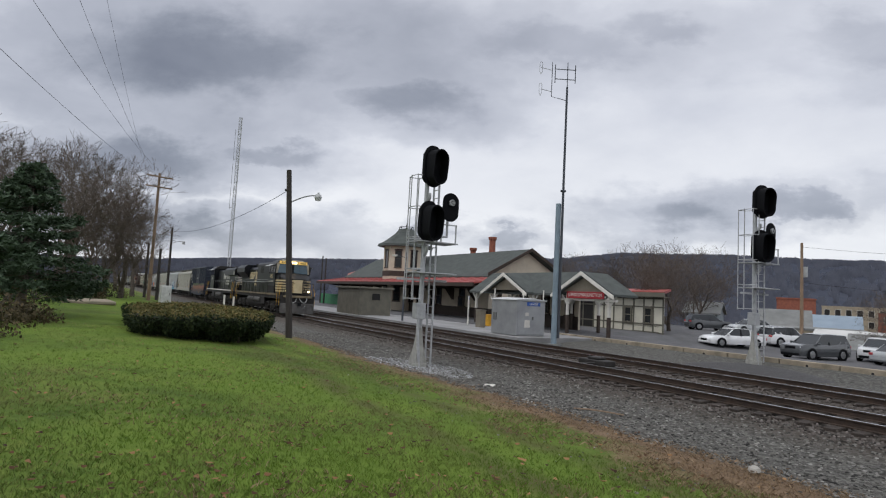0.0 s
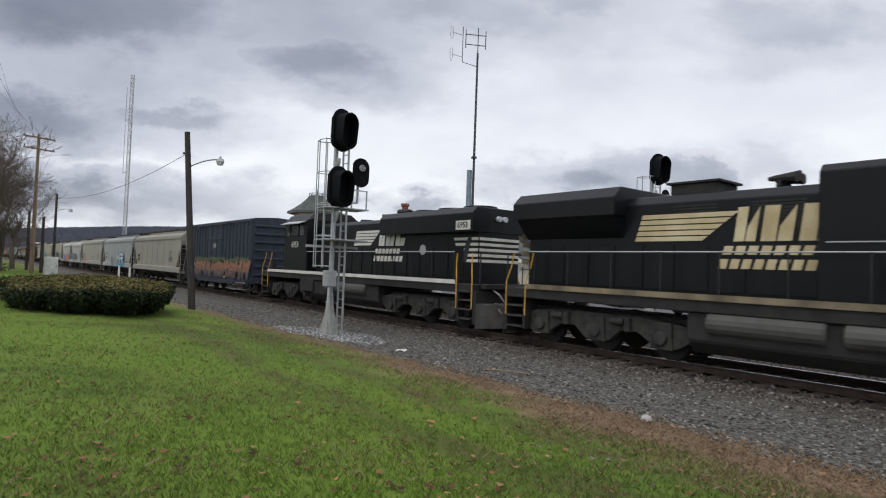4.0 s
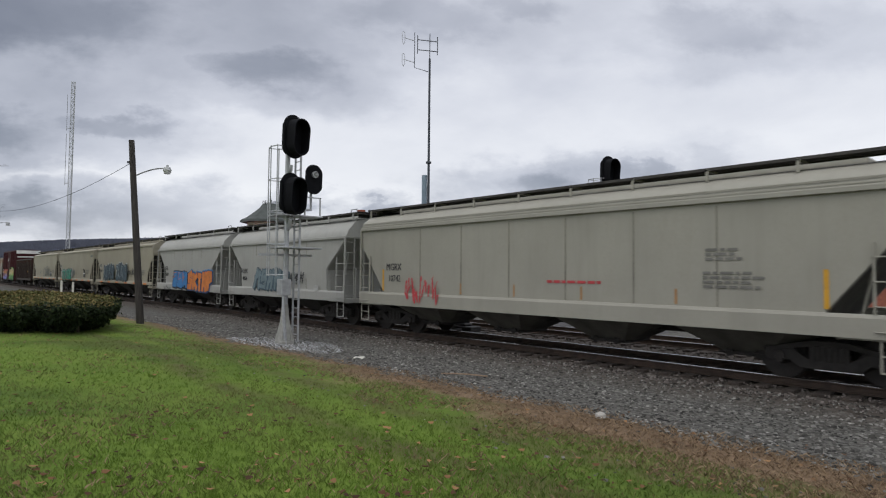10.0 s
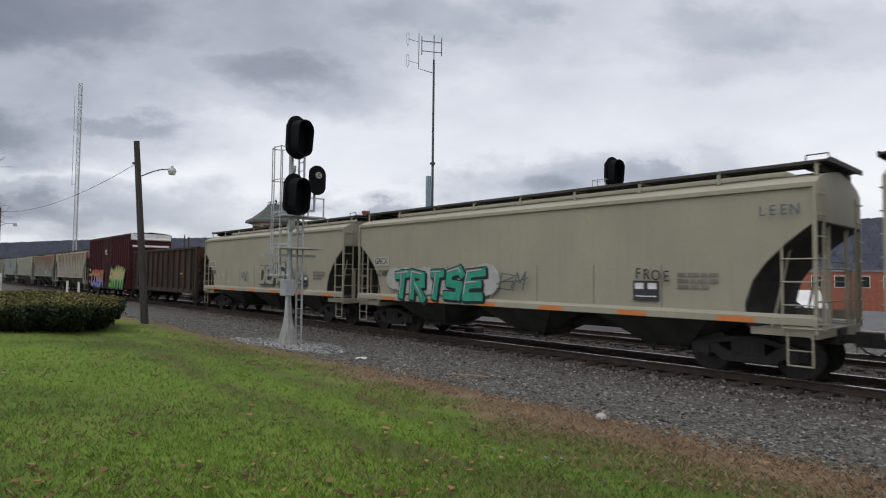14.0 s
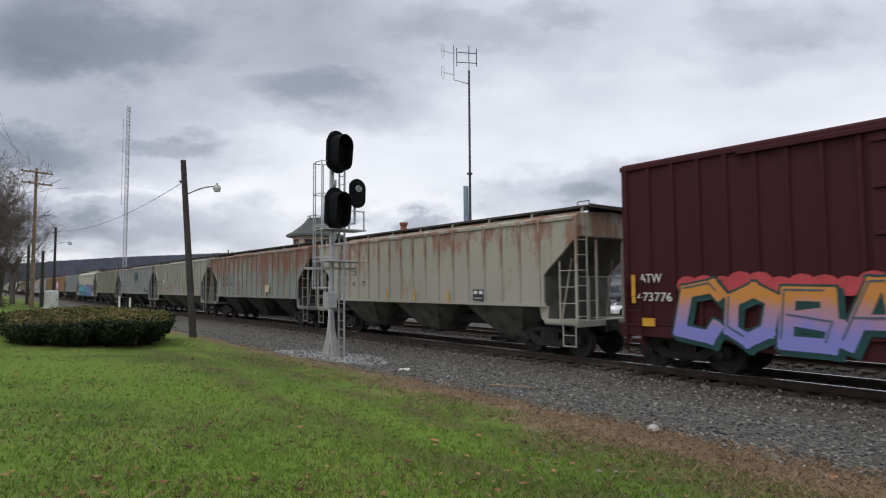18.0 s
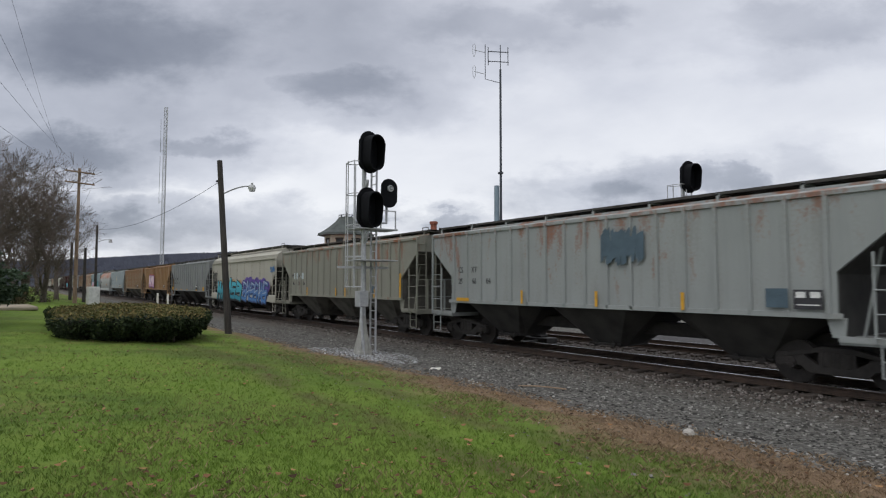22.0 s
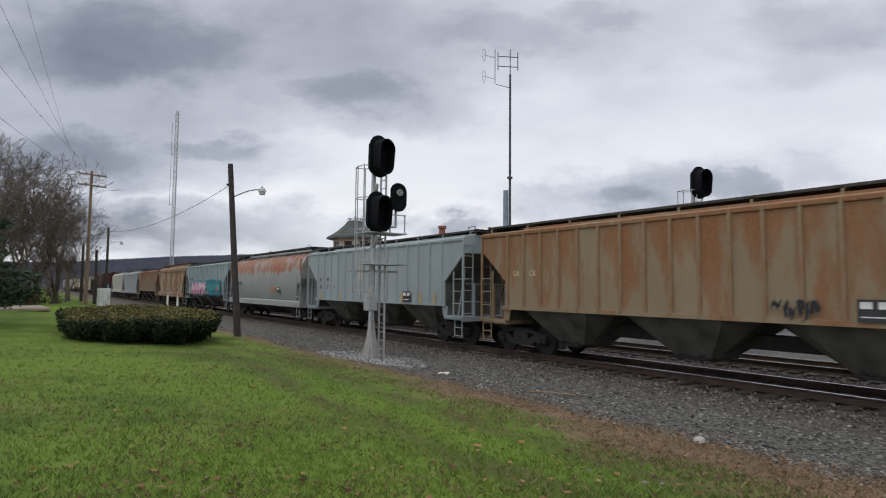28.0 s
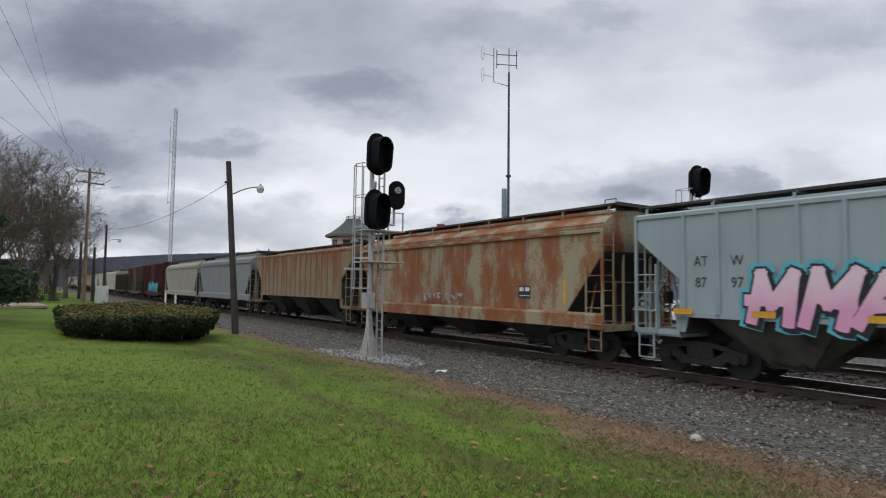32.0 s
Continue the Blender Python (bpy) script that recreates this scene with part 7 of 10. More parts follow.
    piece("canopy_fascia", MB().box(-94.0, -47.5, 30.95, 31.1, 3.3, 3.66).mesh("canopy_fascia"), "brown_trim", st)
    piece("canopy_soffit", MB().box(-94, -47.5, 31.1, 36, 3.36, 3.42).mesh("canopy_soffit"), "brown_trim", st)
    for i in range(10):
        piece("canopy_bracket", cached("cbr", lambda: MB().prism([(36.0, 1.9), (36.0, 3.4), (32.2, 3.4), (32.2, 3.25), (34.8, 3.1), (35.75, 1.9)], "x", -0.07, 0.07).mesh("canopy_bracket")), "brown_trim", st, shift(-92 + 4.7 * i, 0, 0))
    for i in range(24):
        piece("roof_rib", cached("rrib", lambda: MB().prism([(31.0, 3.74), (36.0, 4.57), (36.0, 4.62), (31.0, 3.79)], "x", -0.02, 0.02).mesh("roof_rib")), "red_roof", st, shift(-93 + 1.95 * i, 0, 0))
    for x, y, z in ((-66.5, 43.2, 8.9), (-59.5, 41.4, 9.75)):
        ch = piece("chimney", cached("chim", lambda: MB().cyl((0, 0, -2.6), (0, 0, -0.3), 0.42, 0.38, 10).mesh("chimney", 0.02)), "brick", st, shift(x, y, z))
        piece("chimney_cap", cached("chimcap", lambda: MB().cyl((0, 0, -0.35), (0, 0, 0), 0.5, 0.52, 10).mesh("chimney_cap", 0.02)), "brick", ch)
    return st


station()


def entrance_canopy():
    c = thing("entrance_canopy", "open timber platform shelter with two white-edged gables", "shelter")
    ze, zr = 2.85, 4.45
    gable_roof(c, -44.2, -32.6, 29.0, 33.4, ze, zr - 0.1, 0.3, "shingle", "x")
    for xc, half in ((-38.4, 2.7), (-29.6, 2.6)):
        gable_roof(c, xc - half, xc + half, 28.25, 30.2, 2.75, 4.1, 0.12, "shingle", "y", name="porch_roof")
        for s in (-1, 1):
            piece("bargeboard", cached(("barge", half, s), lambda: MB().prism([(s * (half + 0.36), 2.50), (s * (half + 0.36), 2.74), (0, 4.32), (0, 4.06)], "y", -0.06, 0.0).mesh("bargeboard")), "white_trim", c, shift(xc, 27.88, 0))
        piece("gable_board", cached(("gb", half), lambda: MB().prism([(-half + 0.35, 2.95), (half - 0.35, 2.95), (0, 4.0)], "y", 0, 0.05).mesh("gable_board")), "olive_pale", c, shift(xc, 28.35, 0))
    for x, y in ((-31.6, 28.6), (-27.7, 28.6), (-35.8, 28.9), (-41.0, 28.9), (-43.9, 29.1), (-43.9, 33.0), (-36, 33.0), (-33, 33.0)):
        ps = piece("post", cached("ps", lambda: MB().box(-0.09, 0.09, -0.09, 0.09, 0.05, 2.85).mesh("post", 0.015)), "white_trim", c, shift(x, y, 0))
        piece("post_foot", cached("psf", lambda: MB().box(-0.1, 0.1, -0.1, 0.1, 0.05, 1.35).mesh("post_foot", 0.012)), "brown_trim", ps)
        for s in (-1, 1):
            piece("knee_brace", cached(("kb", s), lambda: MB().prism([(0.0, 2.05), (0.1 * s, 2.05), (0.75 * s, 2.8), (0.6 * s, 2.8)], "y", -0.05, 0.05).mesh("knee_brace")), "white_trim", ps)
    piece("tie_beam", MB().box(-32.3, -27.0, 28.5, 28.66, 2.36, 2.50).mesh("tie_beam", 0.01), "white_trim", c)
    sg = piece("name_board", MB().box(-31.4, -27.9, 28.3, 28.36, 2.52, 2.98).mesh("name_board", 0.01), "sign_red", c, None, "red station name board")
    piece("name_letters", text_mesh("name_letters", "LEWISTOWN JUNCTION", 0.33, 0.002, 0.004, 0.86), "white_trim", sg, shift(-29.65, 28.29, 2.75))
    piece("back_wall", MB().box(-44, -35.5, 33.3, 33.5, 0.05, 2.9).mesh("back_wall"), "cream", c)
    piece("wainscot", MB().box(-44, -35.5, 33.26, 33.3, 0.05, 1.1).mesh("wainscot"), "brown_trim", c)
    for x in (-42.5, -39.5, -36.5):
        sash(c, x, 33.28, 1.2, 0.9, 1.4)
    piece("notice", MB().box(-37.6, -37.1, 28.72, 28.75, 1.5, 2.3).mesh("notice"), "white_trim", c, None, "small white notice")


entrance_canopy()


def timbered_wing():
    w = thing("timbered_wing", "low half-timbered wing with a red roof and dark framing", "building")
    x0, x1, y0, y1 = -46.0, -33.2, 40.6, 43.8
    piece("wall", MB().prism([(x0, y0), (x1, y0), (x1 - 2.6, y1), (x0, y1)], "z", -0.2, 3.0).mesh("wall"), "cream_pale", w)
    piece("roof", MB().loft([[(x0, y0 - 0.7, z), (x1 + 0.55, y0 - 0.7, z), (x1 - 1.9, y1, z + 0.35), (x0, y1, z + 0.35)] for z in (3.3, 3.5)]).mesh("roof", 0.01), "red_roof", w)
    piece("fascia", MB().box(x0, x1 + 0.55, y0 - 0.72, y0 - 0.62, 3.05, 3.42).mesh("fascia"), "olive", w)
    piece("eave_boards", MB().box(x0, x1 + 0.5, y0 - 0.62, y0, 3.0, 3.06).mesh("eave_boards"), "olive", w)
    for x in (-45.9, -44, -42.6, -41.2, -39.9, -38.7, -37.6, -36.4, -35.3, -34.3, -33.28):
        piece("stud", cached("stud", lambda: MB().box(-0.07, 0.07, -0.05, 0.0, -0.1, 3.0).mesh("stud")), "olive", w, shift(x, y0, 0))
    for z in (0.75, 2.2, 2.92, 0.05):
        piece("rail_board", cached("rb", lambda: MB().box(x0, x1, -0.045, 0.0, -0.06, 0.06).mesh("rail_board")), "olive", w, shift(0, y0, z))
    for x in (-37.0, -34.8):
        sash(w, x, y0 - 0.05, 0.85, 0.75, 1.25, frame="olive")
    # the wall is solid here; a thin dark panel paints the open bay's shade
    piece("open_bay", MB().box(-45.8, -41.3, y0 - 0.03, y0 - 0.004, 0.1, 2.85).mesh("open_bay"), "dark_inside", w, None, "flat dark panel standing for the shaded open waiting area")
    for s in (0.55, 1.0):
        piece("hand_rail", cached("hr", lambda: MB().cyl((-36.2, 40.2, 0), (-33.4, 40.2, 0), 0.025, n=6).mesh("hand_rail")), "olive", w, shift(0, 0, s - 0.4))


timbered_wing()


def equipment_house():
    e = thing("signal_equipment_house", "dull aluminium signal equipment case with a blue name plate", "equipment case", shift(0, 0, 0))
    x0, x1, y0, y1 = -31.0, -28.4, 21.7, 23.9
    piece("case", MB().box(x0, x1, y0, y1, 0.05, 2.18).mesh("case", 0.03), "sheet_metal", e)
    piece("case_roof", MB().prism([(y0 - 0.08, 2.16), (y1 + 0.08, 2.16), (y1 + 0.05, 2.22), ((y0 + y1) / 2, 2.33), (y0 - 0.05, 2.22)], "x", x0 - 0.08, x1 + 0.08).mesh("case_roof", 0.01), "sheet_pale", e)
    piece("plinth", MB().box(x0 + 0.1, x1 - 0.1, y0 + 0.1, y1 - 0.1, -0.4, 0.05).mesh("plinth"), "concrete", e)
    d = piece("door", MB().box(x1, x1 + 0.03, y0 + 0.08, y1 - 0.12, 0.15, 2.05).mesh("door", 0.008), "sheet_metal", e)
    piece("door_handle", MB().box(x1 + 0.03, x1 + 0.09, 22.85, 22.93, 1.0, 1.2).mesh("door_handle"), "galv_dark", d)
    for z0, z1, ya, yb in ((0.55, 1.0, 22.3, 22.7), (1.25, 1.45, 22.35, 22.6)):
        piece("notice", cached(("nt", z0), lambda: MB().box(x1 + 0.03, x1 + 0.036, ya, yb, z0, z1).mesh("notice")), "white_trim", d)
    nm = piece("name_plate", MB().box(x1 + 0.03, x1 + 0.045, 22.45, 23.45, 1.85, 2.08).mesh("name_plate"), "sign_blue", e)
    piece("name_letters", text_mesh("name_letters", "LEWIS", 0.21, 0.002, 0.003, 1.1), "white_trim", nm, shift(x1 + 0.05, 22.95, 1.965) @ pose(0, 0, 0, 0, 0, 90))
    piece("side_vent", MB().box(x0 + 0.25, x0 + 0.6, y0 - 0.06, y0, 0.9, 1.35).mesh("side_vent", 0.01), "galv_dark", e)
    for x, y in ((x0 + 0.15, y0 + 0.1), (x1 - 0.1, y1 - 0.1)):
        piece("vent_pipe", cached("vp", lambda: MB().cyl((0, 0, 2.1), (0, 0, 2.85), 0.035, n=8).mesh("vent_pipe")), "white_trim", e, shift(x, y, 0))
    piece("dome_antenna", MB().cyl((-29.2, 22.8, 2.3), (-29.2, 22.8, 2.55), 0.04, n=8).cyl((-29.2, 22.8, 2.5), (-29.2, 22.8, 2.66), 0.1, 0.04, 10).mesh("dome_antenna"), "white_trim", e)


equipment_house()

hut = thing("lineside_hut", "flat-roofed olive-grey lineside hut on the platform", "hut")
piece("walls", MB().box(-58.5, -52.6, 21.6, 24.9, 0.0, 2.55).mesh("walls", 0.02), "olive", hut)
piece("flat_roof", MB().box(-58.7, -52.4, 21.4, 25.1, 2.55, 2.72).mesh("flat_roof", 0.02), "olive", hut)
piece("louvre", MB().box(-52.6, -52.56, 22.9, 23.7, 1.5, 2.1).mesh("louvre"), "dark_inside", hut)
piece("door", MB().box(-52.6, -52.55, 21.75, 22.4, 0.05, 2.1).mesh("door", 0.01), "olive", hut)


def small_box(name, label, cat, x, y, z0, sx, sy, sz, mat, turn=0, top=None):
    t = thing(name, label, cat, pose(x, y, z0, 0, 0, turn))
    piece("body", MB().box(-sx / 2, sx / 2, -sy / 2, sy / 2, 0, sz).mesh("body", 0.02), mat, t)
    piece("lid", MB().box(-sx / 2 - 0.03, sx / 2 + 0.03, -sy / 2 - 0.03, sy / 2 + 0.03, sz, sz + 0.06).mesh("lid", 0.01), top or mat, t)
    return t


q = rel(-57.2, 49)
sb = thing("information_sign", "white platform information board on two legs", "sign", pose(q.x, q.y, 0.03, 0, 0, -35))
piece("panel", MB().box(-0.75, 0.75, -0.04, 0.04, 0.55, 2.15).mesh("panel", 0.01), "white_trim", sb)
piece("header", MB().box(-0.75, 0.75, -0.05, 0.05, 2.0, 2.3).mesh("header", 0.01), "sign_blue", sb)
for s in (-0.8, 0.8):
    piece("leg", MB().box(s - 0.04, s + 0.04, -0.04, 0.04, 0, 2.3).mesh("leg"), "white_trim", sb)
small_box("utility_cabinet", "beige platform utility cabinet", "cabinet", *rel(-56.0, 44.5).xy, 0.03, 0.6, 0.5, 1.25, "olive_pale")
small_box("grit_bin", "yellow lidded grit bin on the platform", "bin", *rel(-55.2, 47.5).xy, 0.03, 0.9, 0.7, 0.85, "yellow_paint")
lp = rel(-63.5, 49)
lpo = thing("platform_lamp", "slim platform lamp on a dark post", "street lamp", shift(lp.x, lp.y, 0.03))
piece("post", MB().cyl((0, 0, 0), (0, 0, 5.7), 0.09, 0.06, 8).mesh("post"), "mast_dark", lpo)
piece("arm", MB().cyl((0, 0, 5.2), (-0.9, -0.5, 5.35), 0.03, n=6).mesh("arm"), "mast_dark", lpo)
piece("lamp_head", MB().box(-1.3, -0.8, -0.65, -0.35, 5.28, 5.42).mesh("lamp_head", 0.02), "white_trim", lpo)
sg2 = rel(-67.8, 100)
silo = thing("storage_building", "white storage building with a rounded red top", "building", shift(sg2.x, sg2.y, -0.5))
piece("wall", MB().box(-6, 4, -1, 9, 0, 5.0).mesh("wall"), "white_trim", silo)
piece("dome", MB().loft([[(q2 * math.cos(a) - 4, q2 * math.sin(a) + 2, z) for a in np.linspace(0, 6.283, 16, endpoint=False)] for q2, z in ((2.6, 0), (2.6, 5.2), (2.2, 5.9), (1.2, 6.3), (0.1, 6.4))]).mesh("dome", smooth=True), "red_pale", silo)
piece("fence", MB().box(-7, 9, -4.1, -4, 0, 2.2).mesh("fence"), "green_paint", silo)


# ---- plants ----
M["bark"] = plain("grey_brown_bark", (0.105, 0.085, 0.070), (0.06, 0.05, 0.042), 5, 0.95, 0, 0.4)
M["twig"] = plain("thin_twigs", (0.12, 0.095, 0.078), (0.075, 0.06, 0.05), 3, 0.95, 0, 0)
# the far twigs' colour has blue distance haze mixed in
M["twig_far"] = plain("haze_tinted_bare_woods", (0.118, 0.126, 0.158), (0.084, 0.091, 0.118), 0.05, 0.95, 0, 0)
M["needle"] = island("spruce_needles", [(0.0, (0.030, 0.050, 0.026)), (0.5, (0.055, 0.085, 0.050)), (1.0, (0.095, 0.130, 0.090))])
# hedge side leaves are much darker; the top leaves are paler and browner
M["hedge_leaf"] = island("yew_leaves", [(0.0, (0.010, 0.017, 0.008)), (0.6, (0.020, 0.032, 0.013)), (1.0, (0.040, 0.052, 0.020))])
M["hedge_top"] = island("paler_brown_hedge_tips", [(0.0, (0.05, 0.06, 0.018)), (0.5, (0.10, 0.095, 0.032)), (1.0, (0.17, 0.125, 0.05))])
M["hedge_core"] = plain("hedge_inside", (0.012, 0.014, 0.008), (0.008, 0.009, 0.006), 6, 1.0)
M["shrub"] = island("dry_shrub_leaves", [(0.0, (0.035, 0.030, 0.018)), (0.5, (0.065, 0.055, 0.028)), (1.0, (0.10, 0.075, 0.04))])


def leaf_cloud(points, normals, size, rng, squash=0.5):
    """Small four-cornered leaves at points, roughly along the normals."""
    n = len(points)
    a = rng.normal(size=(n, 3))
    a -= normals * (a * normals).sum(1, keepdims=True) * 0.4
    a /= np.linalg.norm(a, axis=1, keepdims=True) + 1e-9
    b = np.cross(a, rng.normal(size=(n, 3)))
    b /= np.linalg.norm(b, axis=1, keepdims=True) + 1e-9
    s = size * rng.uniform(0.6, 1.3, (n, 1))
    p = np.asarray(points)
    vs = np.stack([p - a * s, p - b * s * squash, p + a * s, p + b * s * squash], 1).reshape(-1, 3)
    return vs, np.arange(4 * n).reshape(n, 4)


def bulk_mesh(name, vs, fs):
    me = bpy.data.meshes.new(name)
    vs, fs = np.asarray(vs, np.float32), np.asarray(fs, np.int32)
    me.vertices.add(len(vs))
    me.vertices.foreach_set("co", vs.ravel())
    me.loops.add(fs.size)
    me.loops.foreach_set("vertex_index", fs.ravel())
    me.polygons.add(len(fs))
    me.polygons.foreach_set("loop_start", np.arange(len(fs), dtype=np.int32) * fs.shape[1])
    me.update(calc_edges=True)
    return me


def clipped_hedge():
    rng = np.random.default_rng(4)
    cx, cy, hx, hy = -25.2, 3.40, 5.35, 2.4
    zb = 0.2
    t = thing("clipped_hedge", "low wide clipped yew hedge with paler olive-brown top on the lawn", "hedge", shift(cx, cy, zb))

    def shell(a, v):
        """v from 0 at the foot to 1 at the rim; past 1 the top closes."""
        p = 3.2
        c, s = np.cos(a), np.sin(a)
        k = (np.abs(c) ** p + np.abs(s) ** p) ** (-1 / p)
        flare = np.where(v <= 1, 0.78 + 0.22 * np.sin(np.clip(v, 0, 1) * 1.7), (2 - v) * 0.995)
        wob = 1 + 0.05 * np.sin(5 * a + 1.0) + 0.035 * np.sin(11 * a) + 0.02 * np.sin(23 * a + 2)
        z = np.where(v <= 1, 0.04 + 0.80 * v, 0.84 + 0.24 * np.clip(v - 1, 0, 1) ** 0.6) + 0.04 * np.sin(4 * a + 2) * np.clip(v, 0, 1) * np.clip(2 - v, 0, 1)
        return np.stack([hx * k * c * flare * wob, hy * k * s * flare * wob, z], -1)

    aa = np.linspace(0, 2 * np.pi, 64, endpoint=False)
    rings = [[tuple(q) for q in shell(aa, np.full(64, v)) * np.array([0.97, 0.97, 0.96])] for v in (0.02, 0.3, 0.6, 0.9, 1.0, 1.1, 1.35, 1.7, 1.97)]
    # near-black solid body fills the hedge behind its leaves
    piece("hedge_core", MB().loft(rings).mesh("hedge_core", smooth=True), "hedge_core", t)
    a, v = rng.uniform(0, 2 * np.pi, 16000), rng.uniform(0.0, 1.02, 16000)
    p = shell(a, v) + rng.normal(0, 0.06, (16000, 3))
    n = np.stack([np.cos(a), np.sin(a), 0 * a], -1)
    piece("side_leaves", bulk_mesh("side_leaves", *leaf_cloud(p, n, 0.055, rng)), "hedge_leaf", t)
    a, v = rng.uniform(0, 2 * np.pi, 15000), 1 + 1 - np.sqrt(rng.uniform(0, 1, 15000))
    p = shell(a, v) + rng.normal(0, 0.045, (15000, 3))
    piece("top_leaves", bulk_mesh("top_leaves", *leaf_cloud(p, np.tile([0, 0, 1.0], (15000, 1)), 0.05, rng)), "hedge_top", t, None, "paler olive-brown clipped top")
    for k in range(7):
        piece("stem", cached("hstem", lambda: MB().cyl((0, 0, -0.2), (0, 0, 0.3), 0.05, 0.04, 6).mesh("stem")), "bark", t, shift(-4.5 + 1.5 * k, (-1) ** k * 0.8, 0))


clipped_hedge()


def spruce(x, y, h, rad, seed):
    rng = np.random.default_rng(seed)
    t = thing("spruce_tree", "dense dark blue-green spruce on the lawn's edge", "tree", shift(x, y, ground_z(x, y)), "trees")
    piece("trunk", MB().cyl((0, 0, -0.2), (0, 0, h * 0.97), 0.22, 0.02, 8).mesh("trunk"), "bark", t)
    br, pts, nrm = MB(), [], []
    for i in range(170):
        u = rng.uniform(0.03, 0.98) ** 0.9
        z = 0.25 + h * u * 0.95
        L = rad * (1 - u) ** 0.75 * rng.uniform(0.72, 1.12) + 0.15
        a = rng.uniform(0, 2 * np.pi)
        d = np.array([math.cos(a), math.sin(a), rng.uniform(-0.28, 0.05)])
        p0 = np.array([0, 0, z])
        end = p0 + d * L + np.array([0, 0, 0.12 * L])
        br.cyl(tuple(p0), tuple(end), 0.03 * (1 - u) + 0.008, 0.006, 4, False)
        m = int(26 + 60 * L)
        s = np.sqrt(rng.uniform(0.05, 1.05, m))[:, None]
        side = np.cross(d, [0, 0, 1.0])
        p = p0 + d * L * s + np.array([0, 0, 0.12 * L]) * s ** 2 + side * rng.normal(0, 0.22, (m, 1)) * L * (1.1 - s) + rng.normal(0, 0.07, (m, 3)) - np.array([0, 0, 0.1]) * rng.uniform(0, 1, (m, 1))
        pts.append(p)
        nrm.append(np.tile([0, 0, 1.0], (m, 1)))
    piece("branches", br.mesh("branches"), "bark", t)
    pts, nrm = np.concatenate(pts), np.concatenate(nrm)
    piece("needle_sprays", bulk_mesh("needle_sprays", *leaf_cloud(pts, nrm, 0.13, rng, 0.28)), "needle", t)


spruce(-29.0, -2.6, 6.3, 3.2, 2)


def bare_tree_mesh(h, seed, depth=6, spread=0.86, fine=0.006):
    rng = random.Random(seed)
    trunk, twigs = MB(), MB()

    def grow(p, d, L, r, k):
        steps = 3 if k > 2 else 2
        for i in range(steps):
            nd = (d + Vector((rng.gauss(0, 0.13), rng.gauss(0, 0.13), rng.gauss(0.03, 0.08)))).normalized()
            e = p + nd * (L / steps)
            r2 = max(fine, r * (0.86 if i < steps - 1 else 0.72))
            (trunk if k >= depth - 2 else twigs).cyl(p, e, r, r2, 6 if k >= depth - 1 else (4 if k > 2 else 3), False)
            p, d, r = e, nd, r2
            if k > 0 and i < steps - 1 and rng.random() < 0.75:
                branch(p, d, L * rng.uniform(0.5, 0.7), r * 0.55, k - 1)
        if k > 0:
            for _ in range(rng.choice((2, 3)) if k > 1 else 3):
                branch(p, d, L * rng.uniform(0.62, 0.84), r * rng.uniform(0.6, 0.8), k - 1)

    def branch(p, d, L, r, k):
        a = rng.uniform(0, 2 * math.pi)
        o = d.orthogonal().normalized()
        side = (o * math.cos(a) + d.cross(o) * math.sin(a))
        s = rng.uniform(0.5, 1.3) * spread
        grow(p, (d + side * s + Vector((0, 0, 0.10))).normalized(), L, max(fine, r), k)

    grow(Vector((0, 0, -0.2)), Vector((0, 0, 1)), h * 0.27, h * 0.020, depth)
    return trunk.mesh("trunk", smooth=True), twigs.mesh("crown")


TREES = [bare_tree_mesh(10, s, 6) for s in (3, 8, 14)]


def bare_tree(x, y, h, k, turn, label="leafless tree with a fine spreading crown", far=False):
    z = ground_z(x, y)
    t = thing("bare_tree", label, "tree", pose(x, y, z, 0, 0, turn) @ Matrix.Diagonal((h / 9, h / 9, h / 9, 1)), "trees")
    piece("trunk", TREES[k][0], "bark", t)
    piece("crown", TREES[k][1], "twig", t)


trng = random.Random(6)
for i, (a, r, h) in enumerate(((-88.2, 58, 11.5), (-89.5, 66, 14), (-91.3, 58, 14.5), (-87.3, 72, 11), (-93.5, 52, 13), (-95.8, 40, 10), (-98.5, 36, 11), (-92.4, 76, 15), (-90.2, 84, 14), (-97, 60, 14), (-88.6, 96, 13))):
    q = rel(a, r)
    bare_tree(q.x, q.y, h, i % 3, trng.uniform(0, 360))
# trees behind the station and down in the valley
for i, (a, r, h) in enumerate(((-49.5, 75, 9), (-47.2, 80, 10.5), (-45.8, 90, 10), (-39.7, 57, 7.5), (-38.8, 60, 9.5), (-40.8, 64, 10.5), (-42.4, 78, 12), (-37.0, 82, 13), (-35.8, 88, 12), (-41.5, 95, 13), (-23.0, 62, 7.5), (-21.5, 55, 7), (-44, 110, 14), (-39.5, 115, 14))):
    q = rel(a, r)
    bare_tree(q.x, q.y, h, (i + 1) % 3, trng.uniform(0, 360), "leafless tree with reddish-brown twigs below the station")


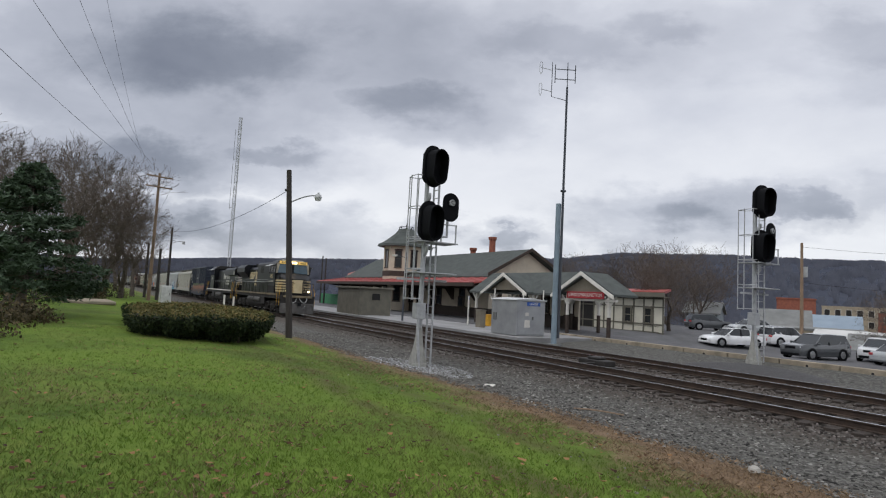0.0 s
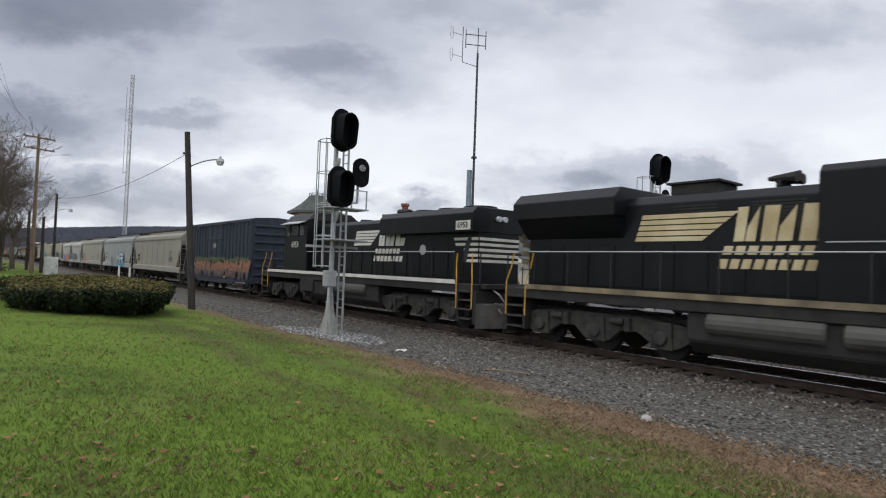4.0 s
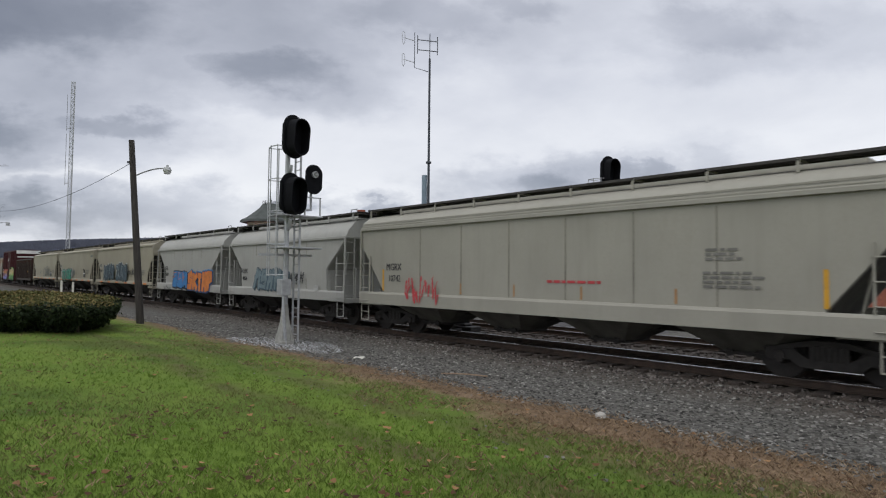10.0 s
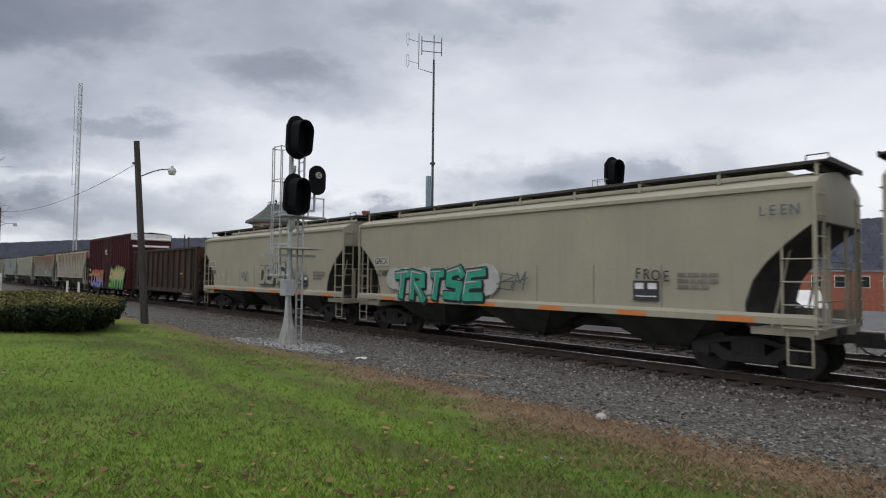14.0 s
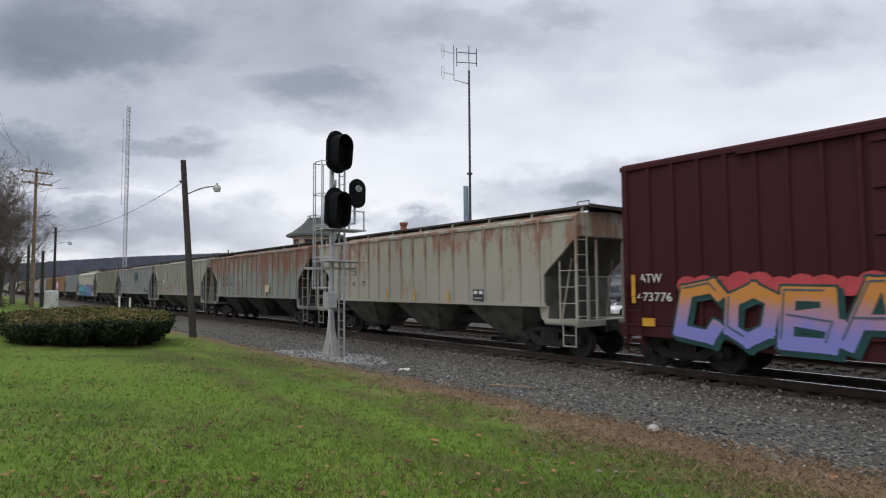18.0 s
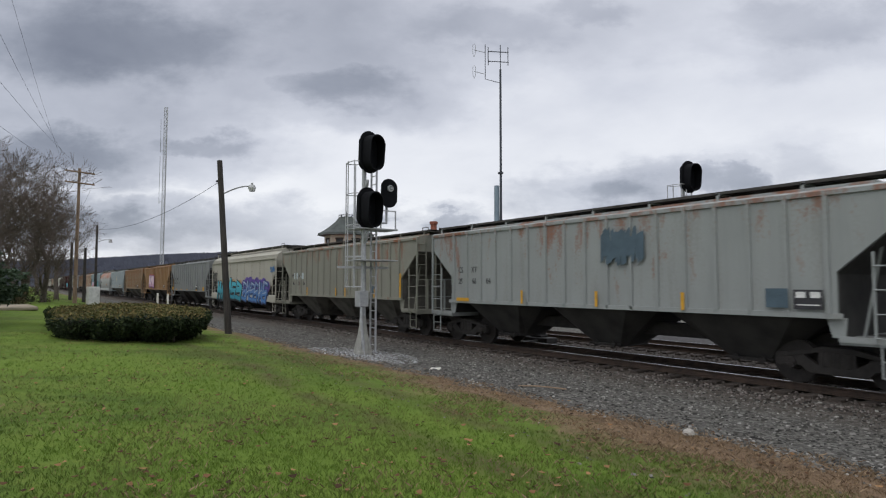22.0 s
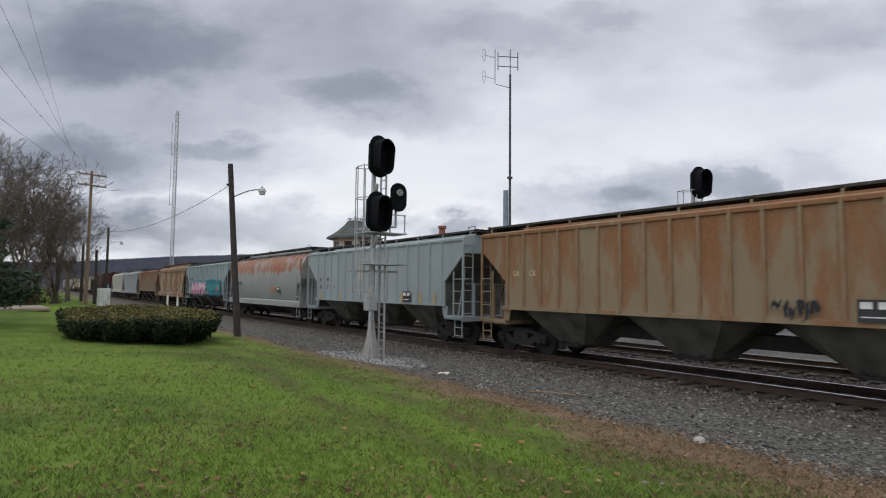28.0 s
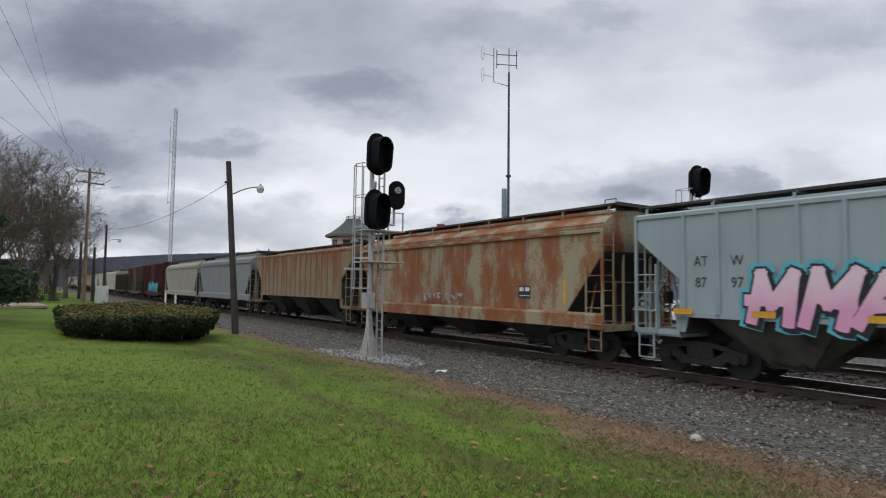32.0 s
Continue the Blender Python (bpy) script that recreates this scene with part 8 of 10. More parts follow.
def shrub(x, y, r, h, seed, mat="shrub", label="scruffy dry shrub at the lawn's edge", n=1500, leaf=0.07):
    rng = np.random.default_rng(seed)
    t = thing("shrub", label, "shrub", shift(x, y, ground_z(x, y)), "shrubs")
    st = MB()
    for k in range(14):
        a, s = rng.uniform(0, 6.28), rng.uniform(0.3, 0.9)
        st.cyl((0, 0, -0.1), (r * s * math.cos(a), r * s * math.sin(a), h * rng.uniform(0.6, 1.0)), 0.025, 0.008, 4, False)
    piece("stem", st.mesh("stem"), "bark", t)
    d = rng.normal(size=(n, 3))
    d /= np.linalg.norm(d, axis=1, keepdims=True)
    d[:, 2] = np.abs(d[:, 2])
    p = d * rng.uniform(0.55, 1.05, (n, 1)) * np.array([r, r, h]) * (1 + 0.2 * np.sin(d[:, :1] * 7 + seed))
    piece("leaves", bulk_mesh("leaves", *leaf_cloud(p, d, leaf, rng)), mat, t)


for i, (a, r, rad, h, mt) in enumerate(((-93.8, 52, 3.4, 1.5, "hedge_leaf"), (-91.0, 56, 2.6, 1.3, "hedge_leaf"), (-90.3, 50, 1.0, 0.9, "shrub"), (-97.5, 24, 1.6, 1.1, "shrub"), (-95.0, 26, 1.2, 0.7, "shrub"), (-99.5, 20, 1.5, 0.8, "shrub"), (-94.2, 44, 2.2, 2.2, "hedge_leaf"), (-88.9, 60, 1.8, 1.6, "shrub"))):
    q = rel(a, r)
    shrub(q.x, q.y, rad, h, 20 + i, mt, n=2200 if rad > 2 else 1100)
bed = rel(-90.6, 44)
tagged(piece("garden_edging", MB().box(-2.6, 2.6, -1.4, 1.4, -0.05, 0.16).mesh("garden_edging", 0.05), "timber", None, pose(bed.x, bed.y, ground_z(bed.x, bed.y), 0, 0, 4)), "low garden bed edged with weathered timber", "garden bed")


# ---- hills and far woods ----
RIDGE_A = [-180, -120, -100, -90, -86.8, -79.9, -72.4, -67.1, -58, -48.2, -43, -38, -33.6, -29.4, -25.4, -20, -10, 10, 60, 120, 180]
RIDGE_E = [1.5, 1.6, 1.6, 1.6, 1.76, 2.36, 2.8, 3.05, 3.5, 4.1, 4.75, 4.75, 4.75, 4.55, 4.4, 4.4, 4.6, 4.8, 3.5, 2.0, 1.5]


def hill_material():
    m, nt, b, co = surface("haze_tinted_woods_hillside", 1.0, 0, 0.0)
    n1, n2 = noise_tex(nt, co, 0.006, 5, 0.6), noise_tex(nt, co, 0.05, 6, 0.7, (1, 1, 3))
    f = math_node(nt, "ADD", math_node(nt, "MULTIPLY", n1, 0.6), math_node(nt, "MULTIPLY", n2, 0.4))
    # blue-grey haze of distance is painted into the hillside's tones
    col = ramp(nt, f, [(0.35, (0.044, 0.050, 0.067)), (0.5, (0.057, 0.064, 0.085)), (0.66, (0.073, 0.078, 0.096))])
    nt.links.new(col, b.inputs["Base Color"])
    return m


M["hill"] = hill_material()
hv, hf = [], []
AZ = np.arange(-180, 180.1, 0.75)
RR = (260, 420, 620, 820, 1000, 1150, 1700)
for r, q in zip(RR, (0.0, 0.10, 0.36, 0.66, 0.90, 1.0, 0.9)):
    for a in AZ:
        e = float(np.interp(a, RIDGE_A, RIDGE_E))
        top = 1150 * math.tan(radians(e)) - 5
        p = rel(float(a), r)
        hv.append((p.x, p.y, -12 + (top + 12) * q + 6 * q * noise.noise((a * 0.35, r * 0.01, 0.5)) + 2.5 * q * noise.noise((a * 1.7, r * 0.01, 1.5))))
na = len(AZ)
for k in range(len(RR) - 1):
    for i in range(na - 1):
        hf.append((k * na + i, k * na + i + 1, (k + 1) * na + i + 1, (k + 1) * na + i))
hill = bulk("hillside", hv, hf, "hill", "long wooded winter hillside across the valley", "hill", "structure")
for poly in hill.data.polygons:
    poly.use_smooth = True


def far_woods():
    """Bare crowns as upright tufts of fine blades."""
    rng = np.random.default_rng(12)
    n = 5200
    a = rng.uniform(-100, -5, n)
    k = rng.uniform(0, 1, n)
    k[:2600] = rng.uniform(0.93, 1.0, 2600)
    r = np.interp(k, [0, 0.10, 0.36, 0.66, 0.9, 1.0], RR[:6])
    e = np.interp(a, RIDGE_A, RIDGE_E)
    z = -12 + (1150 * np.tan(np.radians(e)) + 7) * k - 2
    c = np.stack([r * np.sin(np.radians(a)), r * np.cos(np.radians(a)), z], -1)
    vs = []
    for j in range(9):
        h = rng.uniform(6, 13, n) * (0.75 + 0.25 * k)
        ang, lean = rng.uniform(0, 6.28, n), rng.normal(0, 0.28, n)
        w = rng.uniform(0.25, 0.8, n)
        tx, ty = -np.cos(np.radians(a)), np.sin(np.radians(a))
        base = c + np.stack([tx * rng.normal(0, 1.5, n), ty * rng.normal(0, 1.5, n), 0 * a], -1)
        tip = base + np.stack([tx * lean * h, ty * lean * h, h], -1)
        off = np.stack([tx * w, ty * w, 0 * w], -1)
        vs.append(np.stack([base - off * 0.4, base + off * 0.4, tip + off * 1.6, tip - off * 1.6], 1))
    vs = np.concatenate(vs).reshape(-1, 3)
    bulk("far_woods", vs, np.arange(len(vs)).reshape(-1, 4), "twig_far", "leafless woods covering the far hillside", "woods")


far_woods()


# ---- town below the station ----
M["roof_grey"] = plain("grey_roof_shingles", (0.20, 0.205, 0.20), (0.14, 0.145, 0.14), 0.8, 0.9, 0, 0.3, 30)
M["siding"] = plain("blue_grey_siding", (0.24, 0.28, 0.30), (0.19, 0.22, 0.24), 1.0, 0.8, 0, 0.1)
M["white_roof"] = plain("white_flat_roof", (0.58, 0.58, 0.56), (0.46, 0.46, 0.45), 0.3, 0.8)
M["dark_green"] = plain("dark_green_siding", (0.06, 0.075, 0.065), (0.045, 0.055, 0.05), 1.0, 0.8)
M["stone"] = plain("buff_stone", (0.40, 0.35, 0.26), (0.30, 0.26, 0.2), 0.6, 0.9)
M["blue_metal"] = plain("blue_metal_cladding", (0.22, 0.28, 0.34), (0.17, 0.22, 0.27), 0.4, 0.6)


def block(name, label, a0, a1, r, el_top, depth, wall, roof="white_roof", z0=None, gable=None, windows=(0, 0), win_mat="glass", turn=0.0):
    """A building whose front spans two bearings at a range; its top stands at an elevation from the eye."""
    p0, p1 = rel(a0, r), rel(a1, r)
    mid, w = (p0 + p1) / 2, (p1 - p0).length
    ang = math.degrees(math.atan2(p1.y - p0.y, p1.x - p0.x)) + turn
    z0 = ground_z(mid.x, mid.y) if z0 is None else z0
    h = 2.1 + r * math.tan(radians(el_top)) - z0
    t = thing(name, label, "building", pose(mid.x, mid.y, z0, 0, 0, ang), "town buildings")
    he = h - (gable or 0)
    piece("wall", MB().box(-w / 2, w / 2, 0, depth, -0.5, he).mesh("wall"), wall, t)
    if gable:
        piece("gable", MB().prism([(0, he), (depth, he), (depth / 2, h - 0.1)], "x", -w / 2, w / 2).mesh("gable"), wall, t)
        gable_roof(t, -w / 2, w / 2, 0, depth, he, h, 0.4, roof, "x")
    else:
        piece("parapet", MB().box(-w / 2 - 0.1, w / 2 + 0.1, -0.1, depth + 0.1, he, he + 0.25).mesh("parapet"), roof, t)
    nx, nz = windows
    for i in range(nx):
        for j in range(nz):
            ww = min(1.1, w / nx * 0.5)
            wn_ = piece("window", cached(("bw", round(ww, 2)), lambda: MB().box(-ww / 2 - 0.08, ww / 2 + 0.08, -0.05, 0.0, -0.08, 1.5).mesh("window")), "white_trim", t, shift(-w / 2 + w * (i + 0.5) / nx, 0, he - 2.0 - 2.6 * j))
            piece("pane", cached(("bwp", round(ww, 2)), lambda: MB().box(-ww / 2, ww / 2, -0.06, -0.05, 0.0, 1.42).mesh("pane")), win_mat, wn_)
    return t


hs = block("house", "small blue-grey house with white windows and a grey roof", -37.5, -34.9, 88, 0.75, 7, "siding", "roof_grey", z0=-1.0, gable=1.4, windows=(4, 1), turn=-8)
block("brick_building", "tall plain red brick building", -30.4, -27.6, 120, 1.35, 10, "brick", "brick", windows=(0, 0))
block("brick_house", "brick house with a grey gabled roof", -31.6, -28.0, 100, 0.4, 9, "brick", "roof_grey", gable=3.0, windows=(2, 1))
block("blue_shed", "long blue metal shed roof", -27.8, -24.6, 110, 0.1, 12, "blue_metal", "blue_metal", gable=2.0)
block("flat_roof_building", "low building with a broad dark flat roof", -31.5, -24.0, 84, -1.15, 14, "stone", "roof_grey")
block("white_warehouse", "low warehouse with a wide white roof", -28.0, -15.0, 76, -1.2, 16, "white_trim", "white_roof", gable=1.6)
block("green_shed", "small dark green shed with a low gable", -25.2, -22.4, 66, -1.4, 7, "dark_green", "roof_grey", gable=1.2)
# the mills' empty windows are flat panes in the painted shade colour
block("stone_mill", "long ruined buff stone mill with empty windows", -27.2, -17.0, 170, 0.85, 12, "stone", "stone", windows=(14, 2), win_mat="dark_inside")
block("brick_mill", "long low red brick mill", -23.5, -9.0, 150, 0.45, 12, "brick", "brick", windows=(12, 1), win_mat="dark_inside")
block("brick_warehouse", "red brick warehouse beside bare trees", -19.5, -10.0, 95, 0.55, 12, "brick", "roof_grey", windows=(6, 1))
block("far_white_roof", "pale distant building roof", -41.8, -39.8, 120, -0.3, 10, "white_trim", "white_roof")
q = rel(-28.6, 60)
utility_pole(q.x, q.y, ground_z(q.x, q.y), 2.1 + 60 * math.tan(radians(6.04)) - ground_z(q.x, q.y), "wood_pale", 0, 1, label="plain brown utility pole with a small transformer", r=0.17)
wire(rel(-28.6, 60, 8.1), rel(-5, 75, 8.6), 0.8)
wire(rel(-28.6, 60, 5.0), rel(-5, 75, 5.2), 0.8)


# ---- parked vehicles ----
def vehicle(name, label, x, y, heading, paint, L=4.8, W=1.85, H=1.45, kind="sedan"):
    """Nose towards +X before turning."""
    t = thing(name, label, "car", pose(x, y, lot_z(x, y), 0, 0, heading), "parked cars")
    hw, b0 = W / 2, 0.24
    belt = 0.62 * H if kind == "sedan" else 0.60 * H
    nose = 0.46 * H if kind == "sedan" else 0.54 * H
    hood = 0.60 * H if kind == "sedan" else 0.62 * H
    tail = 0.62 * H if kind == "sedan" else 0.64 * H
    st = [(-L / 2, b0 + 0.12, tail * 0.82, 0.86), (-L / 2 + 0.12, b0, tail, 0.93), (-L * 0.36, b0, tail + 0.02, 1.0), (-L * 0.1, b0, belt, 1.0), (L * 0.18, b0, belt, 1.0), (L * 0.24, b0, hood, 0.99), (L * 0.40, b0, hood - 0.05, 0.95), (L / 2 - 0.08, b0, nose, 0.84), (L / 2, b0 + 0.1, nose - 0.12, 0.74)]
    rings = []
    for sx, z0, z1, q in st:
        w = hw * q
        rings.append([(sx, -w * 0.96, z0), (sx, -w, z0 + 0.2), (sx, -w, z1 - 0.18), (sx, -w * 0.90, z1), (sx, w * 0.90, z1), (sx, w, z1 - 0.18), (sx, w, z0 + 0.2), (sx, w * 0.96, z0)])
    piece("body", MB().loft(rings).mesh("body", smooth=True), paint, t)
    if kind == "sedan":
        cab = [(-L * 0.39, tail - 0.02, 0.80, 0.02), (-L * 0.22, H - 0.06, 0.70, 0), (-L * 0.02, H, 0.70, 0), (L * 0.08, H - 0.04, 0.71, 0), (L * 0.25, hood - 0.02, 0.84, 0)]
    else:
        cab = [(-L * 0.485, tail - 0.02, 0.84, 0), (-L * 0.42, H - 0.06, 0.76, 0), (-L * 0.1, H, 0.76, 0), (L * 0.06, H - 0.04, 0.76, 0), (L * 0.21, hood - 0.02, 0.86, 0)]
    rings = [[(sx, -hw * 0.92, belt - 0.12), (sx, -hw * q, z), (sx, hw * q, z), (sx, hw * 0.92, belt - 0.12)] for sx, z, q, _ in cab]
    piece("cabin_glass", MB().loft(rings).mesh("cabin_glass", 0.03), "glass", t)
    roof = [(cab[1][0] - 0.02, cab[1][1], cab[1][2]), (cab[2][0], cab[2][1], cab[2][2]), (cab[3][0] + 0.05, cab[3][1], cab[3][2])]
    piece("roof", MB().loft([[(sx, -hw * q - 0.015, z - 0.06), (sx, -hw * q * 0.9, z + 0.02), (sx, hw * q * 0.9, z + 0.02), (sx, hw * q + 0.015, z - 0.06)] for sx, z, q in roof]).mesh("roof", 0.02), paint, t)
    for s in (-1, 1):
        for i, (xa, xb) in enumerate(((-L * 0.21, cab[1][0]), (-L * 0.04, -L * 0.05), (L * 0.235, cab[3][0]), (-L * 0.375, cab[1][0] - 0.05))):
            zt = H - 0.08
            piece("pillar", MB().add([(xa - 0.06, s * hw * 0.93, belt - 0.05), (xa + 0.06, s * hw * 0.93, belt - 0.05), (xb + 0.05, s * hw * 0.735, zt), (xb - 0.05, s * hw * 0.735, zt), (xa - 0.06, s * hw * 0.90, belt - 0.05), (xa + 0.06, s * hw * 0.90, belt - 0.05), (xb + 0.05, s * hw * 0.70, zt), (xb - 0.05, s * hw * 0.70, zt)], [(0, 1, 2, 3), (7, 6, 5, 4), (0, 4, 5, 1), (1, 5, 6, 2), (2, 6, 7, 3), (3, 7, 4, 0)]).mesh("pillar"), paint if i != 1 else "black_metal", t)
        piece("mirror", MB().box(L * 0.19, L * 0.215, s * hw * 0.95, s * (hw + 0.16), belt - 0.02, belt + 0.12).mesh("mirror", 0.02), paint, t)
        piece("headlight", MB().box(L / 2 - 0.30, L / 2 - 0.045, s * hw * 0.48, s * hw * 0.80, nose - 0.2, nose - 0.05).mesh("headlight", 0.03), "lamp_glass", t)
        piece("tail_light", MB().box(-L / 2 - 0.01, -L / 2 + 0.16, s * hw * 0.55, s * hw * 0.90, tail - 0.28, tail - 0.10).mesh("tail_light", 0.03), "sign_red", t)
        for k, wx in enumerate((-L * 0.30, L * 0.31)):
            R = 0.34 if kind == "sedan" else 0.38
            wh = piece("wheel", cached(("tyre", R), lambda: MB().disc((0, 0, 0), R, "y", 0.11, 20).mesh("wheel", 0.03)), "black_metal", t, shift(wx, s * (hw - 0.10), R), "black tyre")
            piece("rim", cached(("rim", R), lambda: MB().disc((0, 0, 0), R * 0.66, "y", 0.125, 16).mesh("rim", 0.02)), "rim_alloy", wh)
            piece("wheel_arch", cached(("arch", R), lambda: MB().disc((0, 0, 0), R * 1.17, "y", 0.012, 20).mesh("wheel_arch")), "black_metal", t, shift(wx, s * (hw - 0.005), R))
    piece("grille", MB().box(L / 2 - 0.05, L / 2 + 0.015, -hw * 0.42, hw * 0.42, nose - 0.24, nose - 0.07).mesh("grille", 0.02), "black_metal", t)
    piece("bumper", MB().box(L / 2 - 0.14, L / 2 + 0.04, -hw * 0.72, hw * 0.72, b0 + 0.03, b0 + 0.2).mesh("bumper", 0.04), "black_metal" if kind == "suv" else paint, t)
    return t


def gloss(name, c):
    m = plain(name, c, tuple(q * 0.85 for q in c), 1.5, 0.25, 0, 0.0, spec=0.6)
    m.node_tree.nodes["Principled BSDF"].inputs["Coat Weight"].default_value = 0.6
    return m


M["car_white"], M["car_grey"], M["car_silver"], M["car_blue"] = gloss("white_car_paint", (0.72, 0.73, 0.74)), gloss("charcoal_car_paint", (0.06, 0.065, 0.07)), gloss("silver_car_paint", (0.42, 0.44, 0.45)), gloss("dark_blue_gloss_paint", (0.025, 0.045, 0.09))
M["rim_alloy"] = plain("alloy_rim", (0.45, 0.46, 0.47), (0.25, 0.25, 0.26), 12, 0.35, 0.8)
vehicle("sedan", "white four-door sedan parked behind the kerb", -29.0, 43.4, 250, "car_white", 4.9, 1.86, 1.46)
vehicle("suv", "charcoal grey SUV with a slotted grille", -22.9, 43.7, 260, "car_grey", 4.8, 1.95, 1.76, "suv")
vehicle("suv", "white compact SUV in the car park", -29.2, 51.0, 75, "car_white", 4.4, 1.85, 1.65, "suv")
vehicle("suv", "white crossover facing the tracks", -21.0, 48.6, 277, "car_white", 4.4, 1.85, 1.66, "suv")
vehicle("sedan", "silver sedan parked nose in", -18.6, 46.6, 75, "car_silver", 4.6, 1.82, 1.44)
vehicle("sedan", "dark blue sedan near the kerb", -15.0, 44.8, 243, "car_blue", 4.9, 1.86, 1.45)
vehicle("suv", "grey hatchback SUV beside the house", -41.2, 57.5, 60, "car_grey", 4.6, 1.88, 1.70, "suv")
vehicle("sedan", "pale silver sedan at the back of the car park", -37.0, 58.5, 250, "car_silver", 4.7, 1.84, 1.45)


# ---- lettering and graffiti on the cars ----
def yellow_marks(car, xs, z, h, y=-1.575, mat="yellow_paint", w=0.09):
    for x in xs:
        patch(car, x, z, w, h, mat, y, "yellow_reflector")


def data_panel(car, x, z, y=-1.575, s=0.42):
    p = piece("inspection_panel", cached(("dpan", s), lambda: MB().box(-s / 2, s / 2, -0.003, 0.003, -s * 0.36, s * 0.36).mesh("inspection_panel")), "ink", car, shift(x * SQ, y, z))
    for k in range(2):
        piece("panel_cell", cached(("dcell", s), lambda: MB().box(-s * 0.17, s * 0.17, -0.002, 0.002, -s * 0.11, s * 0.11).mesh("panel_cell")), "white_paint", p, shift(-s * 0.25 + s * 0.5 * k, -0.006, s * 0.17))
    piece("panel_line", cached(("dline", s), lambda: MB().box(-s * 0.4, s * 0.4, -0.002, 0.002, -0.012, 0.012).mesh("panel_line")), "white_paint", p, shift(0, -0.006, -s * 0.2))




M["sp_stencil"] = spray("pale_stencil_patch", (0.44, 0.43, 0.37))
# dark blue boxcar
for body, x, z in (("CS", -6.28, 2.44), ("XT", -5.53, 2.44), ("13", -6.32, 1.74), ("63", -5.53, 1.74), ("31", -4.75, 1.74)):
    mark(car_blue_box, body, x, z, 0.36, "sp_silver", -1.60, squash=1.0, bold=0.006)
M["sp_mud2"] = spray("faded_grey_graffiti", (0.06, 0.065, 0.075))
M["sp_moss"] = spray("faded_green_graffiti", (0.085, 0.13, 0.045))
bars(car_blue_box, 0.35, 3.05, 0.8, 0.3, 3, "white_paint", -1.60)
patch(car_blue_box, 6.9, 1.85, 0.9, 0.55, "white_paint", -1.60, "white_stencil")
yellow_marks(car_blue_box, (-5.9, -3.6, -1.2, 0.6, 2.6, 5.8), 1.02, 0.11, -1.60, w=0.42)
patch(car_blue_box, -6.3, 1.32, 0.3, 0.22, "sp_orange", -1.60, "orange_plate")
# warm grey hopper, first
mark(car_mgrx_a, "MGRX", -7.35, 2.25, 0.36, y=-1.514)
mark(car_mgrx_a, "10705", -7.3, 1.86, 0.33, y=-1.514)
yellow_marks(car_mgrx_a, (-7.95, 8.0), 1.85, 0.75, -1.51)
yellow_marks(car_mgrx_a, (-5.9, -3.7, -1.4, 1.1, 3.8), 1.62, 0.34, -1.51, "rust_tick", 0.06)
bars(car_mgrx_a, 6.1, 2.55, 0.9, 0.3, 3, y=-1.514)
bars(car_mgrx_a, 6.2, 2.0, 1.3, 0.42, 4, y=-1.514, seed=4)
# light grey hopper with blue letters
patch(car_wfrx, -6.95, 2.42, 0.85, 0.26, "sp_silver", -1.511, "stencil_patch")
patch(car_wfrx, -6.9, 1.92, 1.05, 0.26, "sp_silver", -1.511, "stencil_patch")
mark(car_wfrx, "WFRX", -6.95, 2.42, 0.28, y=-1.520)
mark(car_wfrx, "880048", -6.9, 1.92, 0.30, y=-1.520)
yellow_marks(car_wfrx, (-7.75, 7.7), 1.85, 0.9, -1.51, w=0.13)
yellow_marks(car_wfrx, (-6.0, 0.55), 1.58, 0.42, -1.51, w=0.1)
bars(car_wfrx, 6.3, 2.35, 1.3, 0.5, 5, "sp_silver", -1.505, seed=7)
data_panel(car_wfrx, 6.3, 1.62, -1.51, 0.6)
# warm grey hopper, second
mark(car_mgrx_b, "MGRX", -7.3, 2.3, 0.36, y=-1.514)
mark(car_mgrx_b, "10742", -7.25, 1.9, 0.33, y=-1.514)
yellow_marks(car_mgrx_b, (-8.0, 8.0), 1.85, 0.75, -1.51)
yellow_marks(car_mgrx_b, (-3.4, -0.9, 1.7, 4.6), 1.62, 0.34, -1.51, "rust_tick", 0.06)
scrawl(car_mgrx_b, -5.4, 1.55, 1.7, 0.95, 10, "sp_red", -1.62, 12, 0.03)
bars(car_mgrx_b, 5.9, 2.55, 0.9, 0.3, 3, y=-1.514, seed=8)
bars(car_mgrx_b, 6.0, 2.0, 1.2, 0.4, 4, y=-1.514, seed=9)
bars(car_mgrx_b, 1.6, 1.9, 2.0, 0.12, 1, "sp_red", y=-1.514, seed=10)
# short white hoppers
mark(car_alhx, "ALHX", -4.15, 2.15, 0.32, y=-1.57)
mark(car_alhx, "4004", -4.1, 1.78, 0.30, y=-1.56)
patch(car_alhx, 3.9, 1.45, 0.35, 0.25, "sp_silver", -1.6)
mark(car_itfx, "ITFX", -4.0, 2.3, 0.34, y=-1.57)
mark(car_itfx, "60703", -3.95, 1.9, 0.32, y=-1.57)
scrawl(car_itfx, -3.6, 1.05, 1.3, 0.3, 6, "sp_black", -1.62, 26, 0.02)
# tan hoppers
for car, number in ((car_gacx_a, "121804"), (car_gacx_b, "121889"), (car_gacx_c, "121758")):
    patch(car, -7.25, 2.55, 0.95, 0.32, "sp_stencil", -1.53, "stencil_patch")
    mark(car, "GACX", -7.25, 2.55, 0.32, y=-1.536)
    mark(car, number, -7.1, 2.10, 0.32, y=-1.53)
    for k in range(6):
        patch(car, -6.6 + 2.75 * k, 1.22, 0.75, 0.11, "sp_orange", -1.60, "orange_reflector")
    data_panel(car, 4.8, 1.75, -1.54, 0.65)
    bars(car, 6.2, 2.0, 0.9, 0.4, 3, y=-1.53, seed=33)
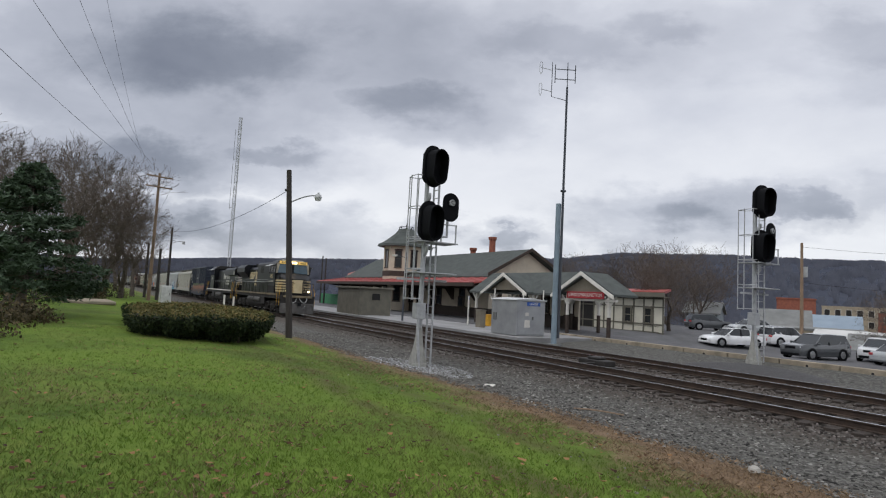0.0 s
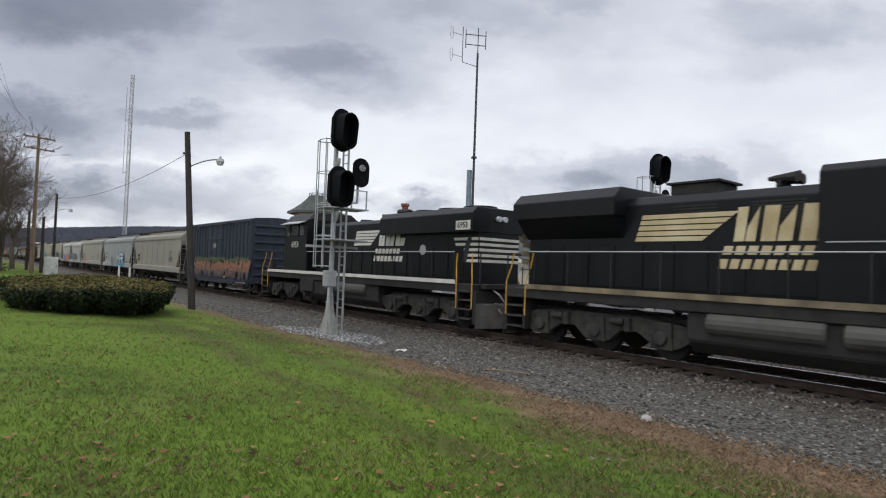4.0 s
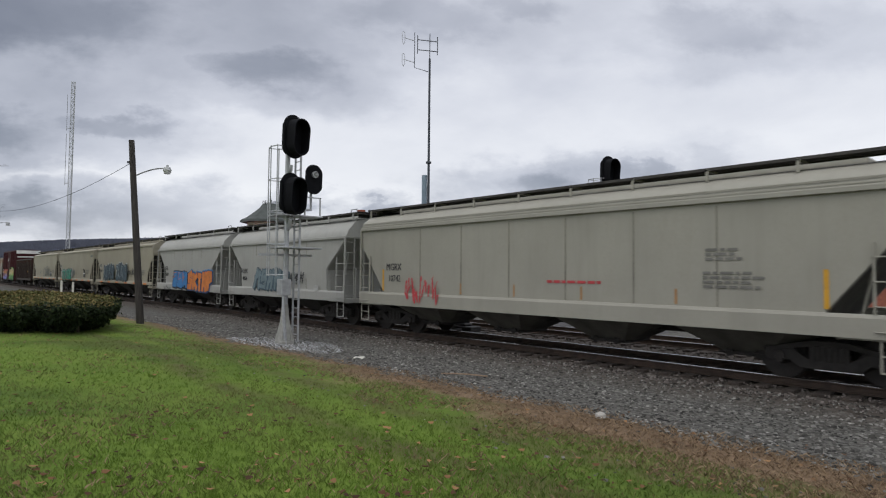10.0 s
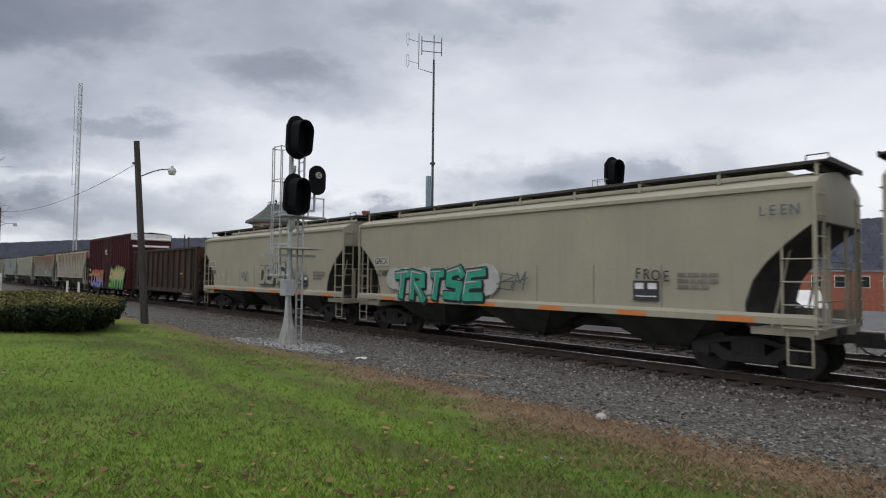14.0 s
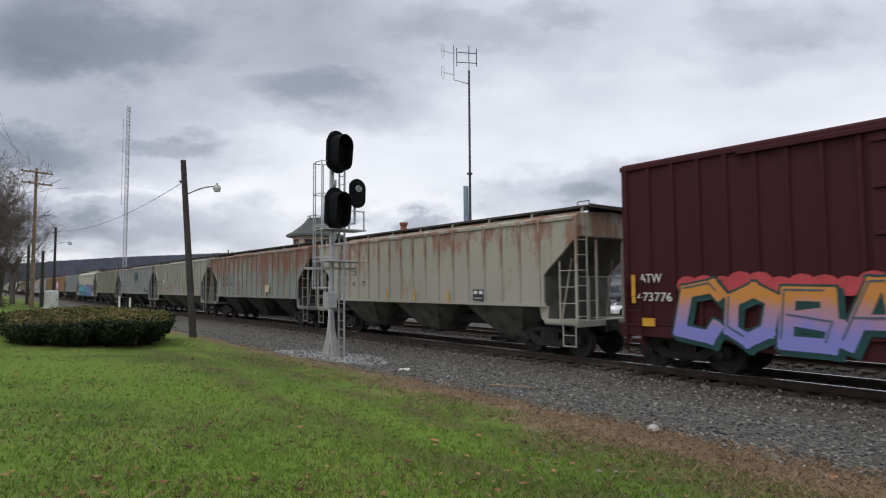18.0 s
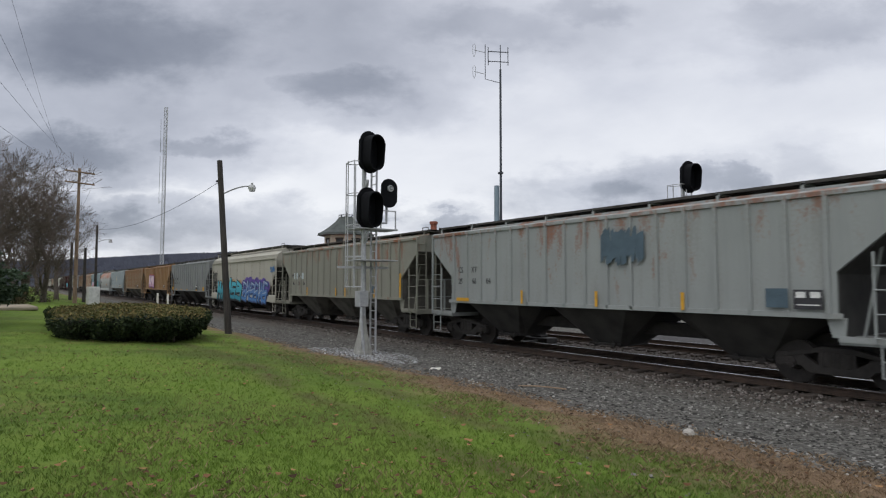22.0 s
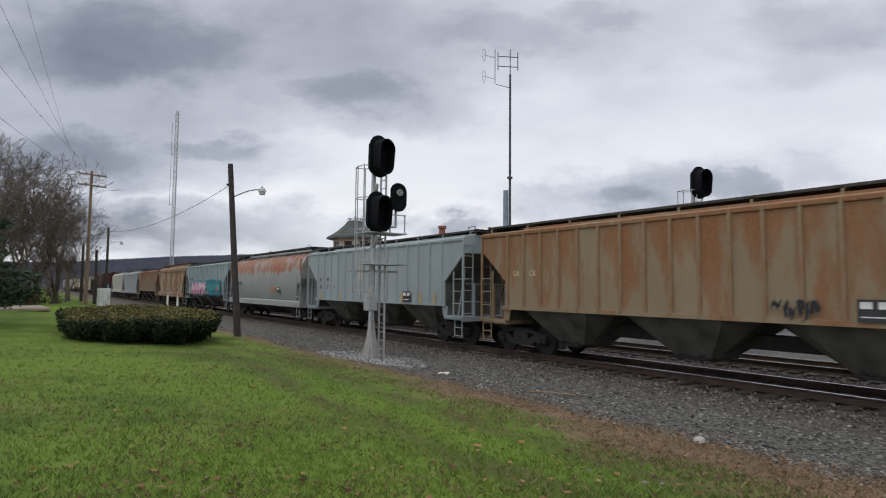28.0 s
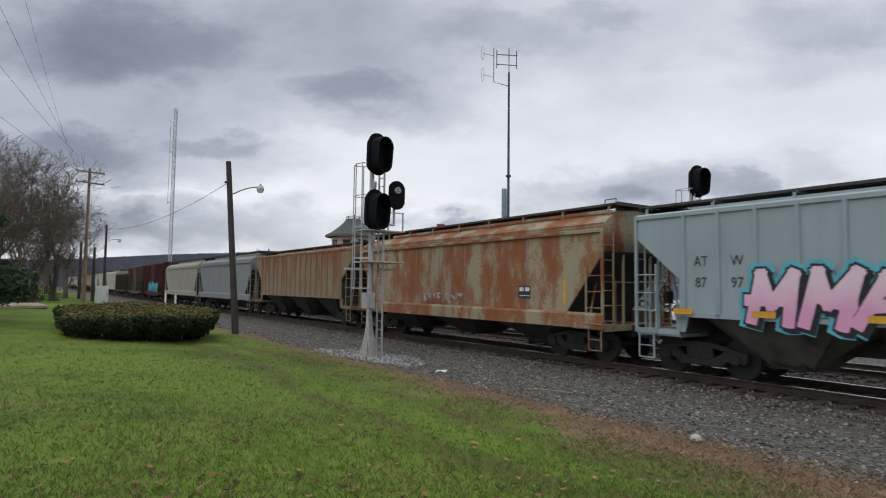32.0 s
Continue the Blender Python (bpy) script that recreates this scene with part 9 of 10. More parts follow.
scrawl(car_gacx_a, -5.0, 1.85, 0.4, 0.6, 5, "sp_black", -1.6, 43, 0.018)
scrawl(car_gacx_c, 4.3, 1.85, 1.3, 1.0, 9, "sp_slate", -1.6, 50, 0.02)
scrawl(car_gacx_c, -2.1, 1.9, 0.7, 0.6, 7, "sp_slate", -1.6, 51, 0.02)
scrawl(car_gacx_c, -5.6, 2.1, 1.2, 0.6, 5, "sp_silver", -1.6, 52, 0.016)
# gondola and maroon boxcar
patch(car_gon, 4.6, 2.0, 0.5, 0.1, "yellow_paint", -1.63)
bars(car_gon, -5.8, 2.4, 0.6, 0.3, 2, "sp_silver", -1.53)
mark(car_maroon, "ATW", -6.85, 2.20, 0.30, "white_paint", -1.60)
mark(car_maroon, "473776", -6.75, 1.75, 0.30, "white_paint", -1.60, squash=1.05)
patch(car_maroon, -6.95, 1.15, 0.35, 0.2, "yellow_paint", -1.60)
patch(car_maroon, -7.4, 1.95, 0.1, 0.7, "yellow_paint", -1.60)
bars(car_maroon, -0.1, 3.75, 0.75, 0.45, 4, "white_paint", -1.62)
# ribbed hoppers


def split_marks(car, left, right, z, size, mat="ink", x=-5.6, gap=1.02):
    """Letters in pairs that stand in the panels between the posts."""
    half, n = RIBBED[car.name]
    pitch = 2 * half / (n - 1)
    first = round((x * SQ + half) / pitch - 0.5)
    whole = left + right
    for k in range(0, len(whole), 2):
        mark(car, whole[k:k + 2], (-half + pitch * (first + k // 2 + 0.5)) / SQ, z, size, mat, -1.528)


split_marks(car_13, "GC", "CX", 2.6, 0.30)
split_marks(car_13, "114", "179", 2.15, 0.30)
data_panel(car_13, 4.3, 1.75, -1.61, 0.5)
for xs, car in (((-1.9, 0.2, 2.5), car_13), ((5.8,), car_14), ((-6.3, 2.2, 5.9), car_15), ((-4.0, 0.1, 1.3, 4.6), car_17), ((-2.9, 0.5, 3.5), car_16), ((-6.2, 6.4, -3.4, 0.1, 3.6, 5.2), car_22)):
    yellow_marks(car, xs, 1.7, 0.42, -1.61)
split_marks(car_14, "CNA", "RS", 2.6, 0.28)
split_marks(car_14, "510", "946", 2.2, 0.28)
patch(car_14, 2.9, 1.95, 0.55, 0.4, "cream_paint", -1.61)
bars(car_14, -2.6, 2.0, 0.4, 0.5, 5, y=-1.53, seed=71)
split_marks(car_15, "CR", "DX", 2.5, 0.30, x=-6.6)
split_marks(car_15, "72", "72", 2.1, 0.30, x=-6.6)
piece("round_sign", MB().cyl((-4.25, -1.53, 2.55), (-4.25, -1.525, 2.55), 0.17, n=18).mesh("round_sign"), "white_paint", car_15)
scrawl(car_15, -2.6, 1.95, 2.0, 0.5, 9, "sp_red", -1.61, 72, 0.014)
bars(car_15, 2.4, 1.95, 0.7, 0.5, 4, y=-1.53, seed=73)
data_panel(car_15, 4.4, 1.72, -1.61, 0.5)
split_marks(car_16, "CS", "XT", 2.6, 0.28, x=-6.3)
split_marks(car_16, "256", "604", 2.2, 0.28, x=-6.3)
scrawl(car_16, 1.5, 3.1, 1.3, 1.0, 30, "sp_slate", -1.60, 74, 0.05)
patch(car_16, 6.0, 1.82, 0.45, 0.4, "sp_slate", -1.61)
data_panel(car_16, 6.7, 1.8, -1.61, 0.55)
patch(car_16, -6.4, 1.56, 0.7, 0.12, "yellow_paint", -1.61)
patch(car_17, -5.1, 2.55, 0.5, 0.35, "sp_pale", -1.53)
patch(car_17, -6.1, 2.55, 0.5, 0.35, "sp_pale", -1.53)
split_marks(car_17, "MW", "CX", 2.55, 0.28, x=-6.1)
split_marks(car_17, "462", "206", 2.12, 0.28, x=-6.1)
patch(car_17, 4.4, 1.85, 0.4, 0.3, "sp_slate", -1.61)
yellow_marks(car_17, (7.05,), 2.0, 1.1, -1.56, w=0.12)
# cream hopper with blue and violet graffiti
mark(car_18, "MULX", -7.1, 2.2, 0.3, y=-1.520)
mark(car_18, "14502", -7.0, 1.85, 0.28, y=-1.520)
# cool grey ribbed hopper
split_marks(car_19, "GR", "PX", 2.55, 0.30, x=-6.0, gap=0.95)
split_marks(car_19, "944", "517", 2.15, 0.30, x=-6.0, gap=0.95)
yellow_marks(car_19, (-7.2, 6.6), 1.65, 0.3, -1.61, w=0.5)
yellow_marks(car_19, (-5.3, -2.9, -0.2, 3.9), 1.56, 0.14, -1.61, w=0.4)
data_panel(car_19, 3.9, 1.75, -1.61, 0.6)
# orange and rusty ones
split_marks(car_20, "CE", "FX", 2.6, 0.34, x=-6.2)
split_marks(car_20, "15", "21", 2.1, 0.34, x=-6.2)
data_panel(car_20, 5.9, 1.8, -1.61, 0.5)
scrawl(car_21, 3.3, 1.72, 1.0, 0.42, 7, "sp_black", -1.61, 92, 0.03)
data_panel(car_21, 5.0, 1.75, -1.61, 0.6)
split_marks(car_21, "GA", "CX", 2.6, 0.26, "cream_paint", x=-6.2)
split_marks(car_22, "AT", "W", 2.5, 0.30, x=-6.6, gap=0.95)
split_marks(car_22, "67", "371", 2.12, 0.30, x=-6.6, gap=0.95)
data_panel(car_22, 4.0, 1.75, -1.61, 0.6)
patch(car_22, -0.9, 2.85, 0.55, 0.8, "cream_paint", -1.53)
scrawl(car_22, -1.6, 1.85, 2.2, 0.5, 9, "sp_silver", -1.61, 93, 0.016)
mark(car_23, "ATW 487054", -5.7, 2.35, 0.26, y=-1.56)
bars(car_23, 2.9, 1.95, 1.0, 0.3, 3, "sp_orange", -1.56, seed=94)
data_panel(car_23, 4.0, 1.9, -1.555, 0.5)
split_marks(car_24, "AT", "W", 2.75, 0.34, x=-6.5, gap=0.95)
split_marks(car_24, "87", "97", 2.25, 0.34, x=-6.5, gap=0.95)
for x in (-7.0, -4.8, -2.3, 1.7):
    patch(car_24, x, 1.57, 0.5, 0.14, "yellow_paint", -1.64, "yellow_reflector")
patch(car_24, 5.4, 1.95, 0.55, 0.35, "sp_orange", -1.64)
data_panel(car_25, 4.6, 1.95, -1.51, 0.55)
yellow_marks(car_25, (6.6,), 2.0, 0.8, -1.51)
scrawl(car_25, -0.6, 1.7, 2.6, 0.4, 8, "sp_silver", -1.6, 98, 0.02)


# ---- graffiti pieces ----
M["fade_coba"] = spray_two("orange_to_violet_spray", (0.20, 0.20, 0.50), (0.52, 0.22, 0.05), 0.75, 2.1)
M["fade_lime"] = spray_two("lime_to_sand_spray", (0.13, 0.42, 0.08), (0.55, 0.40, 0.16), 0.75, 2.3)
M["fade_teal"] = spray_two("teal_to_cyan_spray", (0.03, 0.22, 0.28), (0.08, 0.42, 0.52), 0.9, 2.4)
M["fade_blue"] = spray_two("blue_to_slate_spray", (0.07, 0.19, 0.42), (0.13, 0.20, 0.38), 0.9, 2.4)
M["fade_pink"] = spray_two("pink_to_pale_spray", (0.62, 0.30, 0.46), (0.66, 0.50, 0.58), 1.3, 2.6)
M["sp_steel"] = spray("blue_grey_spray", (0.17, 0.23, 0.25))
M["sp_greenblack"] = spray("blackish_teal_spray", (0.012, 0.06, 0.06))
M["fade_mr"] = spray_two("cyan_to_pale_spray", (0.12, 0.40, 0.50), (0.50, 0.58, 0.60), 1.0, 2.2)
M["fade_mud"] = spray_two("faded_salmon_to_slate_spray", (0.10, 0.075, 0.07), (0.30, 0.13, 0.085), 0.9, 2.0)
wildstyle(car_blue_box, 9, -3.9, 6.6, 1.05, 2.1, "fade_mud", "sp_mud2", "sp_moss", None, -1.60, 5, 0.3, 0.30)
wildstyle(car_blue_box, 13, -4.0, 6.6, 1.95, 2.3, "sp_moss", "sp_mud2", None, None, -1.59, 9, 0.3, 0.3, 0.02, 0.02)
wildstyle(car_blue_box, 5, -6.7, -5.2, 2.7, 3.7, "sp_silver", "sp_silver", None, None, -1.59, 10, 0.1, 0.05, 0, 0.002)
wildstyle(car_wfrx, "MR", 0.9, 4.4, 1.32, 2.45, "fade_mr", "sp_navy", "white_paint", None, -1.605, 4, 0.0, 0.27, 0.10, 0.06)
puffs(car_wfrx, 0.7, 4.6, 2.05, 0.16, "sp_blue", -1.60, 8, 8)
for k in range(4):
    patch(car_wfrx, (1.3 + 0.95 * k) / SQ, 1.12, 0.86, 0.34, "sp_navy", -1.61, "graffiti_block")
    patch(car_wfrx, (1.3 + 0.95 * k) / SQ, 1.13, 0.76, 0.25, "sp_cyan", -1.62, "graffiti_block")
wildstyle(car_wfrx, "SIN", -2.7, -1.1, 1.05, 2.0, "sp_silver", "sp_slate", None, None, -1.605, 7, 0.1, 0.16, 0.0, 0.035)
wildstyle(car_alhx, 5, -2.3, 1.0, 1.3, 2.25, "sp_steel", "sp_slate", None, None, -1.605, 22, 0.25, 0.26, 0.04, 0.05)
wildstyle(car_alhx, 4, 1.2, 2.4, 1.6, 2.1, "sp_black", "sp_black", None, None, -1.605, 23, 0.2, 0.07, 0.0, 0.003)
wildstyle(car_itfx, 3, -2.05, 0.4, 1.1, 2.1, "sp_blue", "sp_black", "sp_orange", None, -1.60, 24, 0.1, 0.42)
wildstyle(car_itfx, "SKIMP", 0.5, 4.2, 0.98, 2.1, "sp_orange", "sp_navy", None, "sp_blue", -1.605, 25, 0.05, 0.44, 0.04, 0.035, 0.10)
wildstyle(car_gacx_a, "NOYS", -4.95, -1.85, 1.4, 2.6, "sp_slate", "sp_black", "sp_pale", "sp_pale", -1.60, 41, 0.1, 0.36, 0.0, 0.07, 0.07)
wildstyle(car_gacx_a, "ZURG", -1.2, 1.75, 1.4, 2.65, "sp_slate", "sp_black", "sp_pale", "sp_pale", -1.60, 42, 0.15, 0.36, 0.0, 0.07, 0.07)
wildstyle(car_gacx_a, "ZURG", 1.95, 2.9, 1.85, 2.15, "sp_black", "sp_black", None, None, -1.60, 43, 0.2, 0.12, 0, 0.005)
wildstyle(car_gacx_a, "NOYS", 3.1, 4.1, 1.85, 2.3, "sp_black", "sp_black", None, None, -1.60, 44, 0.1, 0.10, 0, 0.005)
wildstyle(car_gacx_a, 4, 4.0, 5.2, 1.35, 1.75, "sp_silver", "sp_silver", None, None, -1.60, 46, 0.2, 0.10, 0, 0.004)
puffs(car_gacx_b, -5.7, -0.7, 1.85, 0.42, "sp_silver", -1.59, 9, 46)
wildstyle(car_gacx_b, "TRISE", -5.4, -1.0, 1.25, 2.35, "sp_green", "sp_black", "sp_pink", None, -1.60, 45, 0.15, 0.29, 0.05, 0.04)
wildstyle(car_gacx_b, 2, -0.4, 0.7, 1.65, 2.15, "sp_slate", "sp_slate", None, None, -1.60, 47, 0.2, 0.06, 0, 0.002)
for k, (ch, xk) in enumerate((("F", 4.0), ("R", 4.22), ("O", 4.45), ("E", 4.7))):
    mark(car_gacx_b, ch, xk / SQ, 2.14 - 0.02 * k, 0.36, "sp_black", -1.60, "spray_tag")
for k, (ch, xk) in enumerate((("L", 6.75), ("E", 6.95), ("E", 7.15), ("N", 7.35))):
    mark(car_gacx_b, ch, xk / SQ, 3.42, 0.3, "sp_slate", -1.60, "spray_tag")
wildstyle(car_gacx_c, "DEAS", 0.0, 2.6, 1.6, 2.55, P["gacx"], "sp_slate", None, None, -1.60, 49, 0.12, 0.26, 0.02, 0.035)
puffs(car_maroon, -5.2, -0.8, 2.05, 0.22, "sp_red", -1.60, 11, 60)
wildstyle(car_maroon, "COBA", -5.3, -0.8, 0.74, 2.12, "fade_coba", "sp_greenblack", "sp_slate", None, -1.615, 61, 0.12, 0.26, 0.07, 0.05)
wildstyle(car_maroon, 5, 1.4, 5.7, 0.78, 2.4, "fade_lime", "sp_slate", "sp_pale", "sp_lime", -1.615, 63, 0.3, 0.26, 0.06, 0.05, 0.12)
puffs(car_18, -5.6, 0.6, 2.05, 0.30, "sp_sand", -1.60, 8, 80)
wildstyle(car_18, 5, -5.5, 0.6, 0.95, 2.45, "fade_teal", "sp_black", "sp_cyan", None, -1.605, 81, 0.15, 0.22, 0.08, 0.06)
puffs(car_18, 0.8, 6.2, 2.0, 0.48, "sp_purple", -1.60, 8, 82)
wildstyle(car_18, 6, 0.9, 5.9, 0.92, 2.35, "fade_blue", "sp_navy", "sp_pale", None, -1.605, 83, 0.25, 0.22, 0.05, 0.05)
wildstyle(car_18, 4, 6.2, 7.0, 2.85, 3.2, "sp_blue", "sp_blue", None, None, -1.52, 84, 0.1, 0.08, 0, 0.004)
wildstyle(car_18, 6, -6.6, -5.6, 1.9, 3.1, "sp_black", "sp_black", None, None, -1.60, 85, 0.1, 0.07, 0, 0.003)
wildstyle(car_20, 3, -3.6, -0.5, 1.75, 3.0, "fade_pink", "sp_purple", "white_paint", "sp_red", -1.605, 91, 0.1, 0.34)
wildstyle(car_24, 5, -4.5, 0.8, 1.35, 2.6, "fade_pink", "sp_black", None, "sp_cyan", -1.605, 96, 0.2, 0.25, 0.06, 0.05)
wildstyle(car_24, 5, 1.0, 5.6, 1.4, 2.65, "sp_teal", "sp_navy", "sp_cyan", "sp_cyan", -1.605, 97, 0.15, 0.25, 0.06, 0.05, 0.10)
wildstyle(car_29, 6, -2.3, 4.0, 1.1, 2.3, "fade_teal", "sp_black", "sp_cyan", None, -1.62, 99, 0.2, 0.32)


# ---- grass blades, leaves and stones on the ground ----
def blade_material():
    """Every blade has its own tone, and the turf changes from patch to patch."""
    m, nt, b, co = surface("grass_blades", 0.9, 0, 0.2)
    g = nt.nodes.new("ShaderNodeNewGeometry")
    own = ramp(nt, g.outputs["Random Per Island"], [(0.0, (0.042, 0.072, 0.012)), (0.3, (0.074, 0.118, 0.020)), (0.6, (0.098, 0.148, 0.026)), (0.85, (0.130, 0.168, 0.038)), (1.0, (0.21, 0.18, 0.085))])
    big, mid = noise_tex(nt, co, 0.16, 4, 0.55), noise_tex(nt, co, 0.75, 4, 0.6)
    own = mix_col(nt, ramp(nt, big, [(0.46, grey(0)), (0.58, grey(0.75))]), own, (0.105, 0.178, 0.022))
    own = mix_col(nt, ramp(nt, big, [(0.36, grey(0.5)), (0.46, grey(0))]), own, (0.080, 0.085, 0.024))
    own = mix_col(nt, ramp(nt, mid, [(0.36, grey(0.75)), (0.50, grey(0))]), own, (0.098, 0.108, 0.034))
    own = mix_col(nt, ramp(nt, noise_tex(nt, co, 0.4, 5, 0.62, (0.55, 1.3, 1), (8, 3, 0)), [(0.50, grey(0)), (0.64, grey(0.7))]), own, (0.155, 0.135, 0.062))
    nt.links.new(own, b.inputs["Base Color"])
    return m


M["blade"] = blade_material()
M["straw"] = island("dead_grass_straw", [(0.0, (0.09, 0.06, 0.036)), (0.5, (0.20, 0.14, 0.085)), (1.0, (0.34, 0.25, 0.16))])
M["dead_leaf"] = island("fallen_leaves", [(0.0, (0.035, 0.02, 0.012)), (0.6, (0.10, 0.05, 0.024)), (1.0, (0.30, 0.17, 0.08))])
M["ballast"] = island("crushed_stone", [(0.0, (0.018, 0.018, 0.017)), (0.35, (0.072, 0.069, 0.062)), (0.75, (0.145, 0.140, 0.127)), (0.96, (0.225, 0.22, 0.205)), (1.0, (0.34, 0.33, 0.305))])
M["ballast_dark"] = island("iron_stained_ballast", [(0.0, (0.022, 0.019, 0.017)), (0.5, (0.075, 0.065, 0.058)), (1.0, (0.17, 0.15, 0.14))])
det = np.random.default_rng(77)


def strew(n, near=1.6, far=26.0, y0=-3.0, y1=7.2):
    """Places on the lawn, thinning out away from the near corner."""
    out = []
    while len(out) < n:
        r = near * (far / near) ** det.random()
        a = radians(-25 + 140 * det.random())
        x, y = -r * math.sin(a), r * math.cos(a)
        if y0 < y < y1:
            out.append((x, y))
    return out


def blades(name, spots, hmin, hmax, width, lean, mat, label, category):
    vs, fs = [], []
    for (x, y) in spots:
        z = ground_z(x, y)
        for k in range(3):
            px, py = x + det.normal(0, 0.025), y + det.normal(0, 0.025)
            h, a, b = det.uniform(hmin, hmax), det.uniform(0, 6.283), det.uniform(0, 6.283)
            w, ln = width * det.uniform(0.6, 1.3), lean * det.random() * h
            i = len(vs)
            cx, cy = math.cos(a) * w, math.sin(a) * w
            lx, ly = math.cos(b) * ln, math.sin(b) * ln
            vs += [(px - cx, py - cy, z - 0.01), (px + cx, py + cy, z - 0.01), (px + cx * 0.7 + lx * 0.4, py + cy * 0.7 + ly * 0.4, z + h * 0.6), (px + lx, py + ly, z + h)]
            fs += [(i, i + 1, i + 2), (i, i + 2, i + 3)]
    return bulk(name, vs, fs, mat, label, category)


lawn_spots = [p for p in strew(76000) if p[1] + 1.6 * noise.noise((p[0] * 0.9, p[1] * 0.9, 1.0)) + 2.2 * noise.noise((p[0] * 0.4, p[1] * 0.4, 5.0)) + max(0.0, min(1.0, (p[0] + 14) * 0.1)) * 0.8 < 6.6]
blades("grass", lawn_spots, 0.018, 0.05, 0.0032, 1.2, "blade", "short green autumn lawn grass with yellowed blades", "grass")
edge_spots = [p for p in strew(14000, y0=5.2, y1=9.0, near=6.0) if abs(p[1] - 7.4 + 1.2 * noise.noise((p[0] * 0.6, 0.0, 2.0))) < 1.5 and det.random() < 0.75]
blades("dead_grass", edge_spots, 0.015, 0.06, 0.003, 2.0, "straw", "dry brown dead grass along the gravel edge", "grass")
dry_in_lawn = [p for p in strew(11000) if noise.noise((p[0] * 0.35, p[1] * 0.35, 9.0)) > 0.12]
blades("withered_grass", dry_in_lawn, 0.02, 0.06, 0.003, 1.6, "straw", "withered straw-coloured patches in the lawn", "grass")


def leaf_litter():
    vs, fs = [], []
    for (x, y) in strew(2300, y1=9.4):
        z = ground_z(x, y) + det.uniform(0.02, 0.06)
        s, a, t = det.uniform(0.016, 0.045), det.uniform(0, 6.283), det.uniform(-0.5, 0.5)
        i = len(vs)
        for (u, v, c) in ((-1, 0, 0.3), (-0.3, 0.55, 0), (0.5, 0.5, 0.1), (1.1, 0, 0.35), (0.5, -0.5, 0.1), (-0.3, -0.55, 0)):
            vs.append((x + s * (u * math.cos(a) - v * math.sin(a)), y + s * (u * math.sin(a) + v * math.cos(a)), z + s * (c + t * v)))
        fs += [(i, i + 1, i + 2, i + 3), (i, i + 3, i + 4, i + 5)]
    bulk("leaf_litter", vs, fs, "dead_leaf", "scattered brown fallen leaves on the lawn", "fallen leaves")


leaf_litter()
ROCK = [(-0.8, -0.6, -0.5), (0.7, -0.8, -0.5), (0.9, 0.5, -0.5), (-0.6, 0.8, -0.5), (-0.5, -0.5, 0.45), (0.55, -0.35, 0.6), (0.4, 0.6, 0.4), (-0.55, 0.3, 0.55)]
ROCK_F = [(4, 5, 6, 7), (0, 1, 5, 4), (1, 2, 6, 5), (2, 3, 7, 6), (3, 0, 4, 7)]


def stones(name, spots, smin, smax, mat, label):
    vs, fs = [], []
    for (x, y, z) in spots:
        s, a = det.uniform(smin, smax) * (1.0 if det.random() < 0.93 else 1.6), det.uniform(0, 6.283)
        sx, sy, sz = s * det.uniform(0.7, 1.3), s * det.uniform(0.7, 1.3), s * det.uniform(0.5, 1.0)
        ca, sa, tilt = math.cos(a), math.sin(a), det.uniform(-0.4, 0.4)
        i = len(vs)
        for (u, v, w) in ROCK:
            vs.append((x + sx * u * ca - sy * v * sa, y + sx * u * sa + sy * v * ca, z + sz * w + tilt * s * u * 0.6))
        fs += [tuple(q + i for q in f) for f in ROCK_F]
    bulk(name, vs, fs, mat, label, "ballast stones")


def gravel_spots(n, x0, x1, y0, y1, skew=1.0, lift=0.0):
    out = []
    for _ in range(n):
        x = x1 - (x1 - x0) * det.random() ** skew
        y = y0 + (y1 - y0) * det.random()
        out.append((x, y, ground_z(x, y) + lift))
    return out


stones("verge_gravel", [p for p in gravel_spots(26000, -34, 3, 7.7, 13.1, 1.25) if p[1] + 0.7 * noise.noise((p[0] * 0.8, p[1] * 0.8, 4.0)) > 8.2], 0.018, 0.042, "ballast", "grey crushed stone on the verge before the track")
stones("stray_stones", [(x, y, ground_z(x, y)) for (x, y) in strew(420, y0=5.0, y1=8.6, near=6)], 0.014, 0.03, "ballast", "stray grey stones in the dead grass")
M["pale_grit"] = island("pale_stone_chips", [(0.0, (0.16, 0.165, 0.175)), (0.5, (0.32, 0.33, 0.34)), (1.0, (0.55, 0.56, 0.57))])
pale = []
for _ in range(2600):
    rr, aa = 1.9 * det.random() ** 0.7, det.uniform(0, 6.283)
    px, py = -18.3 + 1.5 * rr * math.cos(aa), 9.7 + 0.8 * rr * math.sin(aa)
    pale.append((px, py, ground_z(px, py) + 0.005))
stones("pale_gravel", pale, 0.012, 0.026, "pale_grit", "pale stone chips round the signal's foot")
bed = []
for yc in (NEAR_Y, FAR_Y):
    for _ in range(13000):
        x, y = 5 - 50 * det.random() ** 1.2, yc + det.uniform(-2.1, 2.1)
        off = abs(y - yc)
        if abs(off - GAUGE / 2) < 0.09:
            continue
        bed.append((x, y, -0.235 + 0.02 * det.random() + (0.03 if off < 1.3 else 0.0)))
stones("track_ballast", bed, 0.02, 0.04, "ballast_dark", "rust-stained stone ballast between the wooden ties")


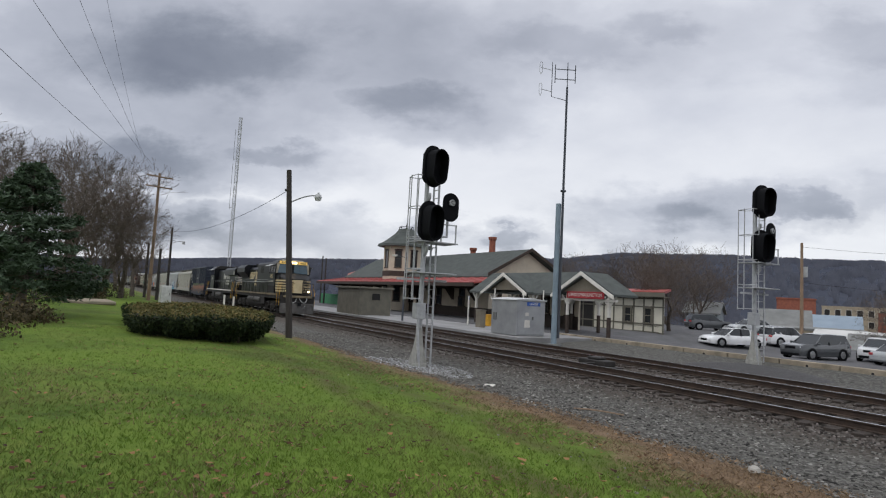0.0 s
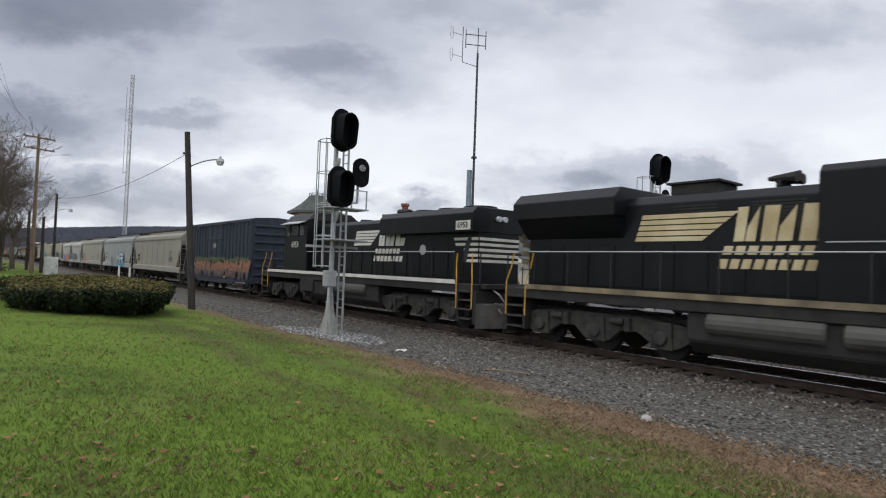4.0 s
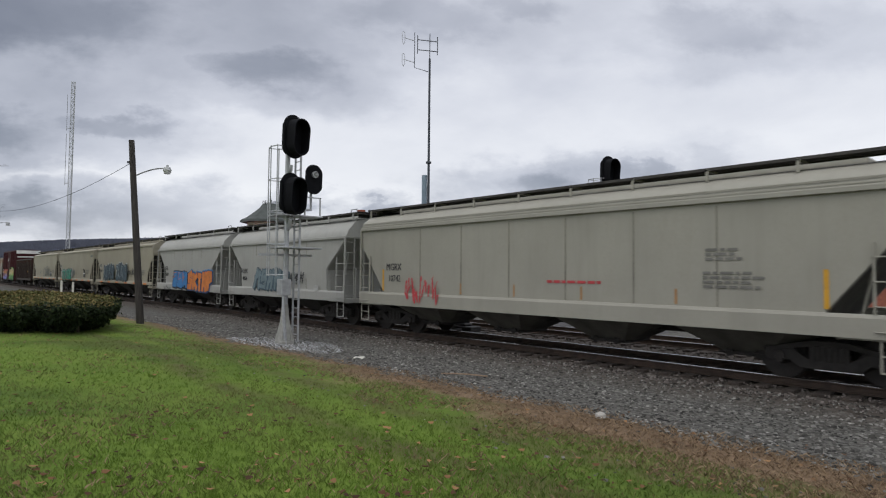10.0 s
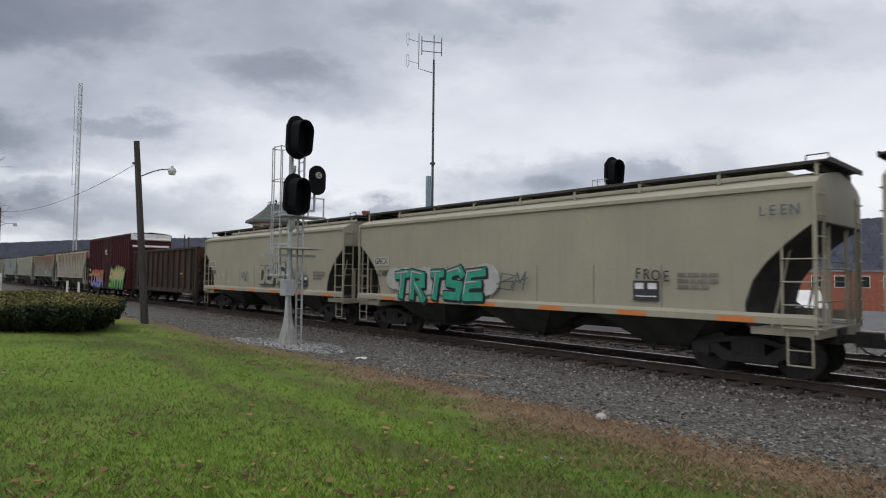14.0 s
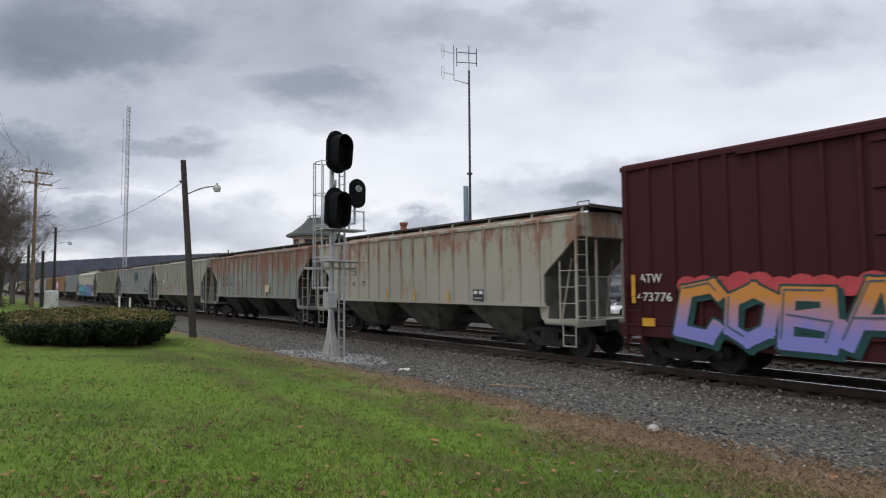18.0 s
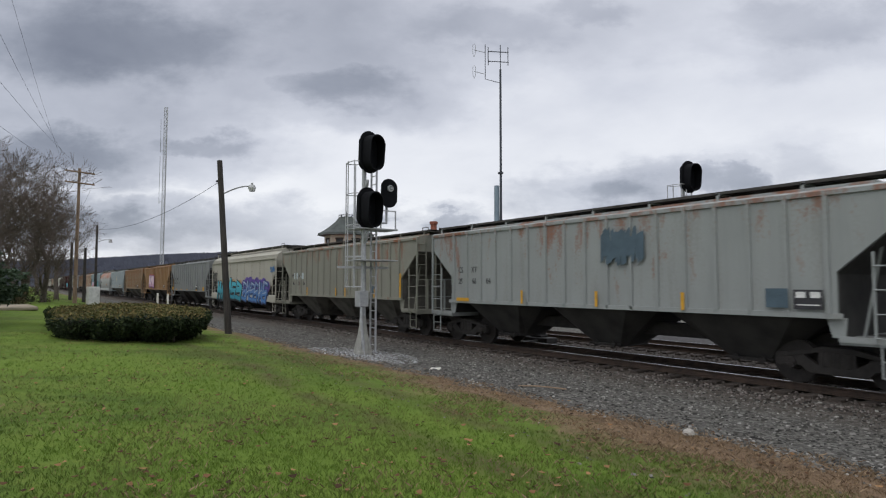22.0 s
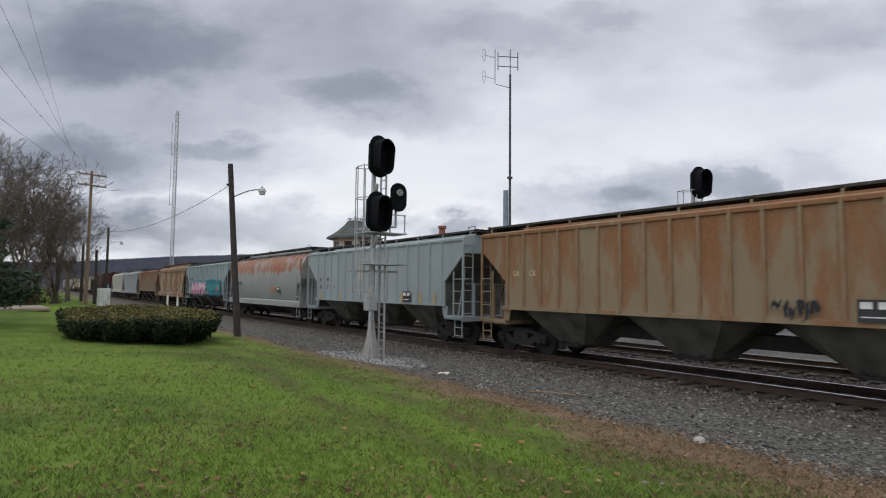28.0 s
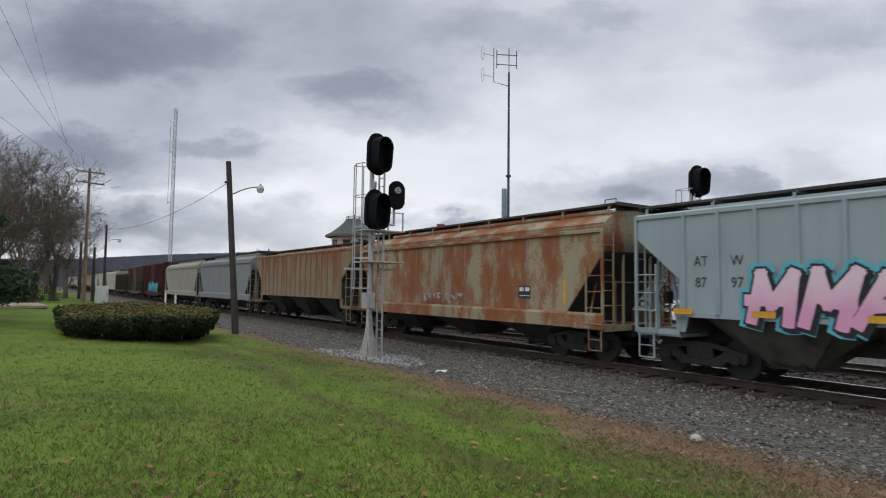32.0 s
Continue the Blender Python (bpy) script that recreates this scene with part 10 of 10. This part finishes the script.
# ---- small things left on the ground ----
def litter_bits():
    z = ground_z(-5.13, 8.21)
    rock = MB().loft([[(math.cos(k * 0.7854) * r * (1 + 0.25 * math.sin(3 * k)), math.sin(k * 0.7854) * r * (1 + 0.2 * math.cos(2 * k)), h) for k in range(8)] for (r, h) in ((0.06, 0.0), (0.09, 0.03), (0.075, 0.08), (0.03, 0.105))])
    t = thing("rock", "pale grey lump of stone in dead grass", "rock", shift(-5.13, 8.21, z))
    piece("stone", rock.mesh("stone"), "concrete", t)
    z = ground_z(-10.0, 10.0)
    t = thing("fallen_stick", "weathered broken stick lying in the gravel", "stick", pose(-10.0, 10.0, z + 0.03, 0, 0, 25))
    piece("stick", MB().tube([(-0.55, 0, 0), (-0.2, 0.04, 0.02), (0.15, 0.01, 0.03), (0.6, 0.06, 0.01)], 0.018).mesh("stick"), "wood_pale", t)
    z = ground_z(-14.0, 9.8)
    t = thing("paper_litter", "crumpled white paper litter on the gravel", "litter", pose(-14.0, 9.8, z + 0.03, 0, 0, 40))
    piece("sheet", MB().loft([[(-0.14, -0.09, 0.0), (-0.12, 0.08, 0.03), (-0.13, 0.09, 0.01), (-0.15, -0.09, -0.015)], [(0.0, -0.1, 0.05), (0.02, 0.1, 0.02), (0.02, 0.11, 0.0), (0.0, -0.11, 0.03)], [(0.13, -0.07, 0.0), (0.15, 0.09, 0.04), (0.16, 0.09, 0.02), (0.14, -0.08, -0.015)]]).mesh("sheet"), "white_trim", t)


litter_bits()
M["gear_dark"] = plain("greasy_dark_steel", (0.03, 0.027, 0.025), (0.014, 0.013, 0.012), 6, 0.7)
gear = thing("switch_gear", "low dark greasy steel gear beside the rail", "railway gear", shift(-17.0, 16.95, -0.2))
piece("casing", MB().box(-0.7, 0.7, -0.3, 0.3, 0.0, 0.22).box(-0.3, 0.3, -0.22, 0.22, 0.22, 0.32).mesh("casing", 0.03), "gear_dark", gear)
piece("rod", MB().cyl((0.2, -1.5, 0.1), (0.2, -0.3, 0.1), 0.035, n=8).mesh("rod"), "gear_dark", gear)
piece("base_plate", MB().box(-0.9, 0.9, -0.45, 0.45, -0.06, 0.0).mesh("base_plate", 0.01), "gear_dark", gear)
lay_ties()


# ---- motion ----
# where the train's nose stands, second by second
NOSE = [-46.78, -34.23, -20.9, -6.89, 7.02, 20.77, 34.46, 47.88, 61.25, 75.28, 89.42, 103.59, 117.67, 131.7, 145.71, 159.53, 173.3,
        187.02, 200.72, 214.56, 228.38, 242.12, 255.84, 269.54, 283.22, 296.88, 310.53, 324.09, 337.6, 350.99, 364.69, 378.11, 391.4]


def nose_at(t):
    i = min(31, int(t))
    u = t - i
    p = [NOSE[max(0, i - 1)] if i else 2 * NOSE[0] - NOSE[1] + 0.8, NOSE[i], NOSE[i + 1], NOSE[min(32, i + 2)] if i < 31 else 2 * NOSE[32] - NOSE[31]]
    return 0.5 * (2 * p[1] + (p[2] - p[0]) * u + (2 * p[0] - 5 * p[1] + 4 * p[2] - p[3]) * u * u + (3 * p[1] - p[0] - 3 * p[2] + p[3]) * u ** 3)


def motions():
    for car, behind in TRAIN:
        walk(car, [(t, pose(nose_at(t) - behind, NEAR_Y, 0)) for t in range(33)])
    # all wheelsets of one size and place in their truck share one turning action
    turning = {}
    for ob, dx, r in WHEELS:
        key = (round(dx, 3), r)
        if key not in turning:
            walk(ob, [(f / 30, pose(dx, 0, r, 0, math.degrees((nose_at(f / 30) - NOSE[0]) / r), 0)) for f in range(0, 961)])
            turning[key] = ob.animation_data
        else:
            ob.rotation_mode = "QUATERNION"
            ob.animation_data_create()
            ob.animation_data.action = turning[key].action
            ob.animation_data.action_slot = turning[key].action_slot


motions()
